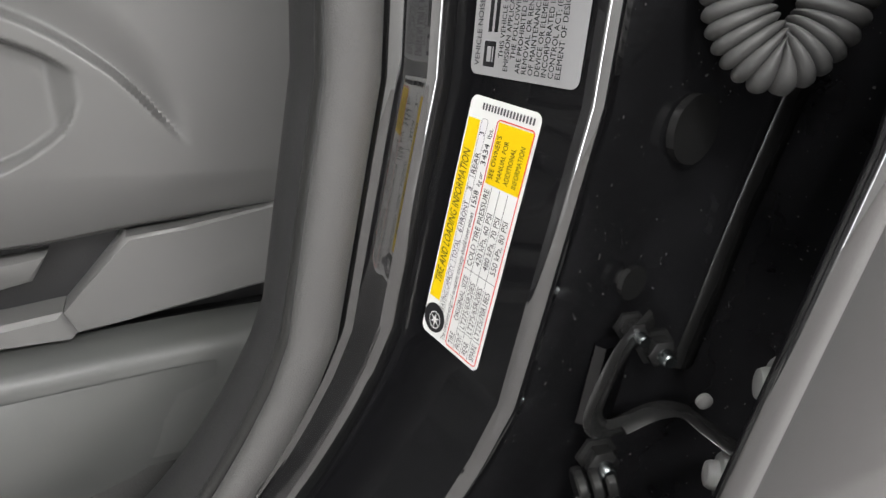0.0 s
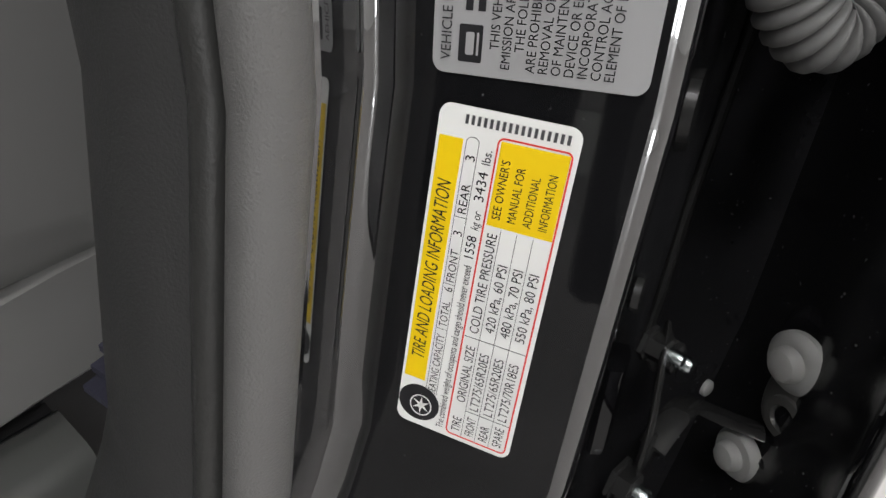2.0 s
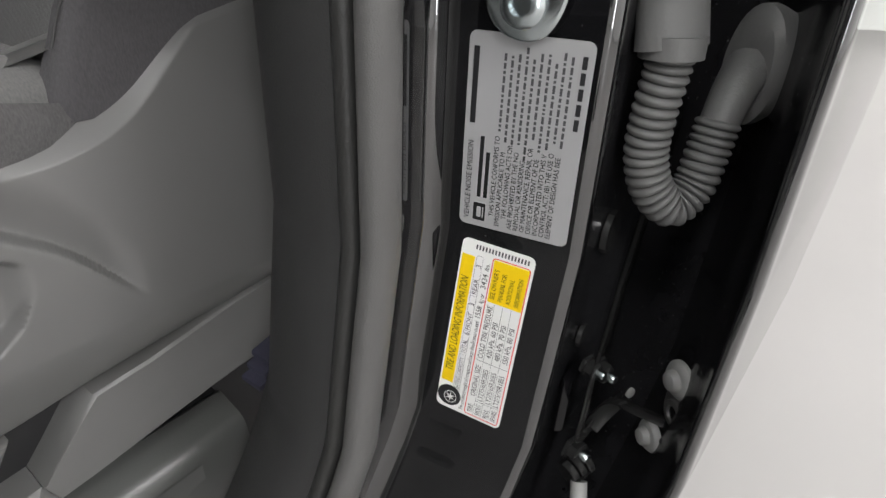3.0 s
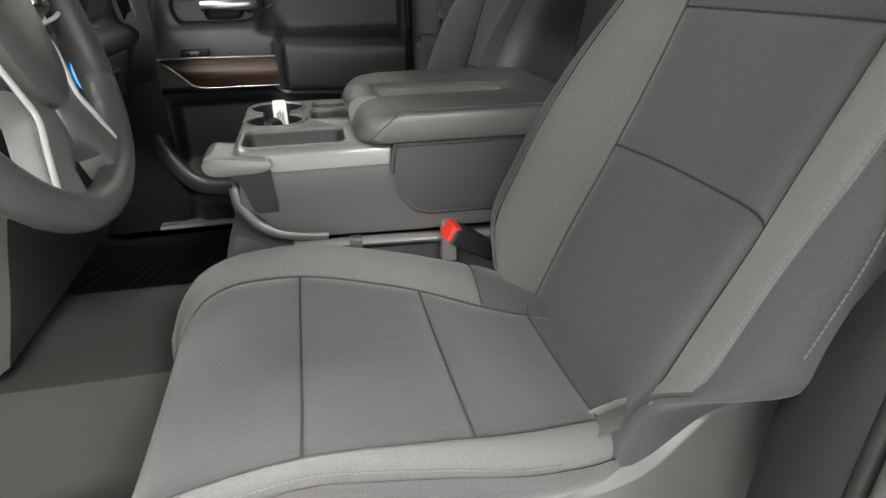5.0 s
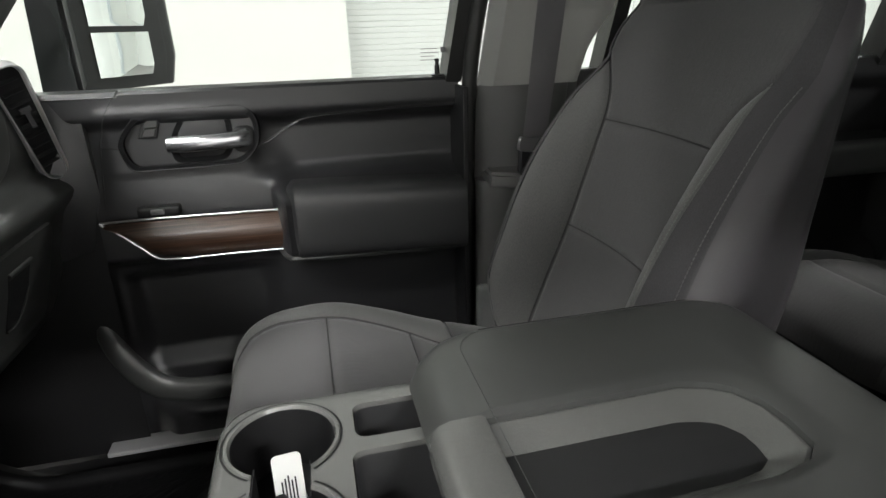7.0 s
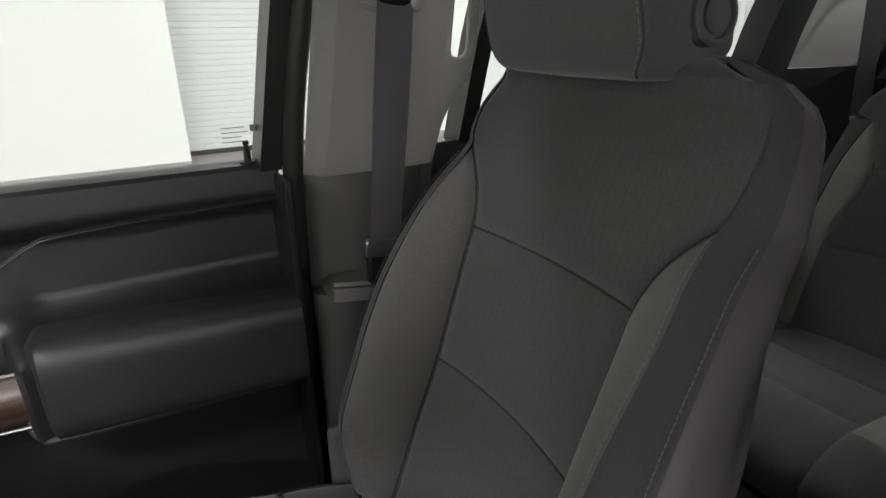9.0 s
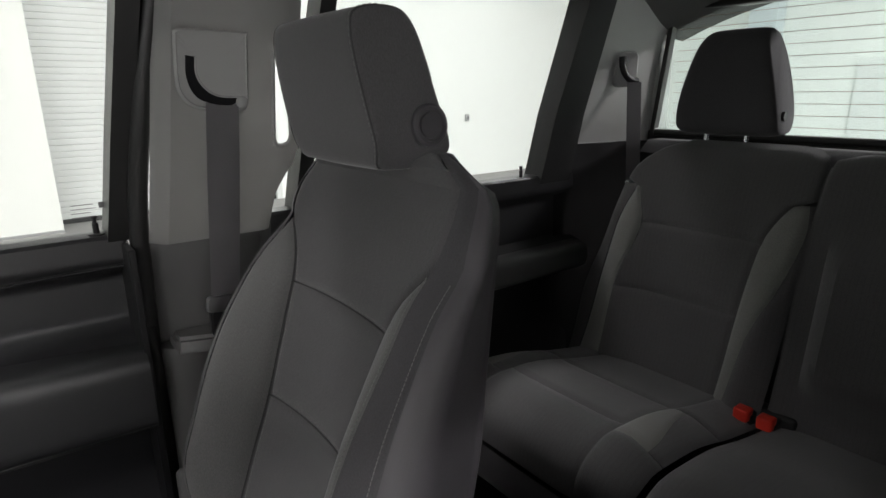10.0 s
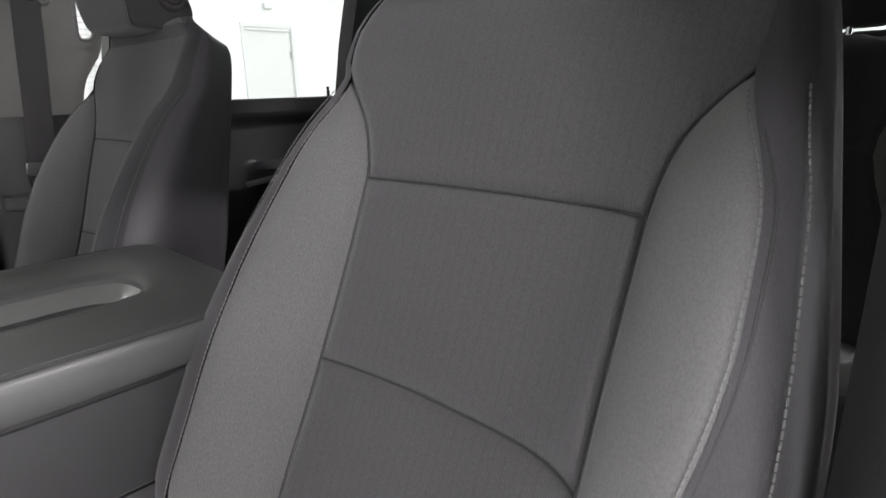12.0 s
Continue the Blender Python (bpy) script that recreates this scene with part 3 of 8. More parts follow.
    rim = [(-0.087, 1.79), (-0.087, 1.735), (-0.080, 1.712), (-0.062, 1.698), (-0.03, 1.694), (0.002, 1.694), (0.011, 1.700), (0.012, 1.72), (0.011, 1.79), (0.004, 1.80), (-0.078, 1.80)]
    rim = [(p.x, p.z) for p in smooth_path([(x, 0, z) for x, z in rim + rim[:1]], 66)][:-1]
    mx, mz = -0.037, 1.748
    part("belt_guide", loft([[on(mx + (x - mx) * k, mz + (z - mz) * k, d) for x, z in rim] for k, d in ((1.03, -0.002), (1.0, 0.0035), (0.965, 0.005), (0.93, 0.0035), (0.5, 0.004), (0.05, 0.004))]), PLASTIC_LIGHT, t)
    outer = smooth_path([on(x, z, 0.0052) for x, z in ((-0.074, 1.768), (-0.074, 1.738), (-0.062, 1.713), (-0.036, 1.702), (-0.002, 1.700))], 20)
    inner = smooth_path([on(x, z, 0.0052) for x, z in ((-0.061, 1.766), (-0.061, 1.744), (-0.051, 1.726), (-0.032, 1.714), (0.000, 1.712))], 20)
    # black strip laid on the housing; its colour stands in for the slot's shade
    part("guide_slot", loft([[p, q, q + Vector((0, s * 0.004, 0)), p + Vector((0, s * 0.004, 0))] for p, q in zip(outer, inner)]), RECESS_BLACK, t)
    part("slot_bead", tube(inner, 0.0016, 6), PLASTIC_LIGHT, t)
    part("slot_end", turned([(0.009, -0.004), (0.009, 0.003), (0.006, 0.005), (0, 0.005)], frame_of(on(0.002, 1.705, 0.004), (1, 0, 0), (0, 0, 1)) @ pose(0, 0, 0, 0 if s < 0 else 0)), PLASTIC_LIGHT, t)
    # belt
    belt = thing("seat_belt", "grey woven seat belt hanging down the pillar", "seat belt")

    def web(a, b):
        z = 1.706 - 0.30 * b
        x = -0.050 + 0.047 * a - 0.020 * b
        return (x, s * (0.648 + 0.024 * b + 0.002 * math.sin(a * 3 + b * 5)), z)

    bm = grid(web, 6, 30)
    bmesh.ops.solidify(bm, geom=bm.faces[:], thickness=0.0014)
    part("webbing", bm, BELT, belt)
    m3 = frame_of((-0.052, s * 0.671, 1.394), (1, 0, -0.12), (0, 0, 1))
    part("tongue", plate(rounded_rect(0.052, 0.026, 0.007), -0.004, 0.004, m3, bevel=0.002), SATIN, belt)
    part("anchor_cover", plate(rounded_rect(0.034, 0.05, 0.01), -0.006, 0.006, frame_of((-0.056, s * 0.678, 1.362), (1, 0, 0), (0, 0, 1)), bevel=0.003), PLASTIC_BLACK, belt)
    # dark door seal strip in front of the pillar
    seal = thing("door_seal", "black rubber door seal strip beside the pillar", "seal")
    seal["kind"] = "structure"
    path = smooth_path([(-0.155, s * 0.748, 0.84), (-0.150, s * 0.748, 1.2), (-0.146, s * 0.742, 1.5), (-0.122, s * 0.692, 1.72), (-0.09, s * 0.64, 1.9), (-0.07, s * 0.60, 1.99)], 30)
    part("strip", tube(path, 0.014, 10), RUBBER, seal)


pillar(1)


# ---- doors on the passenger side ----
def front_seam_x(z):
    """The seam at the front of the door trim, bowed forwards."""
    return interp([(1.30, -0.785), (1.323, -0.783), (1.369, -0.779), (1.423, -0.773), (1.475, -0.750), (1.515, -0.722)], z)


def door_panel_y(x, z):
    """Inner surface of the front passenger door trim."""
    y = 0.775
    y -= 0.020 * step(1.446, 1.470, z)                      # top rail
    y += 0.018 * step(1.34, 1.37, z) * (1 - step(1.436, 1.458, z)) * step(-0.56, -0.48, x)   # scoop under the rail
    arm = step(-0.515, -0.485, x) * step(1.205, 1.225, z) * (1 - step(1.318, 1.352, z))
    y -= 0.072 * arm
    mid = (1 - step(-0.50, -0.46, x)) * (1 - step(1.30, 1.43, z)) * step(1.205, 1.225, z)
    y -= 0.018 * mid
    ledge = step(1.195, 1.208, z) * (1 - step(1.208, 1.222, z))
    y -= 0.010 * ledge * step(-0.52, -0.48, x)
    pocket = step(-0.80, -0.76, x) * (1 - step(-0.56, -0.50, x)) * step(0.985, 1.03, z) * (1 - step(1.17, 1.20, z))
    y += 0.02 * pocket
    arch = 1 - step(0.0, 0.03, abs(z - (1.02 - 0.10 * step(-0.83, -0.70, x))) )
    y -= 0.012 * arch * step(-0.86, -0.80, x) * (1 - step(-0.56, -0.50, x))
    y -= 0.045 * (1 - step(0.90, 0.955, z)) * step(-0.80, -0.74, x)
    y += 0.0015 * (1 - step(-0.004, 0.004, x - front_seam_x(z))) * step(1.30, 1.33, z)
    bez = step(-0.78, -0.755, x) * (1 - step(-0.545, -0.52, x)) * step(1.365, 1.378, z) * (1 - step(1.475, 1.488, z))
    y -= 0.003 * bez
    return y


def front_door():
    d = tagged(thing("door_2", "closed front passenger door with dark padded trim and a walnut strip", "door"), kind="structure")
    x0, x1 = -1.0, -0.166

    def trim(a, b):
        x, z = x0 + (x1 - x0) * a, 0.845 + (BELT_Z - 0.845) * b
        return (x, door_panel_y(x, z), z)

    part("trim_panel", grid(trim, 130, 120), DOOR_SKIN, d)
    part("top_rail", loft([[(x, 0.755, BELT_Z - 0.003), (x, 0.760, BELT_Z + 0.005), (x, 0.775, BELT_Z + 0.009), (x, 0.80, BELT_Z + 0.006), (x, 0.82, BELT_Z - 0.03), (x, 0.78, BELT_Z - 0.03)] for x in (x0 - 0.02, -0.6, x1 + 0.004)]), DOOR_SKIN, d)
    part("outer_shell", boxes((x0 - 0.1, x1 + 0.02, 0.84, 0.90, 0.62, BELT_Z - 0.02, 0.01)), BLACK_PAINT, d)
    part("edge_panel", boxes((x1 - 0.004, x1 + 0.006, 0.70, 0.85, 0.84, BELT_Z - 0.01, 0.002)), PLASTIC_BLACK, d, smooth=0)
    part("corner_pad", loft([[(x, y, z) for y, z in ((0.79, 1.50), (0.76, 1.51), (0.74 - w, 1.44), (0.745 - w, 1.26), (0.78, 1.2), (0.82, 1.2), (0.82, 1.5))] for x, w in ((-1.02, 0.05), (-0.93, 0.025), (-0.83, 0.004), (-0.79, -0.02))]), DOOR_SKIN, d)
    # window frame post and glass
    def post(dx0, dx1):
        return loft([[(dx0 + 0.055 * f, side_y(z) - 0.03, z), (dx1 + 0.055 * f, side_y(z) - 0.03, z), (dx1 + 0.055 * f, side_y(z) + 0.03, z), (dx0 + 0.055 * f, side_y(z) + 0.03, z)] for f, z in ((0, 1.50), (0.35, 1.66), (0.7, 1.82), (1, 1.97))])
    part("window_frame", post(-0.187, -0.158), RUBBER, d)
    def glass_sheet(a, b):
        z = 1.49 + 0.47 * b
        return (-1.0 + 0.83 * a + 0.055 * b * a, side_y(z) + 0.008, z)
    pane = part("pane", grid(glass_sheet, 4, 8), GLASS, d)
    pane.visible_shadow = False
    # lock knob
    bm = turned([(0.012, 0.0), (0.012, 0.002), (0.0045, 0.003), (0.0045, 0.018), (0.0032, 0.019), (0.0032, 0.024), (0.0042, 0.025), (0.0042, 0.029), (0.0, 0.030)], pose(-0.198, 0.772, BELT_Z + 0.006))
    part("lock_knob", bm, PLASTIC_BLACK, d)
    # glass marking
    bm = bmesh.new()
    for k, w in enumerate((0.030, 0.034, 0.026, 0.03)):
        z = 1.557 - k * 0.0065
        y = side_y(z) + 0.006
        box(bm, -0.225, -0.225 + w, y - 0.0006, y, z - 0.0006, z + 0.0006)
    box(bm, -0.188, -0.180, side_y(1.555) + 0.0054, side_y(1.555) + 0.006, 1.550, 1.559)
    part("glass_marking", bm, PLASTIC_GREY, d, smooth=0)
    # handle bezel with rounded corners, recess and chrome lever
    m = frame_of((-0.643, 0.760, 1.425), (1, 0, 0), (0, 0, 1))
    shape = [(-0.094, -0.034), (-0.084, -0.046), (-0.066, -0.046), (0.080, -0.046), (0.098, -0.040), (0.118, -0.020), (0.125, -0.004), (0.126, 0.024), (0.121, 0.042), (0.104, 0.057), (0.085, 0.057), (-0.044, 0.056), (-0.062, 0.052), (-0.092, 0.020), (-0.101, 0.002), (-0.100, -0.014)]
    def soften(o, n=3):
        for _ in range(n):
            o = [q for p0, p1 in zip(o, o[1:] + o[:1]) for q in ((p0[0] * 0.75 + p1[0] * 0.25, p0[1] * 0.75 + p1[1] * 0.25), (p0[0] * 0.25 + p1[0] * 0.75, p0[1] * 0.25 + p1[1] * 0.75))]
        return o
    ring_out, ring_in = soften(shape), [(0.0125 + (x - 0.0125) * 0.92, 0.005 + (y - 0.005) * 0.84) for x, y in soften(shape)]
    bm = loft([[m @ Vector((*p, z)) for p in o] for o, z in ((ring_out, -0.02), (ring_out, 0.004), ([(0.0125 + (x - 0.0125) * 0.985, 0.005 + (y - 0.005) * 0.97) for x, y in ring_out], 0.006), (ring_in, 0.005), (ring_in, -0.006))], caps=False)
    part("handle_bezel", bm, RECESS_BLACK, d)
    part("handle_plate", plate(ring_in, -0.012, -0.004, m), DASH_SOFT, d)
    part("bezel_rim", tube([m @ Vector((0.0125 + (x - 0.0125) * 0.985, 0.005 + (y - 0.005) * 0.97, 0.0062)) for x, y in ring_out + ring_out[:1]], 0.0012, 6), PLASTIC_BLACK, d)
    cup = soften([(-0.022, -0.028), (-0.014, -0.037), (0.000, -0.037), (0.058, -0.037), (0.070, -0.032), (0.080, -0.015), (0.082, 0.020), (0.078, 0.046), (0.062, 0.052), (0.018, 0.052), (0.004, 0.046), (-0.022, 0.005)])
    inner = lambda k, z: [m @ Vector((0.032 + (x - 0.032) * k, 0.006 + (y - 0.006) * k, z)) for x, y in cup]
    # nearly flat: the recess's shade is put into its black colour
    part("handle_recess", loft([inner(1.0, -0.004), inner(0.985, -0.0025), inner(0.94, -0.0025), inner(0.90, -0.0032), inner(0.86, -0.0036)]), RECESS_BLACK, d)
    part("recess_floor", loft([inner(0.80, -0.0036), inner(0.78, -0.0030), inner(0.3, -0.0028)]), DOOR_SKIN, d)
    lever = loft([[m @ Vector((x + 0.026, 0.007 + y0 + h * math.sin(k), zc + 0.009 * math.cos(k))) for k in [q * math.pi / 7 for q in range(14)]] for x, y0, h, zc in ((-0.053, -0.010, 0.006, 0.004), (-0.050, -0.010, 0.013, 0.009), (-0.02, -0.010, 0.0155, 0.014), (0.03, -0.009, 0.0145, 0.014), (0.062, -0.008, 0.0145, 0.010), (0.078, -0.006, 0.016, 0.006), (0.084, -0.006, 0.012, 0.002))])
    part("door_handle", lever, CHROME, d, "bright chrome pull lever")
    part("handle_pivot", plate(rounded_rect(0.036, 0.044, 0.012), -0.004, 0.006, m @ pose(0.098, -0.002, 0), bevel=0.003), PLASTIC_BLACK, d)
    part("switch_base", plate([(-0.069, 0.008), (-0.040, 0.008), (-0.027, 0.042), (-0.056, 0.042)], -0.004, -0.001, m, bevel=0.001), PLASTIC_BLACK, d)
    for k, dz in enumerate((0.0325, 0.0175)):
        part("lock_switch", plate([(-0.012, -0.007), (0.010, -0.007), (0.014, 0.007), (-0.006, 0.007)], -0.004, 0.003, m @ pose(-0.045 - 0.006 * k, dz, 0), bevel=0.002), DASH, d)
    # walnut strip with bright edge
    strip = lambda t, h: ((-0.787 + 0.312 * t), 0.746 - 0.018 * math.sin(math.pi * h) - 0.010 * t, interp([(0, 1.296), (1, 1.296)], t) - h * interp([(0, 0.004), (0.06, 0.018), (0.24, 0.062), (0.4, 0.068), (1, 0.068)], t))
    part("wood_trim", grid(strip, 40, 10), WOOD, d, "dark walnut-look strip")
    edge = smooth_path([(-0.795, 0.742, 1.299), (-0.765, 0.738, 1.277), (-0.735, 0.735, 1.250), (-0.712, 0.735, 1.230), (-0.67, 0.734, 1.2255), (-0.60, 0.733, 1.2265), (-0.478, 0.728, 1.2265)], 40)
    part("chrome_edge", tube(edge, 0.0026, 8), CHROME, d)
    part("upper_edge", tube([(-0.795, 0.744, 1.299), (-0.7, 0.742, 1.3005), (-0.478, 0.732, 1.2995)], 0.0022, 8), SATIN, d)
    bm = boxes((-0.735, -0.665, 0.742, 0.775, 1.302, 1.320, 0.005))
    part("switch_pod", bm, PLASTIC_BLACK, d)
    part("window_switch", boxes((-0.712, -0.690, 0.736, 0.748, 1.3065, 1.3165, 0.003)), PLASTIC_GREY, d)
    # armrest pad and its seam
    def pad(a, b):
        x = -0.507 + 0.340 * a
        k = b * math.pi
        rim = step(0, 0.11, a)
        return (x, 0.757 - (0.068 * rim + 0.004) * max(math.sin(k), 0.0) ** 0.28 + 0.01 * (1 - rim), 1.279 + 0.001 - (0.067 * (0.6 + 0.4 * rim)) * math.copysign(abs(math.cos(k)) ** 0.55, math.cos(k)) - 0.012 * a)
    part("armrest", grid(pad, 48, 48), DASH_SOFT, d, "padded black vinyl armrest")
    part("arm_stitching", stitches([(-0.49 + 0.32 * t, 0.6945, 1.302 - 0.010 * t) for t in [k / 30 for k in range(31)]], 0.004, 0.0025, 0.0005), PLASTIC_GREY, d)["kind"] = "stuff"
    line = smooth_path([(-0.524, 0.764, 1.408), (-0.505, 0.760, 1.416), (-0.480, 0.755, 1.431), (-0.455, 0.751, 1.446), (-0.425, 0.749, 1.4535), (-0.3, 0.748, 1.460), (-0.172, 0.747, 1.4625)], 40)
    part("rail_seam", tube(line, 0.0016, 6), DOOR_SKIN, d)
    part("rail_stitching", stitches([p + Vector((0, -0.002, 0.004)) for p in line], 0.004, 0.0025, 0.0005), PLASTIC_GREY, d)["kind"] = "stuff"
    heights = [1.318 + 0.194 * k / 30 for k in range(31)]
    part("front_seam", tube([(front_seam_x(z) - 0.002, door_panel_y(front_seam_x(z), z) + 0.001, z) for z in heights], 0.0014, 6), SEAM, d)
    part("cross_seam", tube([(x, door_panel_y(x, 1.417) - 0.0002, 1.4195 - 0.10 * (x + 0.777)) for x in (-0.776, -0.765, -0.750, -0.735)], 0.0010, 6), SEAM, d)
    part("ledge_trim", tube(smooth_path([(-0.505, 0.742, 1.222), (-0.49, 0.722, 1.2115), (-0.45, 0.715, 1.2085), (-0.17, 0.712, 1.2045)], 24), 0.0075, 8), DASH, d)
    part("pocket_arch", tube(smooth_path([(-0.845, 0.762, 1.14), (-0.82, 0.742, 1.06), (-0.775, 0.735, 0.99), (-0.72, 0.733, 0.962), (-0.62, 0.731, 0.958), (-0.45, 0.731, 0.958)], 30), lambda f: 0.016 + 0.009 * min(1.0, f * 3.0), 12, flat=0.55, up=(0, 1, 0)), DASH, d)
    part("speaker_disc", turned([(0.028, 0), (0.026, 0.004), (0.02, 0.005), (0.019, 0.002), (0, 0.002)], frame_of((-0.845, 0.765, 1.09), (1, 0, 0), (0, 0, 1))), PLASTIC_BLACK, d)
    sill = thing("sill_plate", "bright metal scuff plate on the passenger door sill", "sill plate")
    part("plate", boxes((-0.87, -0.30, 0.706, 0.752, 0.852, 0.862, 0.003)), SILVER_PAINT, sill)


front_door()


def rear_door():
    d = tagged(thing("door_3", "closed rear passenger door with black trim", "door"), kind="structure")

    def trim(a, b):
        x, z = 0.03 + 0.87 * a, 0.845 + (BELT_Z + 0.002 - 0.845) * b
        y = 0.775 - 0.02 * step(1.44, 1.47, z) - 0.065 * step(0.42, 0.5, x) * step(1.25, 1.30, z) * (1 - step(1.325, 1.345, z))
        y -= 0.02 * (1 - step(1.0, 1.15, z))
        return (x, y, z)

    part("trim_panel", grid(trim, 80, 70), DOOR_SKIN, d)
    part("top_rail", loft([[(x, 0.755, BELT_Z - 0.003), (x, 0.762, BELT_Z + 0.006), (x, 0.80, BELT_Z + 0.006), (x, 0.82, BELT_Z - 0.03), (x, 0.78, BELT_Z - 0.03)] for x in (0.02, 0.5, 0.9)]), DOOR_SKIN, d)
    part("outer_shell", boxes((0.0, 0.95, 0.84, 0.90, 0.62, BELT_Z - 0.02, 0.01)), BLACK_PAINT, d)
    part("grab_bar", tube(smooth_path([(0.40, 0.725, 1.295), (0.46, 0.705, 1.305), (0.55, 0.70, 1.312)], 12), 0.008, 8), SATIN, d)
    part("armrest", boxes((0.52, 0.90, 0.69, 0.76, 1.265, 1.335, 0.02)), LEATHER, d, "padded black armrest")
    part("window_frame", loft([[(0.768 - 0.010 * f, side_y(z) - 0.03, z), (0.880 - 0.035 * f, side_y(z) - 0.03, z), (0.880 - 0.035 * f, side_y(z) + 0.03, z), (0.768 - 0.010 * f, side_y(z) + 0.03, z)] for f, z in ((0, 1.49), (0.35, 1.66), (0.7, 1.82), (1, 1.97))]), TRIM_DARK, d)
    part("front_post", loft([[(0.118 + 0.030 * f, side_y(z) - 0.02, z), (0.145 + 0.030 * f, side_y(z) - 0.02, z), (0.145 + 0.030 * f, side_y(z) + 0.03, z), (0.118 + 0.030 * f, side_y(z) + 0.03, z)] for f, z in ((0, 1.49), (0.35, 1.66), (0.7, 1.82), (1, 1.97))]), RUBBER, d)
    pane = part("pane", grid(lambda a, b: (0.09 + 0.72 * a, side_y(1.49 + 0.47 * b) + 0.008, 1.49 + 0.47 * b), 4, 8), GLASS, d)
    pane.visible_shadow = False
    bm = turned([(0.012, 0.0), (0.012, 0.002), (0.0045, 0.003), (0.0045, 0.018), (0.0032, 0.019), (0.0042, 0.025), (0.0042, 0.029), (0.0, 0.030)], pose(0.716, 0.772, BELT_Z + 0.004))
    part("lock_knob", bm, PLASTIC_BLACK, d)
    bm = bmesh.new()
    for k, w in enumerate((0.030, 0.034, 0.026)):
        z = 1.557 - k * 0.0065
        box(bm, 0.13, 0.13 + w, side_y(z) + 0.0054, side_y(z) + 0.006, z - 0.0006, z + 0.0006)
    part("glass_marking", bm, PLASTIC_GREY, d, smooth=0)
    # corner pillar behind the rear door
    c = tagged(thing("corner_pillar_trim", "two-tone grey trim on the cab's rear corner", "pillar trim"), kind="structure")

    def corner(z0, z1):
        def f(a, b):
            z = z0 + (z1 - z0) * b
            k = a * math.pi / 2
            start, end = side_y(z) - 0.02, interp([(0.86, 0.685), (1.5, 0.680), (1.75, 0.668), (1.99, 0.635)], z)
            y = start + (min(end, start) - start) * math.sin(k) ** 1.5
            x = 0.830 - 0.05 * (z - 1.5) + (0.27 + 0.05 * (z - 1.5)) * math.sin(k)
            return (x, y, z)
        return f
    part("upper_trim", grid(corner(1.585, 1.99), 18, 14), PLASTIC_MID, c)
    part("lower_trim", grid(corner(0.86, 1.5845), 18, 18), PLASTIC_BLACK, c, "black lower trim")
    b = thing("rear_seat_belt", "grey rear seat belt hanging from the corner pillar", "seat belt")
    bm = grid(lambda a, t: (0.955 + 0.03 * a - 0.015 * t, 0.652 - 0.02 * a - 0.028 * t, 1.735 - 0.26 * t), 4, 16)
    bmesh.ops.solidify(bm, geom=bm.faces[:], thickness=0.0015)
    part("webbing", bm, BELT, b)
    part("guide", plate(rounded_rect(0.06, 0.085, 0.015), -0.005, 0.012, frame_of((0.965, 0.668, 1.765), (0.9, -0.45, 0), (0, 0, 1)), bevel=0.004), PLASTIC_MID, b)
    part("slot", tube(smooth_path([(0.945, 0.662, 1.795), (0.948, 0.660, 1.765), (0.965, 0.652, 1.742), (0.985, 0.645, 1.737)], 8), 0.009, 8), PLASTIC_BLACK, b)
    part("tongue", boxes((0.925, 0.975, 0.606, 0.618, 1.490, 1.500, 0.003)), SATIN, b)


rear_door()


def mirror():
    t = thing("wing_mirror", "tall black towing mirror outside the passenger window", "mirror")

    def turn(bm):
        """Swings the head so that its glass looks backwards along the truck."""
        for v in bm.verts:
            v.co.x = -0.80 + (v.co.x + 0.80) * 0.75
            v.co.y += 1.33 * (v.co.x + 0.80)
        return bm

    part("housing", turn(loft([[(x, y, z) for x, z in ((-0.90 + i, 1.49 + i), (-0.70 - i, 1.49 + i), (-0.685 - i, 1.55), (-0.69 - i, 1.98), (-0.90 + i, 1.98))] for y, i in ((1.075, 0.0), (1.10, 0.0), (1.17, 0.03))])), PLASTIC_BLACK, t)
    part("rim", turn(loft([[(x, y, z) for x, z in ((-0.88, 1.505), (-0.71, 1.505), (-0.70, 1.55), (-0.705, 1.97), (-0.88, 1.97))] for y in (1.07, 1.076)])), PLASTIC_BLACK, t)
    for z0, z1 in ((1.515, 1.600), (1.612, 1.95)):
        part("glass", turn(loft([[(x, y, z) for x, z in ((-0.835, z0), (-0.735, z0), (-0.728, z0 + 0.02), (-0.728, z1), (-0.835, z1))] for y in (1.066, 1.069)])), MIRROR, t)
    mount = loft([[(x0, y, z0), (x1, y, z0), (x1, y, z1), (x0 + 0.012, y, z1)] for y, x0, x1, z0, z1 in ((0.845, -0.866, -0.802, 1.490, 1.70), (0.95, -0.899, -0.832, 1.496, 1.71), (1.10, -0.946, -0.870, 1.500, 1.72), (1.16, -0.955, -0.88, 1.510, 1.71))])
    bmesh.ops.bevel(mount, geom=mount.edges[:], offset=0.008, segments=2, affect="EDGES")
    part("mount", mount, PLASTIC_BLACK, t, "black mounting block at the door corner")
    part("arm", tube([(-0.84, 0.88, 1.455), (-0.84, 1.06, 1.470)], 0.025, 10), PLASTIC_BLACK, t)


mirror()


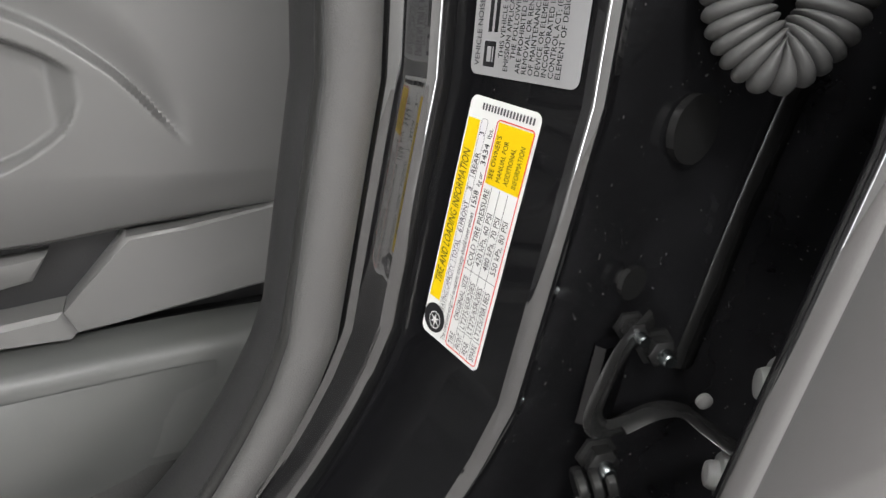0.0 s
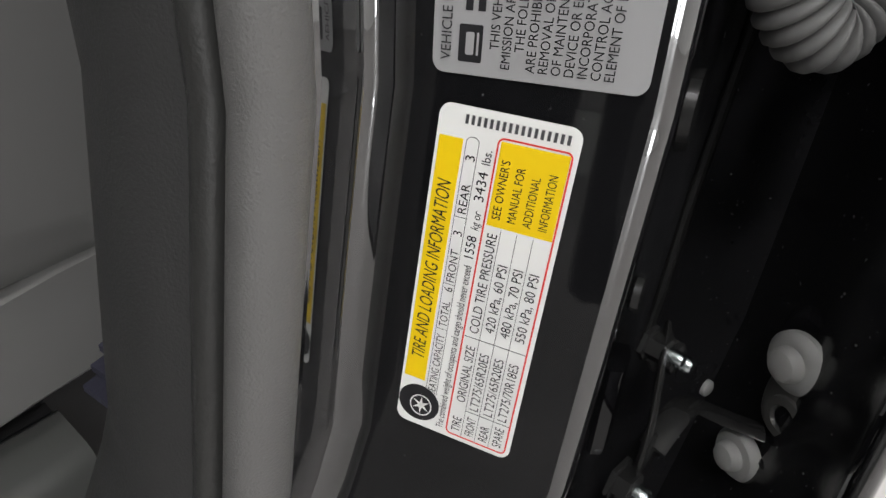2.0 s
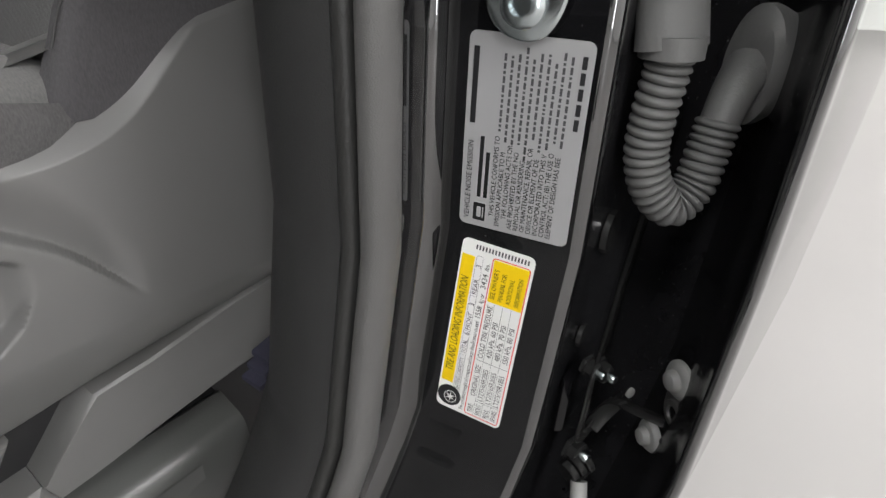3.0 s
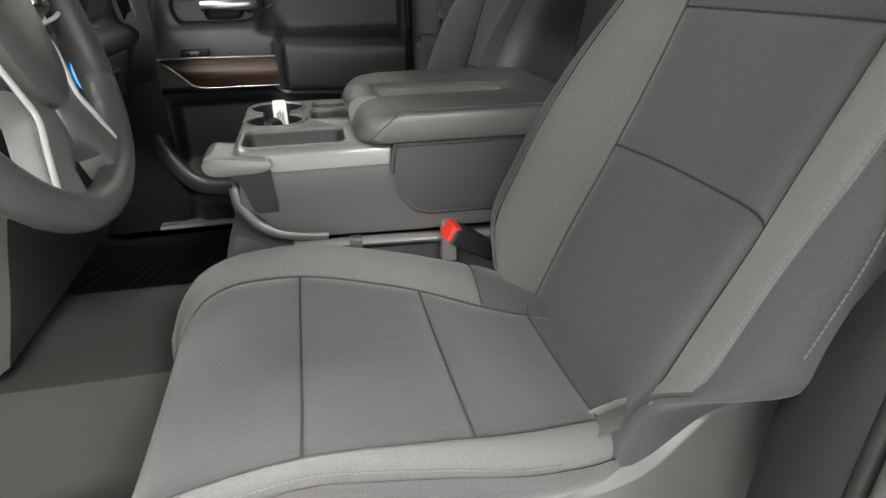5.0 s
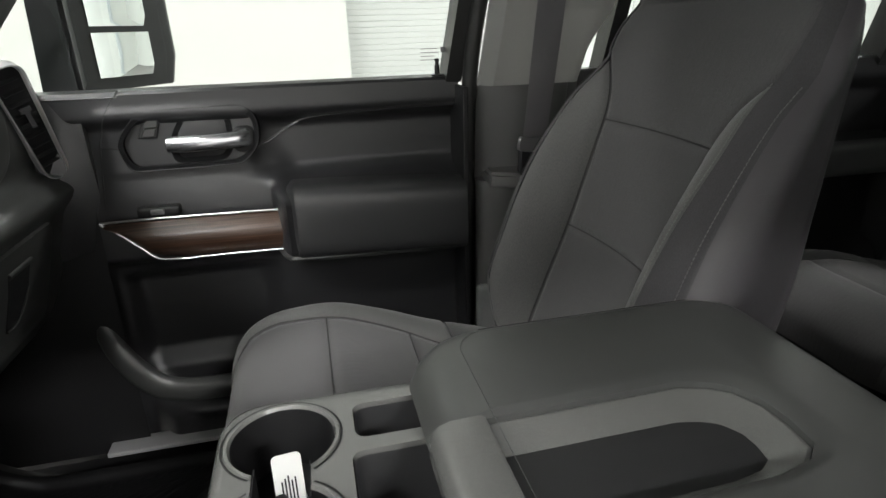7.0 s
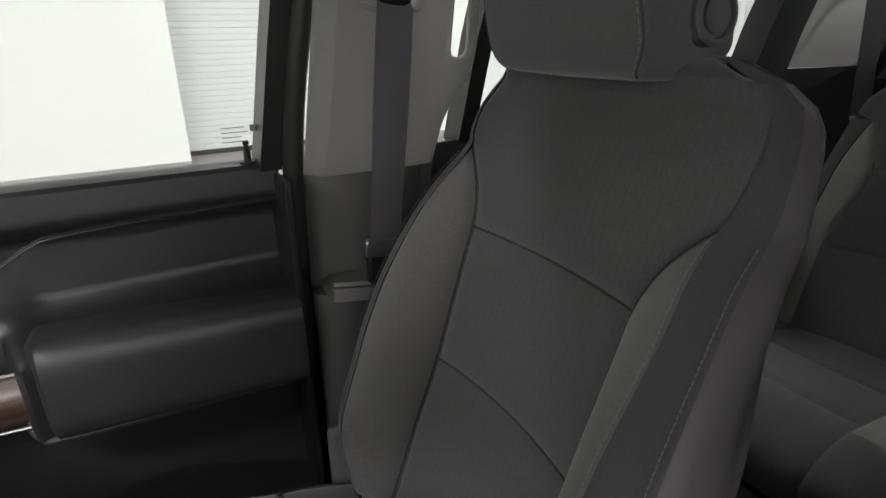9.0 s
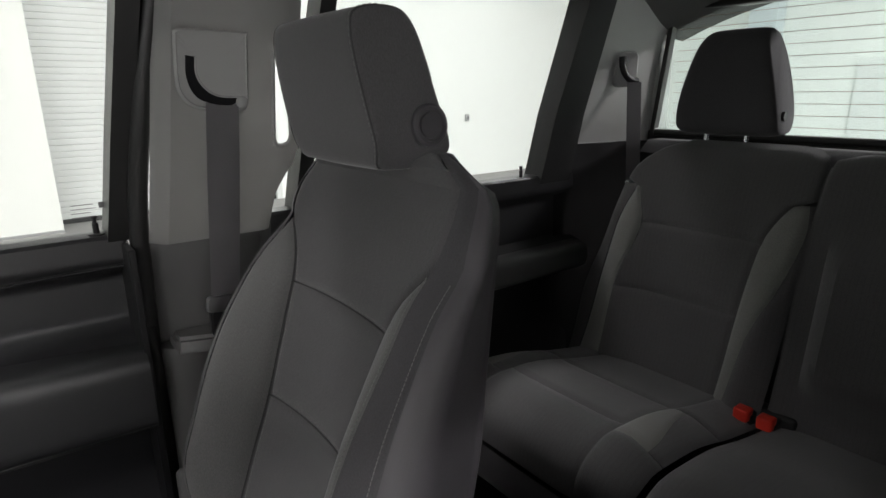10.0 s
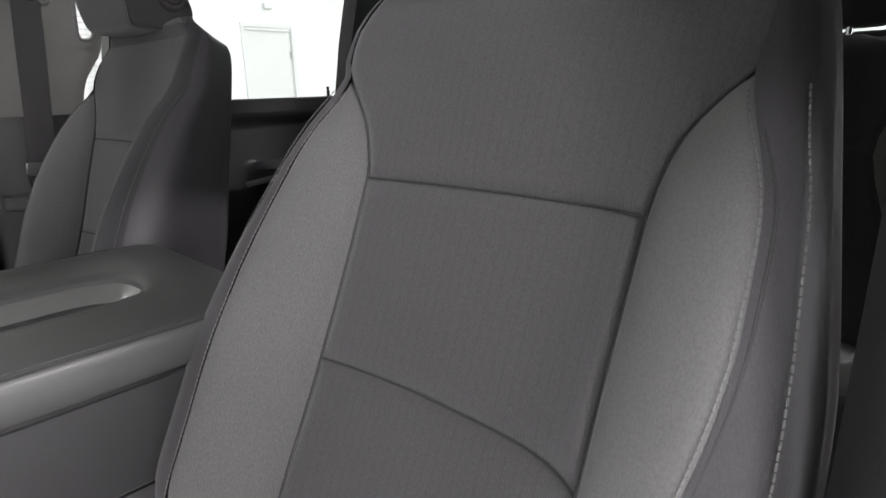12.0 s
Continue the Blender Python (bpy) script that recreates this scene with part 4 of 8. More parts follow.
# ---- front seats ----
BACK_X = [(1.05, -0.128), (1.10, -0.108), (1.20, -0.072), (1.29, -0.040), (1.37, -0.018), (1.455, 0.006), (1.53, 0.028), (1.58, 0.048), (1.61, 0.066), (1.635, 0.092), (1.648, 0.125)]
REAR_X = [(1.05, -0.020), (1.25, 0.042), (1.39, 0.076), (1.52, 0.108), (1.585, 0.122), (1.61, 0.126), (1.635, 0.132), (1.648, 0.138)]
DISH = [(1.05, 0.016), (1.30, 0.013), (1.37, 0.012), (1.455, 0.010), (1.538, 0.006), (1.648, 0.004)]
INSERT_W = [(1.05, 0.125), (1.20, 0.130), (1.29, 0.129), (1.37, 0.127), (1.455, 0.127), (1.49, 0.137), (1.525, 0.163), (1.538, 0.178)]
OUTER_W = [(1.05, 0.127), (1.10, 0.138), (1.13, 0.163), (1.17, 0.186), (1.21, 0.195), (1.37, 0.196), (1.455, 0.194), (1.538, 0.180), (1.56, 0.186), (1.58, 0.187), (1.61, 0.178), (1.635, 0.156), (1.648, 0.11)]
TOTAL_W = [(1.05, 0.220), (1.12, 0.246), (1.20, 0.262), (1.29, 0.258), (1.37, 0.248), (1.455, 0.233), (1.538, 0.217), (1.58, 0.208), (1.61, 0.196), (1.635, 0.172), (1.648, 0.122)]
BOLSTER = [(1.05, 0.028), (1.12, 0.056), (1.20, 0.080), (1.29, 0.081), (1.37, 0.071), (1.455, 0.046), (1.50, 0.027), (1.538, 0.005), (1.648, 0.0)]
# the driver's outboard side is worn flatter than the inboard one
DISH_OUT = [(1.05, 0.028), (1.20, 0.028), (1.30, 0.024), (1.40, 0.018), (1.455, 0.014), (1.538, 0.006), (1.648, 0.004)]
BOLSTER_OUT = [(1.05, 0.006), (1.20, 0.016), (1.30, 0.024), (1.35, 0.032), (1.40, 0.040), (1.455, 0.038), (1.50, 0.025), (1.538, 0.005), (1.648, 0.0)]
TIP_Z = 1.538


def sheet(lo, hi, v0, v1, surf, nu, nv, sink=0.0050, reach=0.0050, edges=(1, 1, 1, 1)):
    """A padded panel between two border curves; its edges sink into the seams."""
    def f(a, b):
        a, b = (0.5 - 0.5 * math.cos(math.pi * (0.5 - 0.5 * math.cos(math.pi * q))) for q in (a, b))
        v = v0 + (v1 - v0) * b
        w = hi(v) - lo(v)
        u = lo(v) + w * a
        dist = min(x for x, on in ((a * abs(w), edges[0]), ((1 - a) * abs(w), edges[1]), (b * abs(v1 - v0), edges[2]), ((1 - b) * abs(v1 - v0), edges[3]), (1.0, 1)) if on)
        p, e = Vector(surf(u, v)), 1e-3
        n = (Vector(surf(u + e, v)) - p).cross(Vector(surf(u, v + e)) - p)
        n.normalize()
        return p, n, sink * math.exp(-((dist / reach) ** 2))
    return f, nu, nv


def seat(s):
    """A front seat; s is the side of the truck it stands on. u runs outwards."""
    driver = s < 0
    SEAT_Y = 0.392 if driver else 0.405
    LOW_Z = 1.299 if driver else 1.288
    lean = (lambda z: interp([(1.05, -0.040), (1.13, -0.036), (1.29, -0.020), (1.40, -0.005), (1.455, 0.0)], z)) if driver else (lambda z: 0.012)
    t = thing("front_seat", "grey cloth driver seat with lighter bolsters and power controls" if driver else "grey cloth front passenger seat with lighter side bolsters", "car seat", "front seats", at=(-0.30, s * SEAT_Y, 0.82))
    inv = Matrix.Translation(t.location).inverted()

    def put(name, bm, mat, label="", parent=None):
        bm.transform(inv)
        return part(name, bm, mat, parent or t, label)

    def build(spec, facing):
        f, nu, nv = spec
        def g(a, b):
            p, n, d = f(a, b)
            if n.dot(facing) < 0:
                n = -n
            p = p - n * d
            return (p.x, s * (SEAT_Y + p.y), p.z)
        return grid(g, nu, nv)

    waist = lambda z: 0.142 + 0.110 * step(1.115, 1.235, z)     # the outboard side draws in above the side shield

    def edge(q, z):
        """Half width of the bolsters; the driver's outboard one is broader."""
        if driver and q > 0:
            return min(interp(OUTER_W, z) + 0.021 * step(1.27, 1.42, z) * (1 - step(1.47, 1.56, z)), 0.92 * waist(z))
        return interp(OUTER_W, z)

    def ins(q, z):
        """Half width of the insert."""
        w = interp(INSERT_W, z)
        return min(w + 0.008 * (1 - step(1.46, 1.53, z)) * step(1.08, 1.14, z), edge(q, z) - 0.002) if driver and q > 0 else w

    # backrest front surface
    def back(u, z):
        wi, wo = ins(u, z), edge(u, z)
        a = abs(u)
        x = interp(BACK_X, z) + lean(z) - (0.0 if driver else 0.036 * step(1.612, 1.648, z)) - interp(DISH_OUT if driver and u > 0 else DISH, z) * (min(a, wi) / wi) ** (5 if driver and u > 0 else 2)
        if a > wi and wo > wi:
            x -= interp(BOLSTER_OUT if driver and u > 0 else BOLSTER, z) * math.sin(math.pi * 0.53 * min((a - wi) / max(wo - wi, 0.02), 1.0))
        return (x, u, z)

    front = Vector((-1, 0, 0.2))
    wi, wo = (lambda z: interp(INSERT_W, z)), (lambda z: interp(OUTER_W, z))
    put("lower_insert", build(sheet(lambda z: -wi(z), lambda z: ins(1, z), 1.05, LOW_Z, back, 26, 20), front), CLOTH)
    put("middle_insert", build(sheet(lambda z: -wi(z), lambda z: ins(1, z), LOW_Z, 1.455, back, 26, 16), front), CLOTH)
    top_w = lambda z: wi(z) if z < TIP_Z else wo(z)
    put("upper_panel", build(sheet(lambda z: -top_w(z), lambda z: ins(1, z) if z < TIP_Z else wo(z), 1.455, 1.648, back, 30, 26, edges=(1, 1, 1, 0)), front), CLOTH)
    put("side_bolster", build(sheet(lambda z: ins(1, z), lambda z: edge(1, z), 1.05, TIP_Z, back, 16, 40), front), CLOTH_LIGHT)
    put("side_bolster", build(sheet(lambda z: -wi(z), lambda z: -wo(z), 1.05, TIP_Z, back, 16, 40), front), CLOTH_LIGHT)

    # dark seam lines sunk between the panels
    seams = bmesh.new()

    def seam(surf, points, facing, depth=0.0028, r=0.0009):
        pts = []
        for u, v in points:
            p, e = Vector(surf(u, v)), 1e-3
            n = (Vector(surf(u + e, v)) - p).cross(Vector(surf(u, v + e)) - p).normalized()
            n = n if n.dot(facing) > 0 else -n
            p = p - n * depth
            pts.append((p.x, s * (SEAT_Y + p.y), p.z))
        tube(pts, r, 6, seams)
    many = [k / 40 for k in range(41)]
    for z in (LOW_Z, 1.455):
        seam(back, [(-wi(z) + (wi(z) + ins(1, z)) * k, z) for k in many], front)
    for q in (1, -1):
        seam(back, [(q * ins(q, 1.06 + (TIP_Z - 1.06) * k), 1.06 + (TIP_Z - 1.06) * k) for k in many], front)
        seam(back, [(q * edge(q, 1.10 + (TIP_Z - 1.10) * k), 1.10 + (TIP_Z - 1.10) * k) for k in many], front, 0.0026)

    # sides and back as one shell
    rings = []
    for k in range(40):
        z = 1.06 + (1.648 - 1.06) * (k / 39)
        total = interp(TOTAL_W, z)
        snug = min(total, waist(z)) if driver else total
        extra = 0.008 * step(1.06, 1.24, z) * (1 - step(1.26, 1.54, z)) if driver else 0.0
        r = interp([(1.05, 0.212), (1.30, 0.204), (1.40, 0.190), (1.50, 0.174), (1.575, 0.162), (1.605, 0.150), (1.625, 0.130), (1.638, 0.106), (1.648, 0.076)], z)

        def half(q):
            w = edge(q, z)
            wide, xf = total - w, back(q * w, z)[0]
            thick = max(interp(REAR_X, z) + (0.0 if driver else 0.030 - 0.060 * step(1.595, 1.648, z)) - xf, 0.012)
            out = [(w - 0.003, xf + 0.0015), (w + wide * 0.30, xf + 0.004 + 0.03 * wide), (w + wide * 0.62, xf + 0.010 + 0.14 * wide), (w + wide * 0.90, xf + thick * 0.15 + 0.008), (w + wide, xf + thick * 0.36)]
            if driver:
                return out + [(w + wide, xf + thick * 0.80), (w + wide * 0.85 - 0.004, xf + thick * 0.97), (w - 0.03, xf + thick * 1.04), (w * 0.5, xf + thick * 1.06), (0, xf + thick * 1.06)]
            return out + [(0.5 * (r + w + wide) + 0.002, xf + thick * 0.64), (r + 0.003, xf + thick * 0.90), (r - 0.012, xf + thick * 1.0), (r * 0.5, xf + thick * 1.03), (0, xf + thick * 1.03)]
        w = edge(-1, z)
        wide = total - w
        ring = half(1) + [(-u - extra * step(w - 0.01, w + wide * 0.6, u), x - 0.35 * extra * step(w - 0.01, w + wide * 0.5, u) * (1 - step(w + wide * 0.6, w + wide, u))) for u, x in half(-1)[-2::-1]]
        ring = smooth_path([(x, u if u < 0.8 * snug else 0.8 * snug + 0.2 * snug * math.tanh((u - 0.8 * snug) / (0.2 * snug)) if driver else u, z) for u, x in ring], 64)
        rings.append([(p.x, s * (SEAT_Y + p.y), z) for p in ring])
    side_end = 17 if driver else 8
    for lo, hi in ((0, side_end), (56, 64)):
        put("side_panel", loft([r[lo : hi + 1] for r in rings], closed=False), CLOTH_DARK)
    put("back_shell", loft([r[side_end:57] for r in rings], closed=False), VINYL_BLACK if driver else VINYL, "dark vinyl back cover")
    top = rings[-1]
    cap = bmesh.new()
    mid = sum((Vector(p) for p in top), Vector()) / len(top) + Vector((0, 0, 0.003))
    lid_ring = [[cap.verts.new(Vector(p).lerp(mid, f) + Vector((0, 0, 0.002 * math.sin(f * math.pi / 2)))) for p in top] for f in (0.0, 0.3, 0.7, 0.97)]
    for a, b in zip(lid_ring, lid_ring[1:]):
        for k in range(len(top)):
            cap.faces.new((a[k], a[(k + 1) % len(top)], b[(k + 1) % len(top)], b[k]))
    bmesh.ops.recalc_face_normals(cap, faces=cap.faces)
    put("top_panel", cap, CLOTH_DARK)
    for q, off, mat in ((1, 0.004, THREAD), (1, 0.030, CLOTH_LIGHT), (-1, 0.004, THREAD), (-1, 0.030, CLOTH_LIGHT)):
        pts = []
        for k in range(60):
            z0 = 1.245 if driver and q > 0 and off > 0.01 else 1.15 if driver and q > 0 else 1.09
            z = z0 + (1.53 - z0) * k / 59
            w = edge(q, z)
            x = back(q * w, z)[0]
            if off < 0.01:
                u, x = w - 0.006, back(q * (w - 0.006), z)[0] - 0.0005
            else:
                wide = interp(TOTAL_W, z) - w
                u, x = w + wide * 0.60 + 0.002, x + 0.006 + 0.12 * wide
            pts.append((x, s * (SEAT_Y + q * u), z))
        ob = put("stitching", stitches(pts, 0.0032, 0.0018, 0.0007), mat)
        ob["kind"] = "stuff"

    # cushion: u outwards, x backwards
    cz = lambda x: interp([(-0.632, 1.015), (-0.626, 1.058), (-0.612, 1.093), (-0.582, 1.120), (-0.535, 1.136), (-0.46, 1.146), (-0.36, 1.132), (-0.28, 1.114), (-0.20, 1.098), (-0.10, 1.074), (-0.04, 1.062)], x)
    wide_in = [(-0.632, 0.135), (-0.61, 0.172), (-0.59, 0.190), (-0.558, 0.192), (-0.50, 0.178), (-0.46, 0.167), (-0.32, 0.137), (-0.19, 0.090), (-0.04, 0.085)]
    slim_in = [(-0.632, 0.105), (-0.60, 0.132), (-0.55, 0.140), (-0.46, 0.141), (-0.32, 0.130), (-0.19, 0.108), (-0.04, 0.075)]
    ci = lambda q, x: interp(slim_in if driver and q > 0 else wide_in, x)
    co = lambda x: interp([(-0.632, 0.152), (-0.615, 0.195), (-0.59, 0.218), (-0.54, 0.228), (-0.46, 0.226), (-0.40, 0.222), (-0.2, 0.222), (-0.04, 0.21)], x)
    slim_out = [(-0.632, 0.112), (-0.60, 0.146), (-0.54, 0.160), (-0.30, 0.160), (-0.22, 0.152), (-0.15, 0.130), (-0.04, 0.09)]
    cow = lambda q, x: interp(slim_out, x) if driver and q > 0 else co(x)
    nip = lambda x: x + (0.0 if driver else 0.026 * step(-0.2, -0.5, x))

    def cush(u, x):
        a, w, o = abs(u), ci(u, x), cow(u, x)
        z = cz(x) + (0.0 if driver else 0.012 * step(-0.25, -0.45, x)) - 0.004 * (1 - (min(a, w) / w) ** 2)
        if a > w:
            k = min((a - w) / max(o - w, 0.02), 1.05)
            z += (0.006 if driver and u > 0 else 0.014 if u > 0 else 0.032) * math.sin(math.pi * min(k, 1)) * step(-0.1, -0.25, x) - (0.024 * k**1.5 if driver and u > 0 else 0.022 * k**3)
        return (nip(x), u, z)

    up = Vector((0, 0, 1))
    cuts = (-0.629, -0.466, -0.318, -0.185)
    for a, b in zip(cuts, cuts[1:]):
        put("cushion_insert", build(sheet(lambda x: -ci(-1, x), lambda x: ci(1, x), a, b, cush, 26, 18, 0.004, 0.008), up), CLOTH)
    for q in (1, -1):
        plain = driver and q > 0
        put("cushion_bolster", build(sheet(lambda x: q * ci(q, x), lambda x: q * cow(q, x), -0.629, -0.05 if plain else -0.242, cush, 14, 34, 0.004), up), CLOTH_LIGHT)
        if not plain:
            put("cushion_corner", build(sheet(lambda x: q * ci(q, x), lambda x: q * cow(q, x), -0.242, -0.05, cush, 14, 14, 0.004), up), CLOTH)
    for x in cuts[1:]:
        seam(cush, [(-ci(-1, x) + (ci(1, x) + ci(-1, x)) * k, x) for k in many], up, 0.0026)
    for q in (1, -1):
        seam(cush, [(q * ci(q, -0.615 + 0.430 * k), -0.615 + 0.430 * k) for k in many], up, 0.0026)
        if driver and q > 0:
            continue
        seam(cush, [(q * (ci(q, -0.242) + (cow(q, -0.242) - ci(q, -0.242)) * k), -0.242) for k in many], up, 0.0026)
        seam(cush, [(q * (ci(q, -0.185) + (cow(q, -0.11) - ci(q, -0.185)) * k), -0.185 + 0.05 * k) for k in many], up, 0.0012)
    put("seam", seams, SEAM)
    put("cushion_rear", build(sheet(lambda x: -ci(-1, x), lambda x: ci(1, x), -0.185, -0.05, cush, 22, 10, 0.004), up), CLOTH)
    rings = []
    for k in range(44):
        x = -0.629 + 0.589 * k / 43
        bow = 0.012 * step(-0.629, -0.58, x)
        rings.append((x, bow))
    for q in (1, -1):
        tuck = ((0.0, 0.001), (0.002, -0.008), (-0.001, -0.024), (-0.010, -0.044), (-0.026, -0.062), (-0.06, -0.12)) if driver and q > 0 else ((0.0, 0.001), (0.006, -0.012), (0.012, -0.045), (0.012, -0.075), (0.012, -0.10), (0.002, -0.16))
        put("cushion_skirt", loft([[(nip(x), s * (SEAT_Y + q * (cow(q, x) + du * bow / 0.012 if du > 0 else cow(q, x) + du)), max(cush(q * (cow(q, x) - 0.001), x)[2] + dz, 0.93)) for du, dz in tuck] for x, bow in rings], closed=False), CLOTH)
    nose = grid(lambda a, b: (nip(-0.629) + 0.02 * math.sin(math.pi * b) * -1 + 0.05 * b * b, s * (SEAT_Y - 0.01 + (a * 2 - 1) * 0.130), 1.030 - 0.14 * b), 12, 8)
    put("cushion_nose", nose, CLOTH_DARK)
    for q, off in ((1, 0.0), (-1, 0.0)):
        pts = []
        for k in range(60):
            x = -0.600 + 0.355 * k / 59
            p = cush(q * (cow(q, x) - 0.004), x)
            pts.append((p[0], s * (SEAT_Y + p[1]), p[2] + 0.0006))
        ob = put("stitching", stitches(pts, 0.0032, 0.0018, 0.0007), THREAD)
        ob["kind"] = "stuff"
    # frame below
    put("seat_frame", boxes((-0.58, -0.02, s * SEAT_Y - 0.105, s * SEAT_Y + 0.105, 0.90, 1.02, 0.02)), PLASTIC_BLACK)
    for q in (-0.085, 0.085):
        put("slide_rail", boxes((-0.62, 0.06, s * SEAT_Y + q - 0.022, s * SEAT_Y + q + 0.022, 0.805, 0.90, 0.008)), PLASTIC_BLACK)
    if not driver:
        put("recliner_cover", boxes((-0.16, -0.02, s * (SEAT_Y + 0.25) - 0.012, s * (SEAT_Y + 0.25) + 0.012, 1.0, 1.14, 0.01)), PLASTIC_GREY)

    # headrest: a leaning block with crisp side seams
    hw = 0.113
    cy = SEAT_Y + 0.008
    rise = 0.005 if driver else 0.003
    prof = [(0.042, 1.628), (0.028, 1.636), (0.020, 1.668), (0.011, 1.71), (0.004, 1.750), (0.002, 1.777), (0.007, 1.794), (0.028, 1.801), (0.054, 1.801), (0.071, 1.794), (0.086, 1.770), (0.105, 1.712), (0.121, 1.662), (0.124, 1.645), (0.116, 1.632), (0.08, 1.627)]
    cx, czc = 0.062, 1.716
    prof = [(p.x, p.z + rise) for p in smooth_path([(x, 0, z) for x, z in prof + prof[:1]], 64)][:-1]
    edge_y = lambda q, z: s * (cy + q * hw * (1 - 0.12 * (z - 1.63) / 0.17 - 0.22 * max(0.0, (1.670 - z) / 0.042) ** 2))
    h = []
    for q, sc in ((-1.0, 0.885), (-0.997, 0.94), (-0.985, 0.975), (-0.965, 0.990), (-0.94, 0.998), (-0.8, 1.0), (-0.4, 1.008), (0.0, 1.012), (0.4, 1.008), (0.8, 1.0), (0.94, 0.998), (0.965, 0.990), (0.985, 0.975), (0.997, 0.94), (1.0, 0.885)):
        h.append([(cx + (x - cx) * sc, edge_y(q, z), czc + (z - czc) * sc) for x, z in prof])
    put("headrest", loft(h), HEAD_CLOTH)
    for q in (1, -1):
        ring = [(cx + (x - cx) * 0.986, edge_y(q * 0.975, z), czc + (z - czc) * 0.986) for x, z in prof]
        put("headrest_seam", tube(ring[2:44], 0.0010, 6), SEAM)
        ring = [(cx + (x - cx) * 1.0, edge_y(q * 0.945, z), czc + (z - czc) * 1.0) for x, z in prof]
        ob = put("stitching", stitches(ring[2:30], 0.004, 0.003, 0.0006), THREAD)
        ob["kind"] = "stuff"
    for q in (-0.05, 0.05):
        put("headrest_post", tube([(0.100, s * (SEAT_Y + q), 1.60), (0.100, s * (SEAT_Y + q), 1.66)], 0.006, 10), SATIN)
    m = frame_of((0.091, edge_y(-1.0, 1.68), 1.680), (1, 0, 0), (0, 0.08, 1 if s > 0 else -1))
    put("headrest_button", turned([(0.024, -0.010), (0.024, 0.0035), (0.0215, 0.006), (0.0185, 0.006), (0.0175, 0.002), (0.0145, 0.002), (0.0140, 0.005), (0.008, 0.0055), (0.0, 0.0055)], m), VINYL)

    if driver:
        # outboard side shield with its controls
        top = lambda x: interp([(-0.68, 1.064), (-0.528, 1.060), (-0.487, 1.054), (-0.422, 1.053), (-0.34, 1.062), (-0.268, 1.073), (-0.20, 1.091), (-0.124, 1.113), (-0.06, 1.131), (0.0, 1.148)], x)
        ridge = lambda x: interp([(-0.26, 1.036), (-0.20, 1.040), (-0.17, 1.047), (-0.148, 1.058), (-0.11, 1.092), (-0.073, 1.124), (0.0, 1.152)], x)
        bot = lambda x: interp([(-0.68, 0.872), (-0.448, 0.870), (-0.318, 0.871), (-0.283, 0.870), (-0.20, 0.880), (-0.10, 0.890), (0.0, 0.895)], x)
        crease = lambda x: interp([(-0.68, 1.010), (-0.519, 1.021), (-0.423, 1.032), (-0.332, 1.029), (-0.281, 1.027), (-0.249, 1.018), (-0.207, 0.992), (-0.166, 0.944), (-0.13, 0.90)], x)
        low = lambda x: interp([(-0.488, 1.006), (-0.476, 0.958), (-0.461, 0.920), (-0.42, 0.908), (-0.378, 0.906), (-0.281, 0.924), (-0.237, 0.950), (-0.219, 0.979)], x)
        ceil_ = lambda x: crease(x) - 0.015

        def shield(a, b):
            x = -0.68 + 0.68 * a
            z = bot(x) + (top(x) - bot(x)) * b
            out = 0.142 + 0.010 * math.sin(math.pi * min(b * 1.02, 1)) ** 0.5 - 0.012 * step(0.93, 1.0, b) - 0.006 * (1 - step(0.0, 0.03, b)) - 0.012 * max(0.0, (0.925 - z) / (0.925 - bot(x))) ** 1.5
            out -= 0.65 * max(0.0, z - ridge(x)) * step(-0.27, -0.205, x)
            inside = step(-0.001, 0.007, z - low(x)) * step(-0.001, 0.004, ceil_(x) - z) * step(-0.492, -0.476, x) * (1 - step(-0.242, -0.221, x))
            out -= 0.013 * inside
            # the shoulder above the crease is set back, with a bright rounded edge
            above = step(-0.0035, 0.0035, z - crease(x)) * (1 - step(-0.186, -0.160, x))
            out -= 0.0100 * above * (1 - step(0.0, 0.045, z - crease(x)))
            return (x, s * (SEAT_Y + out), z)
        put("side_shield", grid(shield, 320, 240), SHIELD, "grey moulded side shield")
        put("shield_top", loft([[(x, s * (SEAT_Y + o), top(x) + dz) for o, dz in ((0.085, -0.012), (0.115, 0.002), (0.130, 0.0))] for x in [-0.68 + 0.68 * k / 30 for k in range(31)]], closed=False), SHIELD)
        put("shield_back", loft([[(x, s * (SEAT_Y + o), z) for z in (0.895, 1.0, 1.148)] for x, o in ((-0.001, 0.130), (0.04, 0.07))], closed=False), PLASTIC)
        put("shield_nose", loft([[(x, s * (SEAT_Y + o), z) for z in (0.872, 0.96, 1.060)] for x, o in ((-0.679, 0.138), (-0.70, 0.06))], closed=False), PLASTIC)
        m = frame_of((-0.313, s * (SEAT_Y + 0.144), 0.984), (1, 0, 0.1), (0, 0, 1))
        if (m.to_3x3() @ Vector((0, 0, 1))).y > 0:
            m = m @ pose(0, 0, 0, 180)
        m = m @ Matrix.Scale(1.12, 4)
        beside = lambda dx, dz: m @ Matrix.Translation(m.inverted().to_3x3() @ Vector((dx, 0, dz)))
        put("lumbar_knob", turned([(0.0265, -0.006), (0.0265, 0.003), (0.0235, 0.005), (0.0205, 0.003), (0.0195, 0.003), (0.0190, 0.010), (0.0170, 0.0125), (0, 0.0125)], m), SWITCH)
        put("knob_grip", plate(rounded_rect(0.008, 0.032, 0.004), 0.010, 0.0175, m @ pose(0, 0, 0, 0, 0, 8), bevel=0.0025), SWITCH)
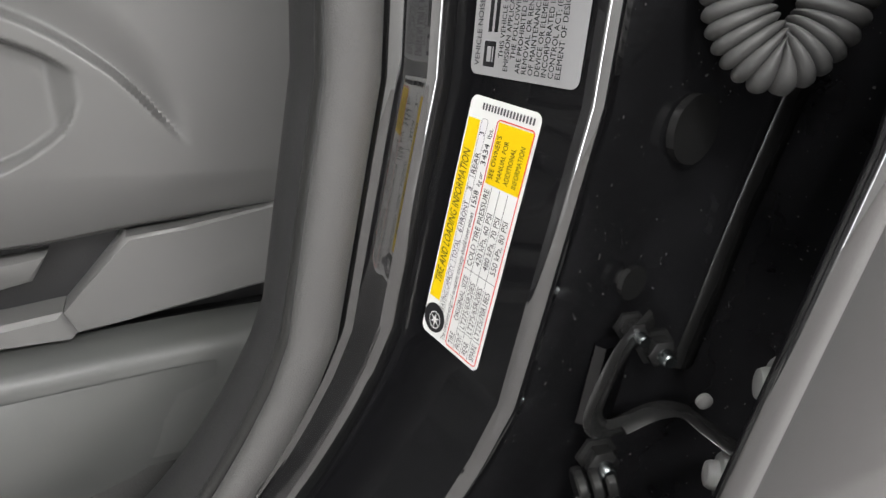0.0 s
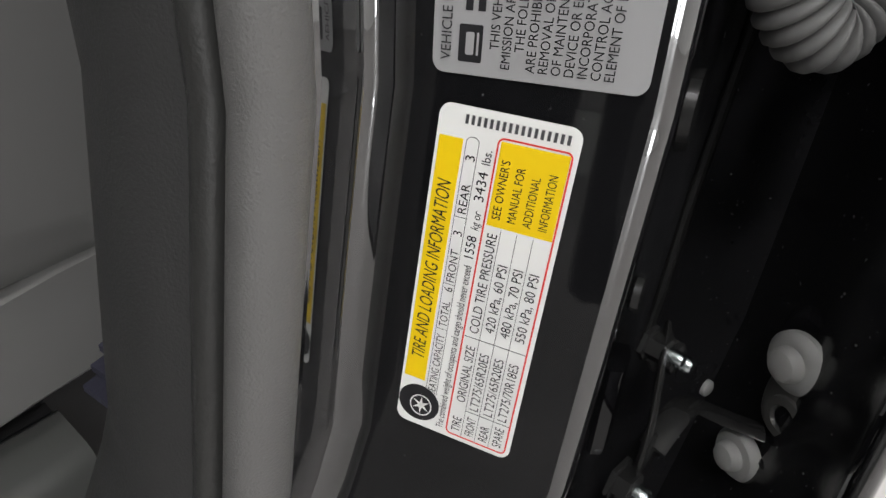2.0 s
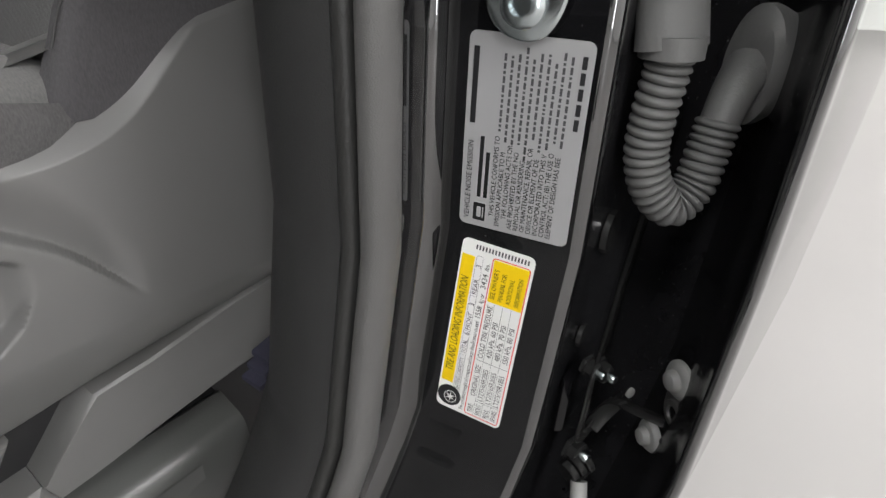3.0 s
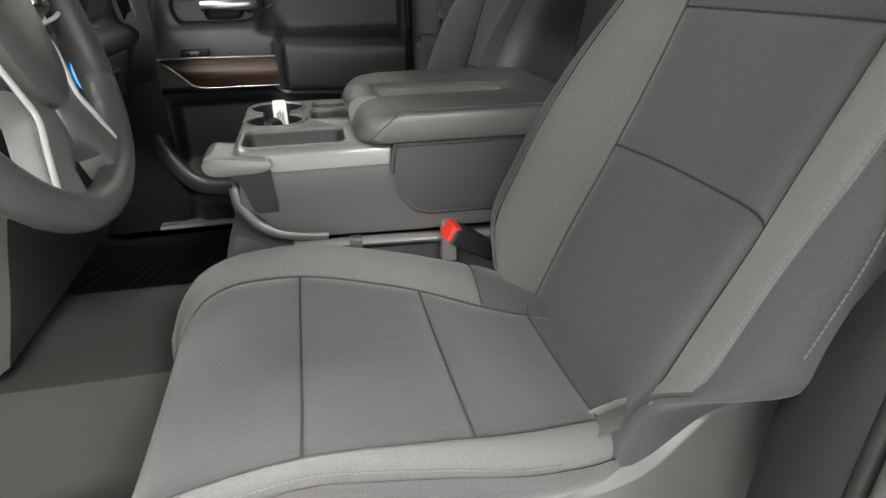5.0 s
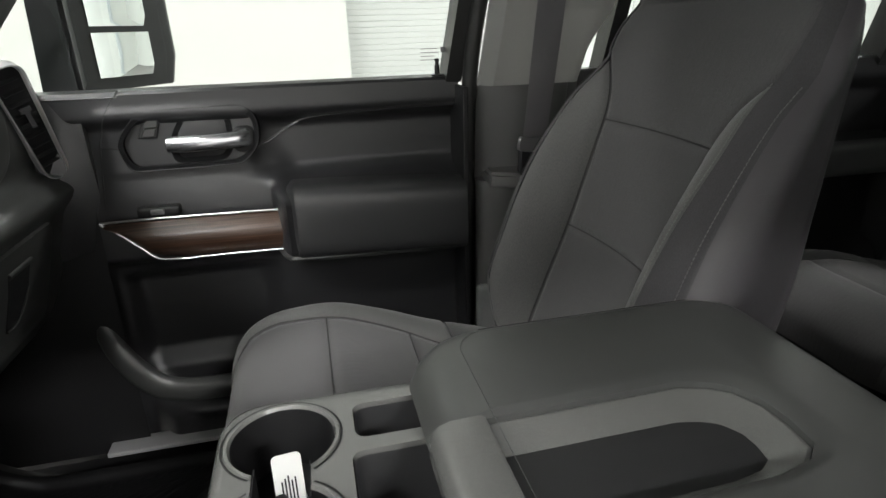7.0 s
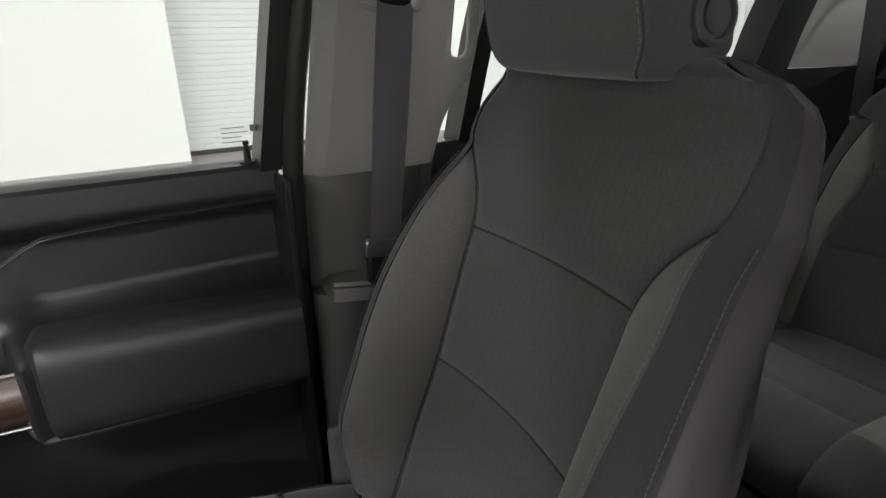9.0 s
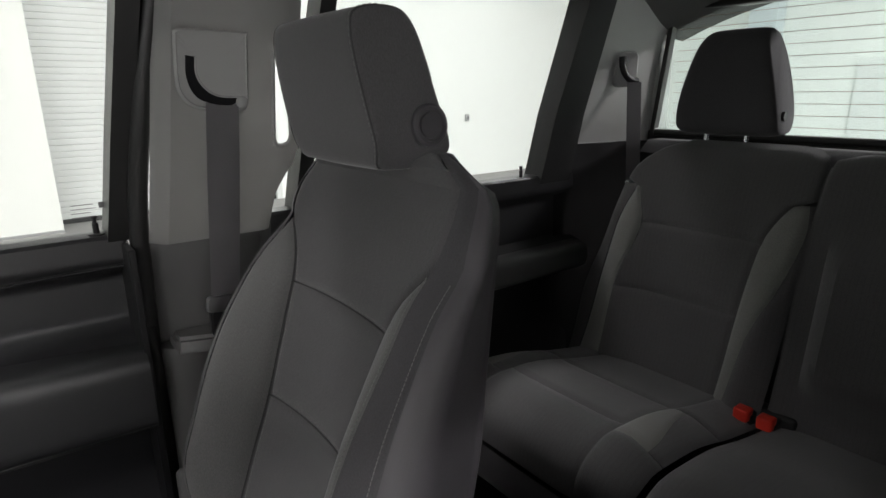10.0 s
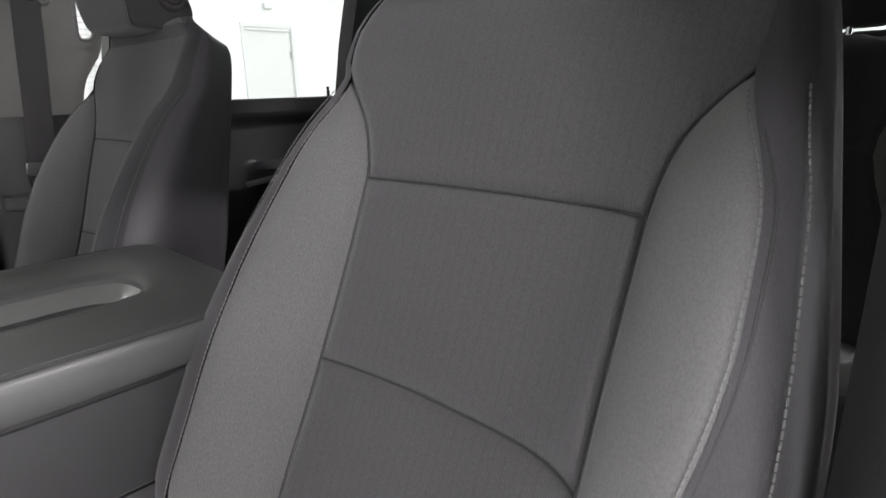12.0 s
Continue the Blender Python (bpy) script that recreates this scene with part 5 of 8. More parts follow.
        put("recline_switch", plate([(-0.007, 0.020), (-0.009, 0.010), (-0.004, -0.021), (0.005, -0.023), (0.009, -0.015), (0.009, 0.014), (0.005, 0.022)], -0.004, 0.012, beside(-0.052, -0.001), bevel=0.004), SWITCH)
        put("slide_switch", plate(rounded_rect(0.060, 0.017, 0.007), -0.004, 0.012, beside(-0.122, -0.009), bevel=0.004), SWITCH)
        # cover of the seat rail below the shield: a stepped band, a slanted gap, a raised block
        Y = lambda o: s * (SEAT_Y + o)
        # black sheet added behind the gap, as the shade of the hollow there
        put("rail_gap_shade", boxes((-0.70, 0.0, min(Y(0.10), Y(0.112)), max(Y(0.10), Y(0.112)), 0.77, 0.895)), PLASTIC_BLACK)

        def slab(outline, o0, o1, soft=0.002):
            cx, cz_ = sum(p[0] for p in outline) / len(outline), sum(p[1] for p in outline) / len(outline)
            small = [(x + math.copysign(min(soft, abs(cx - x)), cx - x), z + math.copysign(min(soft, abs(cz_ - z)), cz_ - z)) for x, z in outline]
            return loft([[(x, Y(o0), z) for x, z in outline], [(x, Y(o1 - soft), z) for x, z in outline], [(x, Y(o1), z) for x, z in small]])
        put("rail_cover", slab([(-0.210, 0.878), (-0.17, 0.883), (-0.099, 0.897), (0.0, 0.912), (0.0, 0.846), (-0.126, 0.829), (-0.225, 0.812), (-0.247, 0.809), (-0.254, 0.826), (-0.240, 0.842)], 0.112, 0.143), SHIELD)
        put("rail_cover", slab([(-0.2545, 0.826), (-0.292, 0.821), (-0.70, 0.800), (-0.70, 0.775), (-0.293, 0.803), (-0.2475, 0.809)], 0.112, 0.143, 0.004), SHIELD)
        put("rail_ledge", slab([(-0.259, 0.866), (-0.284, 0.862), (-0.70, 0.862), (-0.70, 0.832), (-0.292, 0.842), (-0.270, 0.847)], 0.112, 0.130), SHIELD)


CLOTH_DARK = cloth("seat_side_cloth", (0.080, 0.077, 0.081), heather=0.12, sheen=0.2)
seat(-1)
seat(1)


# ---- rear bench ----
def rear_bench():
    t = thing("rear_bench", "dark grey cloth rear bench seat with lighter wedges", "bench seat", at=(0.7, 0, 0.82))
    inv = Matrix.Translation(t.location).inverted()

    def put(name, bm, mat, label=""):
        bm.transform(inv)
        return part(name, bm, mat, t, label)

    xb = lambda z: interp([(1.05, 0.83), (1.15, 0.855), (1.26, 0.872), (1.415, 0.893), (1.52, 0.918), (1.565, 0.935), (1.592, 0.958), (1.605, 0.985)], z)

    def back(y, z):
        x = xb(z)
        for c in (0.40, -0.40):
            k = abs(y - c)
            if k < 0.26:
                x -= 0.028 * math.exp(-(((k - 0.17) / 0.045) ** 2)) * (1 - step(1.40, 1.54, z))
        # the folded armrest stands proud of the middle
        x -= 0.055 * (1 - step(1.41, 1.47, z)) * step(1.10, 1.22, z) * (1 - step(0.115, 0.150, abs(y)))
        return (x, y, z - 0.012 * math.exp(-(((abs(y) - 0.185) / 0.035) ** 2)) * step(1.50, 1.60, z))

    def build(lo, hi, z0, z1, nu, nv, surf=back, facing=Vector((-1, 0, 0)), sink=0.006, edges=(1, 1, 1, 1)):
        f, a, b = sheet(lo, hi, z0, z1, surf, nu, nv, sink, edges=edges)
        def g(u, v):
            p, n, d = f(u, v)
            if n.dot(facing) < 0:
                n = -n
            return p - n * d
        return grid(g, a, b)

    INNER = ([(1.05, 0.190), (1.15, 0.188), (1.25, 0.180), (1.415, 0.132), (1.47, 0.150), (1.50, 0.166)], [(1.05, 0.100), (1.25, 0.112), (1.415, 0.136), (1.47, 0.160), (1.50, 0.180)])
    OUTER = ([(1.05, 0.260), (1.13, 0.250), (1.265, 0.232), (1.40, 0.200), (1.50, 0.168)], [(1.05, 0.120), (1.22, 0.145), (1.35, 0.196), (1.45, 0.214), (1.50, 0.206)])
    EDGE = ([(1.05, 0.290), (1.22, 0.280), (1.35, 0.240), (1.45, 0.215), (1.53, 0.196), (1.56, 0.172), (1.59, 0.13), (1.605, 0.085)], [(1.05, 0.205), (1.40, 0.216), (1.605, 0.215)])
    for c in (0.40, -0.40):
        side = 1 if c > 0 else -1
        pick = lambda table, q, z: interp(table[0 if q == side else 1], z)
        for z0, z1 in ((1.05, 1.255), (1.255, 1.415)):
            put("back_insert", build(lambda z: c - pick(INNER, -1, z), lambda z: c + pick(INNER, 1, z), z0, z1, 20, 14), CLOTH)
        wide = lambda q, z: pick(INNER, q, z) + (pick(EDGE, q, z) - pick(INNER, q, z)) * step(1.496, 1.504, z)
        put("back_upper", build(lambda z: c - wide(-1, z), lambda z: c + wide(1, z), 1.415, 1.605, 28, 30, edges=(1, 1, 1, 0)), CLOTH)
        for q in (1, -1):
            put("back_wedge", build(lambda z: c + q * pick(INNER, q, z), lambda z: c + q * pick(OUTER, q, z), 1.05, 1.50, 10, 24), WEDGE_CLOTH)
            put("back_edge", build(lambda z: c + q * pick(OUTER, q, z), lambda z: c + q * pick(EDGE, q, z), 1.05, 1.50, 8, 20, sink=0.003), CLOTH)
    put("back_centre", build(lambda z: -0.184, lambda z: 0.184, 1.05, 1.603, 30, 40), CLOTH)
    put("back_top", loft([[(x, y, z) for y in (-0.60, -0.2, 0, 0.2, 0.60)] for x, z in ((0.950, 1.570), (0.985, 1.598), (1.04, 1.598), (1.075, 1.57), (1.09, 1.1))], closed=False), CLOTH_DARK)
    # cushions
    cz = lambda x: interp([(0.36, 1.04), (0.37, 1.095), (0.40, 1.128), (0.45, 1.146), (0.55, 1.140), (0.70, 1.105), (0.85, 1.075)], x)
    for lo, hi, split in ((0.190, 0.67, 1), (-0.182, 0.182, 0), (-0.67, -0.190, 1)):
        mid, half = (lo + hi) / 2, (hi - lo) / 2

        def cush(y, x):
            k = (y - mid) / half
            z = cz(x) - 0.02 * abs(k) ** 6
            if split:
                z += 0.010 * math.exp(-(((abs(k) - 0.72) / 0.16) ** 2)) * step(0.85, 0.6, x)
            return (x, y, z)
        up = Vector((0, 0, 1))
        if split:
            a, b = lo + 0.10, hi - 0.10
            for x0, x1 in ((0.362, 0.50), (0.50, 0.66), (0.66, 0.86)):
                put("cushion_insert", build(lambda x: a, lambda x: b, x0, x1, 18, 12, cush, up, 0.004), CLOTH)
            for p, q in ((lo, a), (b, hi)):
                put("cushion_side", build(lambda x: p, lambda x: q, 0.362, 0.47, 12, 12, cush, up, 0.004), CLOTH)
                slant = lambda x: p + (q - p) * (0.30 + 0.35 * step(0.47, 0.66, x)) if abs(p) < abs(q) else q
                put("cushion_wedge", build(slant if abs(p) < abs(q) else lambda x: p, lambda x: q, 0.47, 0.66, 12, 16, cush, up, 0.004), WEDGE_CLOTH)
                if abs(p) < abs(q):
                    put("cushion_edge", build(lambda x: p, slant, 0.47, 0.66, 8, 16, cush, up, 0.003), CLOTH)
                put("cushion_side", build(lambda x: p, lambda x: q, 0.66, 0.86, 12, 16, cush, up, 0.004), CLOTH)
        else:
            put("centre_cushion", build(lambda x: lo, lambda x: hi, 0.362, 0.86, 20, 30, cush, up, 0.004), CLOTH)
        put("cushion_front", grid(lambda u, v: (0.362 - 0.016 * math.sin(math.pi * v) + 0.03 * v * v, lo + (hi - lo) * u, 1.045 - 0.11 * v), 12, 6), CLOTH_DARK)
    put("bench_base", boxes((0.42, 0.86, -0.64, 0.64, 0.83, 1.00, 0.02)), PLASTIC_BLACK)
    # headrests
    for c in (0.41, -0.41):
        prof = [(0.985, 1.618), (0.965, 1.635), (0.955, 1.70), (0.958, 1.77), (0.968, 1.815), (0.995, 1.838), (1.03, 1.836), (1.050, 1.80), (1.056, 1.72), (1.05, 1.64), (1.03, 1.618)]
        prof = [(p.x, p.z) for p in smooth_path([(x, 0, z) for x, z in prof + prof[:1]], 40)][:-1]
        h = []
        for k in range(21):
            q = math.sin((-1 + 2 * k / 20) * math.pi / 2)
            e = max(1 - abs(q) ** 6, 0) ** 0.5
            sc = 0.82 + 0.18 * e
            h.append([(1.005 + (x - 1.005) * sc, c + q * 0.113 * (1 - 0.40 * max((z - 1.64) / 0.2, 0) ** 1.4), 1.72 + (z - 1.72) * (0.9 + 0.1 * e)) for x, z in prof])
        put("headrest", loft(h), CLOTH_DARK)
        for q in (-0.045, 0.045):
            put("headrest_post", tube([(0.99, c + q, 1.56), (0.99, c + q, 1.64)], 0.006, 10), CHROME)
            put("post_guide", turned([(0.018, 0), (0.018, 0.004), (0.012, 0.008), (0, 0.008)], pose(0.985, c + q, 1.585)), SATIN)
        put("headrest_button", turned([(0.010, 0), (0.010, 0.006), (0, 0.006)], frame_of((1.0, c - 0.108, 1.66), (1, 0, 0), (0, 0, 1))), PLASTIC_BLACK)
    # low headrest of the middle seat
    prof = [(0.985, 1.598), (0.972, 1.612), (0.968, 1.645), (0.978, 1.668), (1.0, 1.676), (1.035, 1.674), (1.052, 1.655), (1.055, 1.62), (1.045, 1.598)]
    prof = [(p.x, p.z) for p in smooth_path([(x, 0, z) for x, z in prof + prof[:1]], 40)][:-1]
    h = []
    for k in range(21):
        q = math.sin((-1 + 2 * k / 20) * math.pi / 2)
        e = max(1 - abs(q) ** 6, 0) ** 0.5
        h.append([(1.01 + (x - 1.01) * (0.8 + 0.2 * e), q * 0.108 * (1 - 0.10 * max((z - 1.62) / 0.05, 0)), 1.635 + (z - 1.635) * (0.8 + 0.2 * e)) for x, z in prof])
    put("middle_headrest", loft(h), CLOTH_DARK)
    b = thing("rear_buckle", "pair of black rear buckles with red release buttons", "buckle", at=(0.84, 0.16, 1.05))
    for y in (0.215, 0.170):
        part("buckle", boxes((-0.045, 0.0, y - 0.16 - 0.016, y - 0.16 + 0.016, -0.03, 0.04, 0.006)), PLASTIC_BLACK, b)
        part("release_button", boxes((-0.058, -0.030, y - 0.16 - 0.0145, y - 0.16 + 0.0145, 0.026, 0.052, 0.004)), RED, b)
    part("buckle_pocket", boxes((-0.01, 0.03, -0.03, 0.08, -0.02, 0.045, 0.01)), PLASTIC_BLACK, b)


rear_bench()


# ---- centre console ----
def console():
    t = thing("centre_console", "dark grey centre console with cup holders and a padded lid", "console", at=(-0.3, 0, 1.17))
    inv = Matrix.Translation(t.location).inverted()

    def put(name, bm, mat, label="", parent=None, smooth=40):
        bm.transform(inv)
        return part(name, bm, mat, parent or t, label, smooth)

    def rr(x0, x1, y0, y1, r, z, n=6):
        return [((x0 + x1) / 2 + px, (y0 + y1) / 2 + py, z) for px, py in rounded_rect(x1 - x0, y1 - y0, r, n)]

    X0, X1, Y0, Y1 = -0.540, -0.30, -0.158, 0.174
    rings = [rr(X0 + 0.01, X1, Y0 + 0.004, Y1 - 0.004, 0.03, 1.225), rr(X0, X1, Y0, Y1, 0.036, 1.250), rr(X0 + 0.001, X1, Y0 + 0.001, Y1 - 0.001, 0.036, 1.268), rr(X0 + 0.004, X1, Y0 + 0.004, Y1 - 0.004, 0.035, 1.281), rr(X0 + 0.008, X1, Y0 + 0.008, Y1 - 0.008, 0.033, 1.2875), rr(X0 + 0.013, X1, Y0 + 0.013, Y1 - 0.013, 0.030, 1.290)]
    tray = put("tray_top", loft(rings), TRAY, "grey console tray with cup holders")

    def cutter(x0, x1, y0, y1, r, z0, z1=1.32, taper=0.0):
        bm = loft([rr(x0 + taper, x1 - taper, y0 + taper, y1 - taper, r, z0, 5), rr(x0, x1, y0, y1, r, 1.283, 5), rr(x0 - 0.003, x1 + 0.003, y0 - 0.003, y1 + 0.003, r, z1, 5)])
        return bm

    def cup(x, y, r, z0):
        bm = turned([(r - 0.006, z0), (r, 1.286), (r + 0.002, 1.32)], pose(x, y, 0))
        return bm

    carve(tray, [cup(-0.483, 0.112, 0.042, 1.232), cup(-0.483, 0.018, 0.042, 1.232), cutter(-0.504, -0.462, 0.04, 0.09, 0.004, 1.233), cutter(-0.522, -0.388, -0.132, -0.045, 0.014, 1.232, taper=0.004), cutter(-0.430, -0.345, 0.012, 0.082, 0.010, 1.236, taper=0.003), cutter(-0.425, -0.345, 0.098, 0.142, 0.010, 1.250, taper=0.003)])
    for y in (0.112, 0.018):
        put("cup_liner", turned([(0.0415, 1.2325), (0.0415, 1.234), (0.0, 1.234)], pose(-0.483, y, 0)), PLASTIC_BLACK)
        # wall and rim stop at the slot that joins the two cups
        toward = -math.pi / 2 if y > 0.06 else math.pi / 2
        turns = [toward + 0.53 + (2 * math.pi - 1.06) * k / 40 for k in range(41)]
        arc = lambda prof: loft([[(-0.483 + r * math.cos(w), y + r * math.sin(w), z) for r, z in prof] for w in turns], closed=False, caps=False)
        put("cup_wall", arc(((0.0352, 1.2340), (0.0408, 1.2885))), PLASTIC_BLACK)
        put("cup_rim", arc(((0.0408, 1.2885), (0.0425, 1.2915), (0.0450, 1.2915), (0.0462, 1.289))), TRAY)
        put("rim_groove", arc(((0.0462, 1.2904), (0.0480, 1.2904))), PLASTIC_BLACK)
    for x in (-0.5035, -0.4625):
        put("slot_wall", boxes((x - 0.0004, x + 0.0004, 0.046, 0.084, 1.2335, 1.2890)), PLASTIC_BLACK, smooth=0)
    put("slot_floor", boxes((-0.503, -0.463, 0.040, 0.090, 1.2332, 1.2342)), PLASTIC_BLACK, smooth=0)
    put("tray_step", boxes((-0.438, -0.393, -0.127, -0.050, 1.2325, 1.264, 0.005)), TRAY)
    # body under the tray, in side view
    prof = [(-0.528, 1.2285), (-0.532, 1.222), (-0.505, 1.200), (-0.490, 1.178), (-0.44, 1.168), (-0.15, 1.160), (-0.05, 1.170), (-0.04, 1.262), (-0.30, 1.262), (-0.302, 1.2285)]
    rings = []
    for y, i in ((-0.156, 0.012), (-0.150, 0.0), (0.150, 0.0), (0.156, 0.012)):
        cxm, czm = -0.29, 1.215
        rings.append([(x + (cxm - x) * i * 0.6, y, z + (czm - z) * i * 2) for x, z in prof])
    put("body", loft(rings), PLASTIC)
    side = [(-0.526, 1.2625), (-0.531, 1.224), (-0.505, 1.201), (-0.490, 1.179), (-0.44, 1.169), (-0.30, 1.164), (-0.06, 1.168), (-0.06, 1.2625)]
    for y0, y1, y2 in ((-0.148, -0.1590, -0.1612), (0.164, 0.1750, 0.1772)):
        put("side_panel", loft([[(x, y, z) for x, z in side] for y in (y0, y1)] + [[(x + (-0.29 - x) * 0.02, y2, z + (1.215 - z) * 0.05) for x, z in side]]), PLASTIC)
    # dark sheets put into the tray pockets; their colour stands in for shade
    for x0, x1, y0, y1, r, z, tp in ((-0.522, -0.388, -0.132, -0.045, 0.014, 1.232, 0.004), (-0.430, -0.345, 0.012, 0.082, 0.010, 1.236, 0.003), (-0.425, -0.345, 0.098, 0.142, 0.010, 1.250, 0.003)):
        rings = [rr(x0 + d, x1 - d, y0 + d, y1 - d, r, h, 5) for d, h in ((0.0006, 1.2855), (0.0008, 1.2830), (tp + 0.0006, z + 0.006), (tp + 0.004, z + 0.0018), (tp + 0.012, z + 0.0012))]
        put("pocket_shade", loft(rings[::-1], caps=False), DASH_SOFT)
        put("pocket_floor", loft([rr(x0 + tp + 0.011, x1 - tp - 0.011, y0 + tp + 0.011, y1 - tp - 0.011, 0.006, h, 5) for h in (z + 0.0004, z + 0.0014)]), DASH_SOFT)
    # pull handle at the front: a rounded lip over a dark bracket
    lip = [(-0.556, 1.290), (-0.565, 1.287), (-0.569, 1.278), (-0.564, 1.268), (-0.552, 1.264), (-0.530, 1.264), (-0.490, 1.267), (-0.486, 1.280), (-0.525, 1.286), (-0.545, 1.288)]
    lip = [(p.x, p.z) for p in smooth_path([(x, 0, z) for x, z in lip + lip[:1]], 36)][:-1]
    rings = []
    for y, k, f in ((-0.169, 0.80, 0.10), (-0.168, 0.92, 0.05), (-0.163, 0.985, 0.015), (-0.155, 1.0, 0.0), (-0.149, 1.0, 0.0), (-0.105, 1.0, 0.0), (-0.092, 0.98, 0.01)):
        rings.append([(min(-0.53 + (x + 0.53) * (1 - f), -0.530 if y > -0.15 else 0.0), y, 1.276 + (z - 1.276) * k) for x, z in lip])
    put("pull_handle", loft(rings), TRAY)
    put("handle_bracket", loft([[(x, y, z) for x, z in ((-0.540, 1.266), (-0.524, 1.250), (-0.514, 1.216), (-0.508, 1.211), (-0.484, 1.212), (-0.488, 1.268))] for y in (-0.1662, -0.1600, -0.1480)]), PLASTIC_BLACK)
    # storage bin below the lid
    binp = [(-0.330, 1.2905), (-0.336, 1.250), (-0.322, 1.215), (-0.305, 1.195), (-0.285, 1.188), (-0.085, 1.186), (-0.065, 1.20), (-0.06, 1.2905)]
    bm = loft([[(x, y, z) for x, z in binp] for y in (-0.166, -0.160, 0.160, 0.166)])
    bmesh.ops.bevel(bm, geom=[e for e in bm.edges if e.calc_length() > 0.012], offset=0.005, segments=2, affect="EDGES")
    put("storage_bin", bm, DASH_SOFT)
    # padded lid with recess
    LX0, LX1, LY = -0.374, -0.046, 0.173
    def lid_ring(i, z, j=0.0):
        return rr(LX0 + i + j, LX1 - i * 0.5, -LY + i, LY - i, 0.036, z, 8)
    rings = [lid_ring(0.008, 1.2915), lid_ring(0.002, 1.2935), lid_ring(0.0, 1.298), lid_ring(0.0, 1.310, 0.005), lid_ring(0.0, 1.318, 0.011), lid_ring(0.0008, 1.3245, 0.018), lid_ring(0.003, 1.3290, 0.025), lid_ring(0.006, 1.3312, 0.031), lid_ring(0.010, 1.3322, 0.037), lid_ring(0.030, 1.3335, 0.042), lid_ring(0.055, 1.3345, 0.05)]
    lid = put("lid", loft(rings), LEATHER, "padded dark vinyl lid")
    slot = [(-0.345, -0.060), (-0.172, -0.055), (-0.143, -0.048), (-0.129, -0.036), (-0.126, -0.012), (-0.127, 0.010), (-0.137, 0.032), (-0.152, 0.043), (-0.174, 0.050), (-0.345, 0.046)]

    def opening(d, z):
        """The slot's outline drawn in by d."""
        return [(x if x < -0.3 else -0.236 + (x + 0.236) * (1 - d / 0.110), -0.004 + (y + 0.004) * (1 - d / 0.054), z) for x, y in slot]
    front_cut = loft([[(-0.40, -0.060, z), (-0.335, -0.060, z), (-0.335, 0.046, z), (-0.40, 0.046, z)] for z in (1.295, 1.36)])
    carve(lid, [loft([opening(0.0, 1.303), opening(0.0, 1.3285), opening(-0.006, 1.3325), opening(-0.020, 1.3370)]), front_cut])
    put("lid_liner", loft([opening(d, z) for d, z in ((0.0005, 1.3235), (0.003, 1.3240), (0.0045, 1.3232), (0.020, 1.3090), (0.022, 1.3075))], caps=False, closed=True), TRAY, smooth=30)
    put("lid_tray", loft([opening(0.0215, z) for z in (1.3042, 1.3080)]), DASH_SOFT, smooth=0)
    # hard plastic pull plate at the lid's front
    bridge = loft([[(x, y, z) for x, z in ((-0.374, 1.2925), (-0.3765, 1.305), (-0.3765, 1.316), (-0.374, 1.3245), (-0.368, 1.3300), (-0.360, 1.3325), (-0.337, 1.3332), (-0.334, 1.3315), (-0.3335, 1.305), (-0.345, 1.2925))] for y in (-0.0590, -0.0560, 0.0430, 0.0455)])
    put("lid_bridge", bridge, TRAY, smooth=50)
    ring = rr(LX0 + 0.040, LX1 - 0.01, -LY + 0.0035, LY - 0.0035, 0.032, 1.3302, 10)
    ring = [p for p in ring if p[0] > LX0 + 0.07]
    for side in (1, -1):
        put("lid_seam", tube([p for p in sorted(ring) if p[1] * side > 0.10], 0.0009, 6), SEAM)
    ring = rr(LX0 + 0.046, LX1 - 0.01, -LY + 0.0085, LY - 0.0085, 0.032, 1.3325, 10)
    ob = put("lid_stitching", stitches(ring + ring[:1], 0.0034, 0.0016, 0.0005), LEATHER)
    ob["kind"] = "stuff"
    put("corner_seam", tube([(LX0 + 0.040 * f + 0.010, -LY + 0.008 - 0.0085 * math.sin(f * 1.57) * 0.9, 1.2935 + 0.036 * f) for f in [k / 8 for k in range(9)]], 0.0009, 6), SEAM)

    # folded middle seat below the console
    m = thing("jump_seat", "dark cloth folding centre seat under the console", "car seat", at=(-0.3, 0, 0.99))
    inv2 = Matrix.Translation(m.location).inverted()
    prof = [(-0.560, 1.00), (-0.566, 1.09), (-0.560, 1.15), (-0.550, 1.182), (-0.532, 1.174), (-0.50, 1.158), (-0.3, 1.150), (-0.04, 1.146), (0.02, 1.12), (0.02, 1.00)]
    bm = loft([[(x + (-0.28 - x) * i, y, z + (1.08 - z) * i) for x, z in prof] for y, i in ((-0.155, 0.03), (-0.145, 0.0), (0.145, 0.0), (0.155, 0.03))])
    bm.transform(inv2)
    part("cushion", bm, VINYL, m)
    bm = tube(smooth_path([(-0.537, -0.150, 1.243), (-0.533, -0.154, 1.226), (-0.522, -0.156, 1.205), (-0.505, -0.158, 1.187), (-0.475, -0.159, 1.174), (-0.424, -0.160, 1.167)], 20), 0.007, 10, flat=0.6, up=(0, 1, 0))
    bm.transform(inv2)
    part("hinge_cover", bm, PLASTIC, m)
    bm = tube([(-0.47, -0.160, 1.157), (-0.38, -0.164, 1.157), (-0.30, -0.164, 1.154), (-0.17, -0.164, 1.148)], 0.010, 10, flat=0.7)
    bm.transform(inv2)
    part("pull_strap", bm, PLASTIC_GREY, m)
    bm = boxes((-0.396, -0.380, -0.1765, -0.160, 1.148, 1.166, 0.002))
    bm.transform(inv2)
    part("strap_clip", bm, PLASTIC, m)
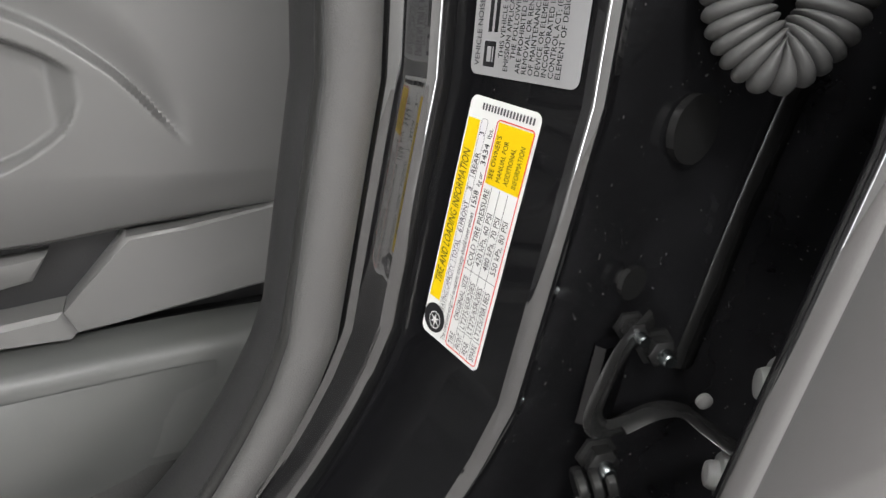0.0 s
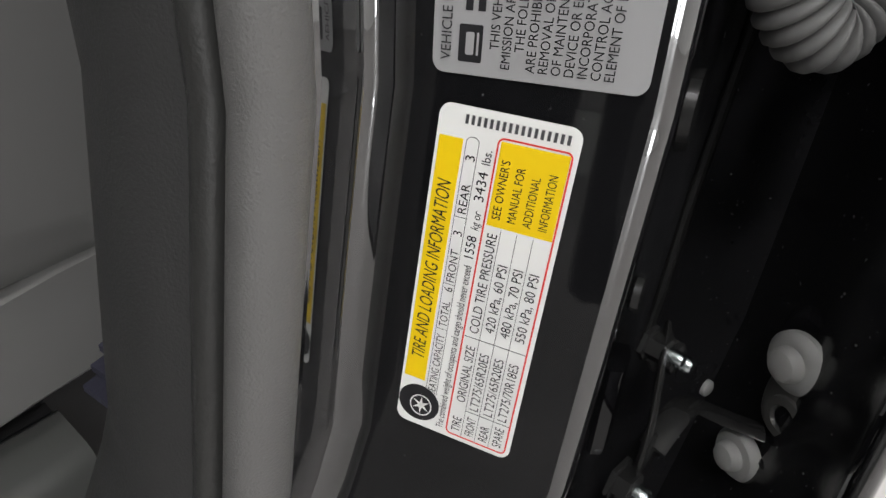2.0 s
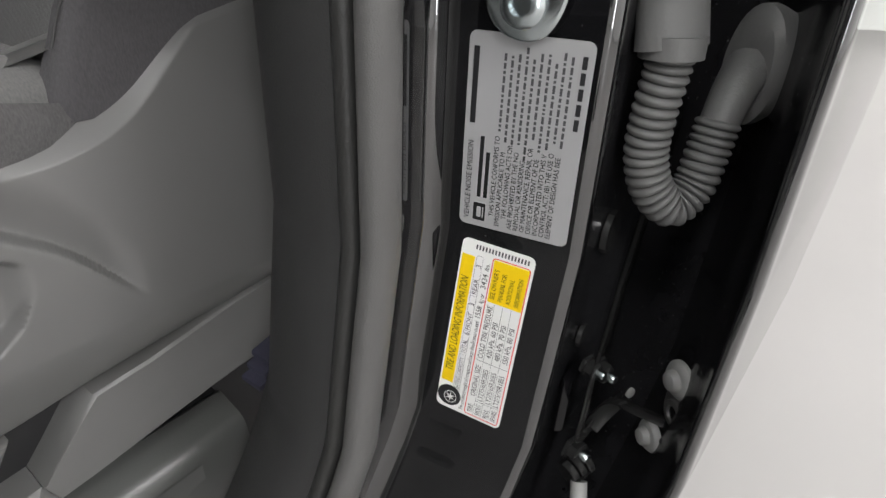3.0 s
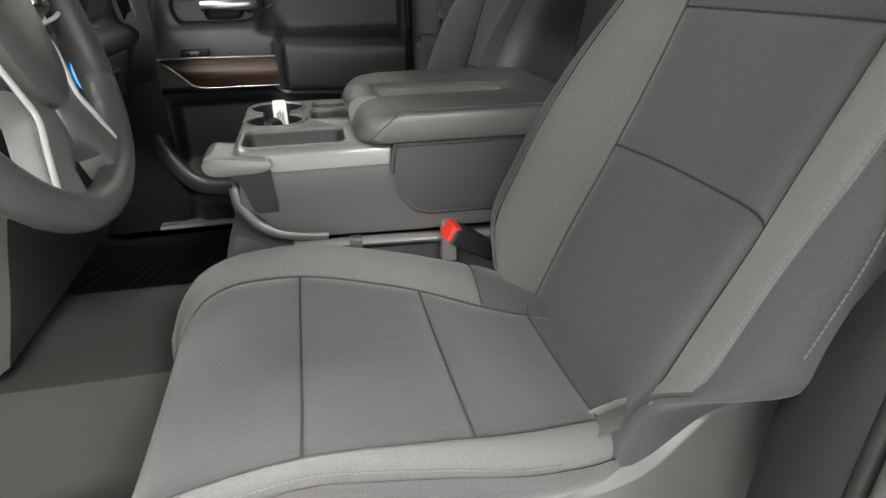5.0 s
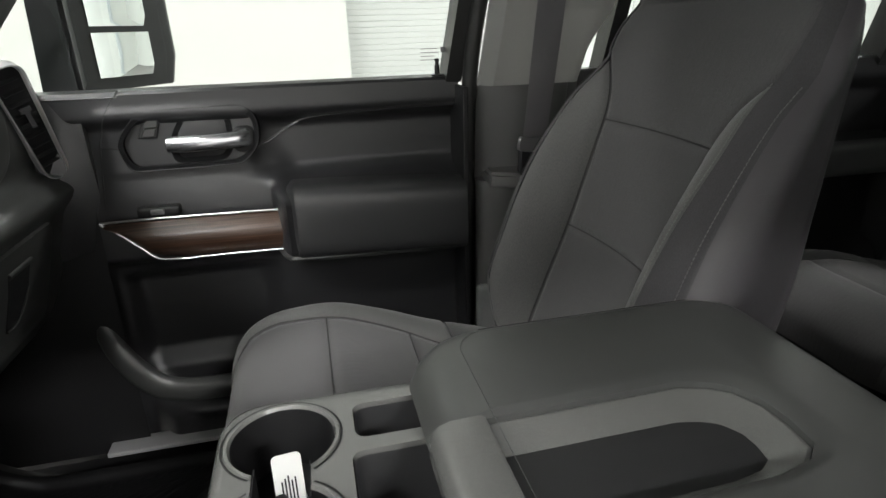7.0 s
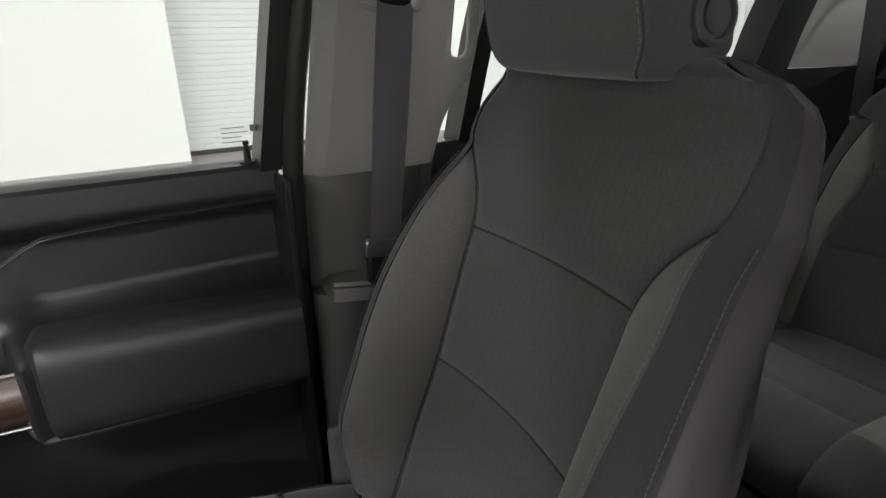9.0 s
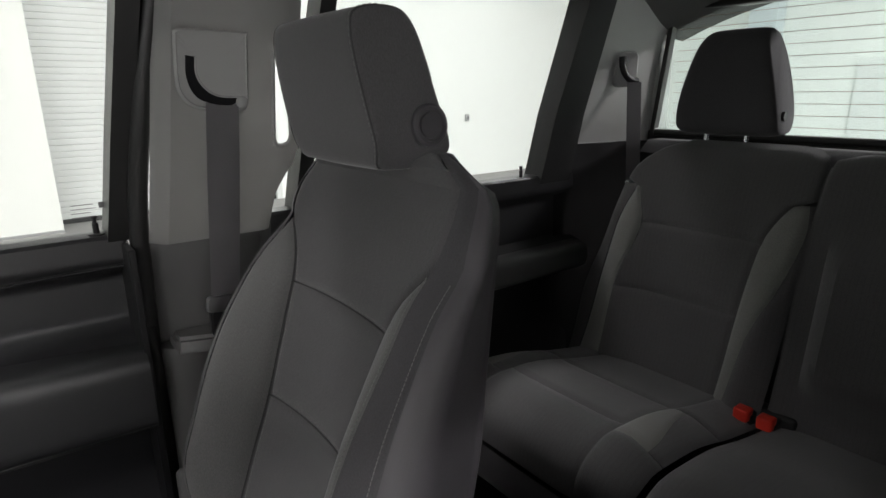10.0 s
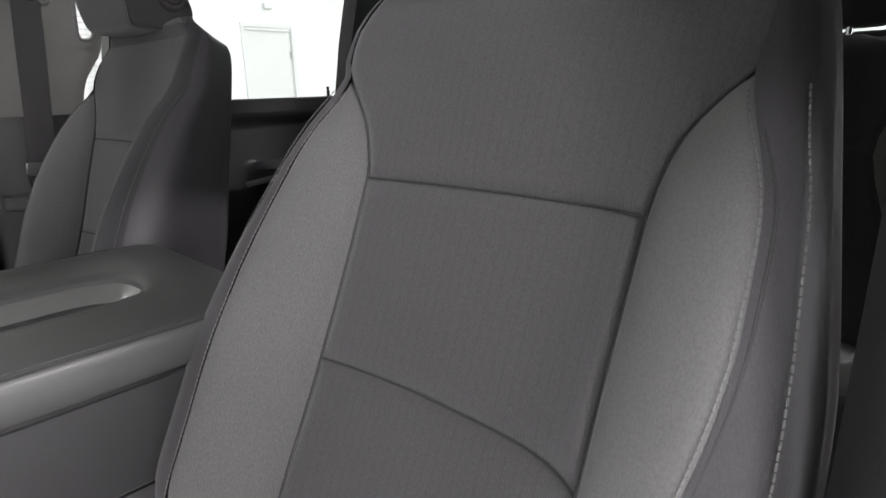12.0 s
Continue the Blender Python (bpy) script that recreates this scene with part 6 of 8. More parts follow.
    # buckle for the driver
    b = thing("seat_buckle", "black seat belt buckle with a red release button", "buckle", at=(-0.226, -0.18, 1.12))
    mm = frame_of((-0.243, -0.180, 1.150), (0.55, 0.10, -0.32), (0, 1, 0))
    body = plate(rounded_rect(0.075, 0.034, 0.007), -0.012, 0.012, mm, bevel=0.003)
    body.transform(Matrix.Translation((0.24, 0.18, -1.12)))
    part("body", body, PLASTIC_BLACK, b)
    rb = plate(rounded_rect(0.014, 0.030, 0.004), -0.0105, 0.0135, mm @ pose(-0.034, 0, 0), bevel=0.002)
    rb.transform(Matrix.Translation((0.24, 0.18, -1.12)))
    part("release_button", rb, RED, b)
    st = boxes((-0.034, -0.012, 0.0, 0.016, 0.0, 0.062, 0.002))
    st.transform(Matrix.Translation((-0.008, 0.006, -0.005)))
    part("stalk_strap", st, BELT, b)
    st = boxes((0.045, 0.10, -0.01, 0.03, -0.02, 0.045, 0.008))
    part("second_buckle", st, PLASTIC_BLACK, b)
    st = loft([[(0.02, -0.055, -0.025), (0.10, -0.06, -0.03), (0.11, -0.02, 0.0), (0.06, -0.01, 0.0)], [(0.02, -0.055, -0.018), (0.10, -0.06, -0.02), (0.11, -0.02, 0.012), (0.06, -0.01, 0.01)]])
    part("bracket", st, PLASTIC_GREY, b)
    # key with paper tag in the cup holder
    k = thing("key_tag", "car keys with a white paper tag standing in a cup holder", "keys", at=(-0.487, 0.050, 1.236))
    m = frame_of((0.010, 0.012, 0.046), (1, 0.1, 0.0), (0, 0.25, 1))
    tag = part("paper_tag", plate(rounded_rect(0.021, 0.058, 0.004), -0.0006, 0.0006, m), WHITE_PAPER, k)
    bars = bmesh.new()
    for i in range(5):
        plate(rounded_rect(0.0012, 0.022 + 0.004 * (i % 3), 0.0004), 0.0008, 0.0011, m @ pose(-0.005 + i * 0.0024, -0.002, 0), bars)
    part("tag_print", bars, INK, tag)
    fob = plate(rounded_rect(0.032, 0.055, 0.012), -0.006, 0.006, frame_of((-0.004, 0.004, 0.022), (0.8, 0.6, 0.1), (0.1, -0.3, 1)), bevel=0.003)
    part("key_fob", fob, PLASTIC_BLACK, k)
    ringm = frame_of((0.01, 0.01, 0.036), (1, 0.2, 0), (0, 0.4, 1))
    part("key_ring", tube([ringm @ Vector((0.012 * math.cos(a), 0.012 * math.sin(a), 0)) for a in [q * 2 * math.pi / 24 for q in range(25)]], 0.0009, 6), CHROME, k)


console()


# ---- dashboard, centre stack, steering wheel ----
def dashboard():
    t = tagged(thing("dashboard", "dark moulded dashboard with twin glove boxes", "dashboard"), kind="structure")
    prof = [(-1.28, 1.60), (-1.08, 1.618), (-0.96, 1.612), (-0.900, 1.598), (-0.868, 1.578), (-0.853, 1.552), (-0.851, 1.50), (-0.856, 1.44), (-0.864, 1.408), (-0.858, 1.392), (-0.836, 1.380), (-0.824, 1.364), (-0.830, 1.346), (-0.845, 1.325), (-0.862, 1.27), (-0.888, 1.19), (-0.93, 1.125), (-1.0, 1.09), (-1.28, 1.09)]
    prof = [(p.x, p.z) for p in smooth_path([(x, 0, z) for x, z in prof], 90)]
    ys = [-0.76, -0.70, -0.6, -0.4, -0.2, 0.0, 0.2, 0.4, 0.55, 0.64, 0.70, 0.735, 0.752]

    def row(y):
        e = step(0.60, 0.76, abs(y))
        return [(x + 0.004 * e * (1 if x > -0.95 else 0), y, z - 0.045 * e * step(1.5, 1.6, z)) for x, z in prof]

    part("dash_body", loft([row(y) for y in ys], closed=False), DASH, t)
    # upper glove box lid and lower glove box lid
    def lid(y0, y1, z0, z1, xf, r, name):
        def shape(k, dx):
            cy, cz = (y0 + y1) / 2, (z0 + z1) / 2
            return [(xf(cz + pz * k) + dx, cy + py * k, cz + pz * k) for py, pz in rounded_rect(y1 - y0, z1 - z0, r, 8)]
        part(name, loft([shape(1, -0.012), shape(1, 0.003), shape(0.985, 0.007), shape(0.95, 0.0085)] + [shape(k, 0.0085) for k in (0.8, 0.65, 0.5, 0.35, 0.2, 0.04)]), DASH, t)
    up = lambda z: interp([(1.40, -0.864), (1.44, -0.856), (1.50, -0.851), (1.552, -0.853)], z)
    low = lambda z: interp([(1.19, -0.888), (1.27, -0.862), (1.325, -0.845), (1.346, -0.830)], z)
    lid(0.265, 0.648, 1.407, 1.537, up, 0.058, "upper_glove_lid")
    lid(0.265, 0.690, 1.175, 1.332, low, 0.03, "glove_lid")
    for yc, zc, f in ((0.475, 1.462, up), (0.565, 1.268, low)):
        o = [(0.034, 0.028), (0.034, -0.008), (0.006, -0.052), (-0.034, -0.052), (-0.034, 0.028)]
        ring = lambda k, dx: [(f(zc + pz * k) + dx, yc + py * k, zc + pz * k) for py, pz in o]
        part("latch_recess", loft([ring(1, 0.0088), ring(0.93, 0.0098), ring(0.85, 0.0092), ring(0.8, 0.0090), ring(0.4, 0.0090)]), PLASTIC_BLACK, t)
        part("latch_lip", tube([(f(zc + 0.03) + 0.009, yc - 0.034, zc + 0.03), (f(zc + 0.03) + 0.010, yc + 0.034, zc + 0.03)], 0.004, 8), DASH, t)
        part("latch_edge", tube(smooth_path([(f(zc - 0.008) + 0.008, yc + 0.034, zc + 0.028), (f(zc - 0.008) + 0.008, yc + 0.034, zc - 0.008), (f(zc - 0.05) + 0.009, yc + 0.004, zc - 0.052), (f(zc - 0.05) + 0.009, yc - 0.03, zc - 0.052)], 12), 0.0016, 6), DASH, t)
    # end vent, a tall slanted oval with a bright frame
    v = thing("air_vent", "slim dashboard air vent in a bright chrome frame", "air vent")
    m = frame_of((-0.835, 0.697, 1.474), (0.0, 0.46, -0.88), (0.70, 0.66, 0.30))
    if (m.to_3x3() @ Vector((0, 0, 1))).x < 0:
        m = m @ pose(0, 0, 0, 180)
    o = rounded_rect(0.198, 0.050, 0.022, 8)
    o = [(x, y * (1.0 - 0.22 * step(-0.02, 0.1, x))) for x, y in o]
    sc = lambda k, q: [(x * k, y * q) for x, y in o]
    part("vent_frame", loft([[m @ Vector((*p, z)) for p in r] for r, z in ((o, -0.01), (o, 0.004), (sc(0.99, 0.955), 0.0075), (sc(0.970, 0.87), 0.0075), (sc(0.960, 0.82), 0.003), (sc(0.957, 0.81), -0.004))], caps=False), SILVER_PAINT, v, "bright silver frame")
    part("vent_body", plate(sc(0.963, 0.845), -0.02, -0.003, m), PLASTIC_BLACK, v)
    for k in range(9):
        x = -0.072 + k * 0.018
        part("vane", boxes((-0.001, 0.001, -0.014, 0.014, -0.006, 0.001)), PLASTIC_BLACK, v).matrix_local = m @ Matrix.Translation((x, 0, 0)) @ pose(0, 0, 0, 0, 35, 0)
    part("vent_tab", loft([[m @ Vector((x, y, z)) for x, y in ((-0.034, -0.008), (-0.026, -0.008), (-0.024, -0.003), (0.000, -0.003), (0.002, 0.004), (-0.024, 0.004), (-0.026, 0.008), (-0.034, 0.008))] for z in (0.0, 0.008)]), CHROME, v)
    # footwell side and bulkhead
    part("kick_panel", loft([[(x, y, z) for y, z in ((0.76, 1.34), (0.745, 1.2), (0.74, 0.84))] for x in (-1.3, -0.80)], closed=False), PLASTIC_BLACK, t)
    part("bulkhead", boxes((-1.36, -1.30, -0.78, 0.78, 0.7, 1.6)), PLASTIC_BLACK, t, smooth=0)
    # windscreen pillar and scuttle
    ap = tagged(thing("windscreen_pillar", "dark trim on the windscreen pillar", "pillar trim"), kind="structure")
    for s in (1, -1):
        part("trim", loft([[(x - w, s * y, z), (x + w, s * (y - 0.01), z), (x + w, s * (y + 0.05), z), (x - w, s * (y + 0.05), z)] for x, y, z, w in ((-1.0, 0.765, 1.50, 0.07), (-0.93, 0.74, 1.60, 0.045), (-0.72, 0.69, 1.82, 0.04), (-0.55, 0.63, 2.02, 0.04))]), DASH, ap)
    gl = tagged(thing("window_2", "clear windscreen", "window"), kind="structure")
    pane = part("pane", grid(lambda a, b: (-1.24 + 0.66 * b, -0.72 + 1.44 * a * 1.0, 1.60 + 0.44 * b), 6, 6), GLASS, gl)
    pane.visible_shadow = False


dashboard()


def centre_stack():
    t = thing("centre_stack", "dark control stack with silver knobs and lit buttons", "control panel")
    prof = [(-0.90, 1.50), (-0.845, 1.50), (-0.825, 1.47), (-0.806, 1.40), (-0.796, 1.33), (-0.792, 1.275), (-0.80, 1.262), (-0.775, 1.245), (-0.785, 1.21), (-0.80, 1.15), (-0.83, 1.05), (-0.90, 1.0)]
    part("housing", loft([[(x, y, z) for x, z in prof] for y, d in ((-0.20, 0), (0.238, 0))]), DASH, t)
    face = lambda z: interp([(1.275, -0.7915), (1.33, -0.7955), (1.40, -0.8055), (1.47, -0.8245)], z)
    part("button_panel", loft([[(face(z) + d, y, z) for z in (1.285, 1.33, 1.375)] + [(face(z) - 0.01, y, z) for z in (1.375, 1.285)] for y, d in ((-0.16, 0.002), (0.228, 0.002))]), PLASTIC_BLACK, t)

    def knob(y, z, r, depth, ring, mat):
        m = frame_of((face(z) + 0.002, y, z), (0, 1, 0), (-0.14, 0, 0.99))
        if ring:
            part("light_ring", turned([(r * 1.16, 0), (r * 1.16, 0.004), (r * 1.06, 0.004)], m, 32), BLUE_GLOW, t)
        k = part("knob", turned([(r * 1.05, 0), (r * 1.02, depth * 0.5), (r, depth), (r * 0.9, depth + 0.003), (r * 0.72, depth + 0.003), (r * 0.70, depth + 0.001), (0, depth + 0.001)], m, 36), mat, t)
        part("knob_face", turned([(r * 0.68, depth + 0.0012), (r * 0.66, depth + 0.003), (0, depth + 0.003)], m, 28), PLASTIC_BLACK, k)
    knob(0.196, 1.345, 0.0215, 0.026, True, SATIN)
    knob(0.150, 1.432, 0.0200, 0.020, False, SATIN)
    knob(0.105, 1.305, 0.0150, 0.014, False, SATIN)
    for k, (y, z) in enumerate(((0.178, 1.302), (0.207, 1.302), (0.10, 1.345), (0.06, 1.305), (0.06, 1.345), (0.02, 1.305), (0.02, 1.345), (-0.02, 1.32))):
        b = part("button", boxes((face(z) + 0.001, face(z) + 0.006, y - 0.012, y + 0.012, z - 0.009, z + 0.009, 0.002)), PLASTIC_BLACK, t)
        part("icon", boxes((face(z) + 0.006, face(z) + 0.0066, y - 0.003, y + 0.003, z - 0.003, z + 0.004)), ICON, b, smooth=0)
    part("bright_ledge", tube([(-0.776, -0.19, 1.248), (-0.774, 0.234, 1.248)], 0.0028, 8), CHROME, t)
    part("lower_tray", boxes((-0.815, -0.778, 0.02, 0.225, 1.17, 1.225, 0.008)), PLASTIC_BLACK, t)


centre_stack()


def steering_wheel():
    t = thing("steering_wheel", "black leather steering wheel with silver spoke trim", "steering wheel", at=(-0.666, -0.337, 1.453))
    tilt = 0.28
    m = Matrix(((0, -math.sin(tilt), math.cos(tilt), 0), (1, 0, 0, 0), (0, math.cos(tilt), math.sin(tilt), 0), (0, 0, 0, 1)))
    R = 0.158

    def rim(a0, a1, n, r, mat, name, bump=0.0, caps=True):
        pts = [m @ Vector((R * math.cos(a0 + (a1 - a0) * k / n), R * math.sin(a0 + (a1 - a0) * k / n) * 0.98, 0)) for k in range(n + 1)]
        bm = tube(pts, r, 16, up=m.to_3x3() @ Vector((0, 0, 1)))
        return part(name, bm, mat, t)
    rim(0, 2 * math.pi, 96, 0.0170, WHEEL, "rim")
    rim(-0.42, 0.75, 30, 0.0177, material("dimpled_leather", (0.05, 0.05, 0.05), 0.5, grain=1.0, grain_scale=160), "grip", 0.001)
    part("thread_seam", tube([m @ Vector((R * math.cos(-0.43), R * math.sin(-0.43) * 0.98, 0)) + (m.to_3x3() @ Vector((0.0165 * math.cos(b) * math.cos(-0.43), 0.0165 * math.cos(b) * math.sin(-0.43), 0.0165 * math.sin(b)))) for b in [q * math.pi / 10 for q in range(21)]], 0.0012, 6), WHEEL, t)
    hub = [(0.052, 0.03), (0.046, -0.01), (0.036, -0.05), (0.018, -0.070), (-0.018, -0.070), (-0.036, -0.05), (-0.046, -0.01), (-0.052, 0.03), (-0.045, 0.058), (0.045, 0.058)]
    for _ in range(3):
        hub = [q for p0, p1 in zip(hub, hub[1:] + hub[:1]) for q in ((p0[0] * 0.75 + p1[0] * 0.25, p0[1] * 0.75 + p1[1] * 0.25), (p0[0] * 0.25 + p1[0] * 0.75, p0[1] * 0.25 + p1[1] * 0.75))]
    part("airbag_cover", loft([[m @ Vector((x * k, y * k, z)) for x, y in hub] for k, z in ((1.0, -0.05), (1.0, 0.005), (0.95, 0.015), (0.8, 0.02), (0.3, 0.022))]), DASH, t)
    for s in (1, -1):
        spoke = [(0.040, 0.050), (0.095, 0.051), (0.140, 0.047), (0.152, 0.032), (0.146, 0.016), (0.130, 0.008), (0.083, -0.003), (0.040, -0.006)]
        part("spoke", loft([[m @ Vector((s * x, y, z)) for x, y in spoke] for z in (-0.022, -0.002)]), DASH, t)
        part("button_pad", loft([[m @ Vector((s * x, y, z)) for x, y in ((0.062, 0.045), (0.095, 0.046), (0.135, 0.042), (0.144, 0.030), (0.138, 0.020), (0.127, 0.013), (0.083, 0.003), (0.058, 0.002))] for z in (-0.004, 0.003)]), PLASTIC_BLACK, t)
        for x, y in ((0.104, 0.036), (0.126, 0.033), (0.104, 0.017), (0.124, 0.020)):
            b = part("wheel_button", loft([[m @ Vector((s * x + px, y + py, z)) for px, py in rounded_rect(0.016, 0.012, 0.003, 3)] for z in (0.003, 0.007)]), PLASTIC_BLACK, t)
            part("icon", loft([[m @ Vector((s * x + px, y + py, z)) for px, py in rounded_rect(0.006, 0.003, 0.001, 2)] for z in (0.007, 0.0075)]), ICON, b)
        part("roller", tube([m @ Vector((s * 0.083, 0.014, 0.004)), m @ Vector((s * 0.083, 0.034, 0.004))], 0.004, 10), SATIN, t)
        strip = smooth_path([m @ Vector((s * x, y, z)) for x, y, z in ((0.0565, -0.004, 0.006), (0.0575, -0.012, 0.008), (0.0565, -0.026, 0.010), (0.0505, -0.050, 0.010), (0.0478, -0.060, 0.010), (0.0482, -0.068, 0.010), (0.054, -0.078, 0.010), (0.066, -0.095, 0.009), (0.092, -0.136, 0.007))], 36)
        part("silver_trim", tube(strip, lambda f: 0.0046 - 0.0012 * abs(f - 0.5), 10, flat=0.5, up=m.to_3x3() @ Vector((0, 0, 1))), SILVER_PAINT, t, "satin silver trim")
        part("pod_trim", tube(smooth_path([m @ Vector((s * x, y, 0.0)) for x, y in ((0.056, -0.006), (0.083, -0.0035), (0.128, 0.001), (0.149, 0.007), (0.1525, 0.014), (0.149, 0.028), (0.143, 0.042))], 30), 0.0022, 8), SILVER_PAINT, t, "thin silver edge")
        low = [(0.050, -0.042), (0.0475, -0.056), (0.0475, -0.067), (0.054, -0.078), (0.066, -0.095), (0.093, -0.136), (0.075, -0.146), (0.052, -0.152), (0.041, -0.142), (0.037, -0.122), (0.019, -0.108), (0.006, -0.097), (0.002, -0.085), (0.002, -0.050)]
        mid = (0.042, -0.092)
        rings = [[(x, y, z) for x, y in low] for z in (-0.018, 0.002)] + [[(x + (mid[0] - x) * k, y + (mid[1] - y) * k, z) for x, y in low] for k, z in ((0.06, 0.006), (0.20, 0.009), (0.6, 0.010))]
        part("lower_spoke", loft([[m @ Vector((s * x, y, z)) for x, y, z in r] for r in rings]), PLASTIC, t, "smooth grey lower spoke")
    part("column", tube([m @ Vector((0, 0, -0.04)), m @ Vector((0, 0, -0.26))], 0.05, 16), PLASTIC_BLACK, t)
    for s in (1, -1):
        part("stalk", tube([m @ Vector((0.04 * s, 0.03, -0.06)), m @ Vector((0.15 * s, 0.05, -0.05))], 0.007, 8), PLASTIC_BLACK, t)


steering_wheel()


# ---- driver's door, standing open ----
def open_door():
    t = thing("driver_door", "open driver door with dark inner trim and black skin", "car door", at=(-1.06, -0.84, 0.66))
    turn = pose(0, 0, 0, 0, 0, -112)
    bm = boxes((0.0, 0.90, -0.05, 0.03, 0.0, 0.84, 0.02))
    bm.transform(turn)
    part("skin", bm, BLACK_PAINT, t)
    bm = grid(lambda a, b: (0.02 + 0.86 * a, 0.055 + 0.05 * step(0.50, 0.56, b) * (1 - step(0.7, 0.76, b)) + 0.03 * (1 - step(0.1, 0.3, b)), 0.05 + 0.78 * b), 30, 40)
    bm.transform(turn)
    part("inner_trim", bm, DOOR_SKIN, t)
    bm = loft([[(x, y, 0.84 + 0.46 * f) for x, y in ((0.0 + 0.40 * f, -0.02), (0.05 + 0.40 * f, -0.02), (0.05 + 0.40 * f, 0.02), (0.40 * f, 0.02))] for f in (0, 1)])
    loft([[(x, y, 0.84 + 0.46 * f) for x, y in ((0.86 + 0.03 * f, -0.02), (0.90 + 0.03 * f, -0.02), (0.90 + 0.03 * f, 0.02), (0.86 + 0.03 * f, 0.02))] for f in (0, 1)], bm=bm)
    box(bm, 0.40, 0.93, -0.02, 0.02, 1.27, 1.31)
    bm.transform(turn)
    part("window_frame", bm, RUBBER, t)


open_door()


# ---- driver's door jamb: pillar, labels, striker, rear door hinge ----
SWEEP = [(0.50, -0.33), (0.55, -0.262), (0.60, -0.204), (0.65, -0.152), (0.70, -0.108), (0.75, -0.073), (0.80, -0.046), (0.84, -0.0285), (0.87, -0.0190), (1.006, 0.0), (1.13, 0.0015), (1.2, 0.004), (1.3, 0.010), (1.5, 0.020), (1.7, 0.06), (1.98, 0.12)]
LEAN = [(0.50, 0.07), (0.60, 0.045), (0.70, 0.026), (0.80, 0.012), (0.87, 0.004), (1.006, 0.0), (1.13, 0.0), (1.2, 0.001), (1.3, 0.004), (1.5, 0.016), (1.72, 0.075), (1.98, 0.16)]


def straight(table, t):
    for (t0, p), (t1, q) in zip(table, table[1:]):
        if t <= t1:
            return p + (q - p) * (t - t0) / (t1 - t0)
    return table[-1][1]


def eased(table, z):
    """Straight between the rows, with the kinks below the label eased."""
    w = 0.022 * step(0.85, 0.80, z)
    return sum(straight(table, z + w * k / 3) for k in range(-3, 4)) / 7


def sweep_x(z):
    """How far the pillar's lines stand forward or back of their place at z = 1.0."""
    return eased(SWEEP, z)


def lean_y(z):
    return eased(LEAN, z)


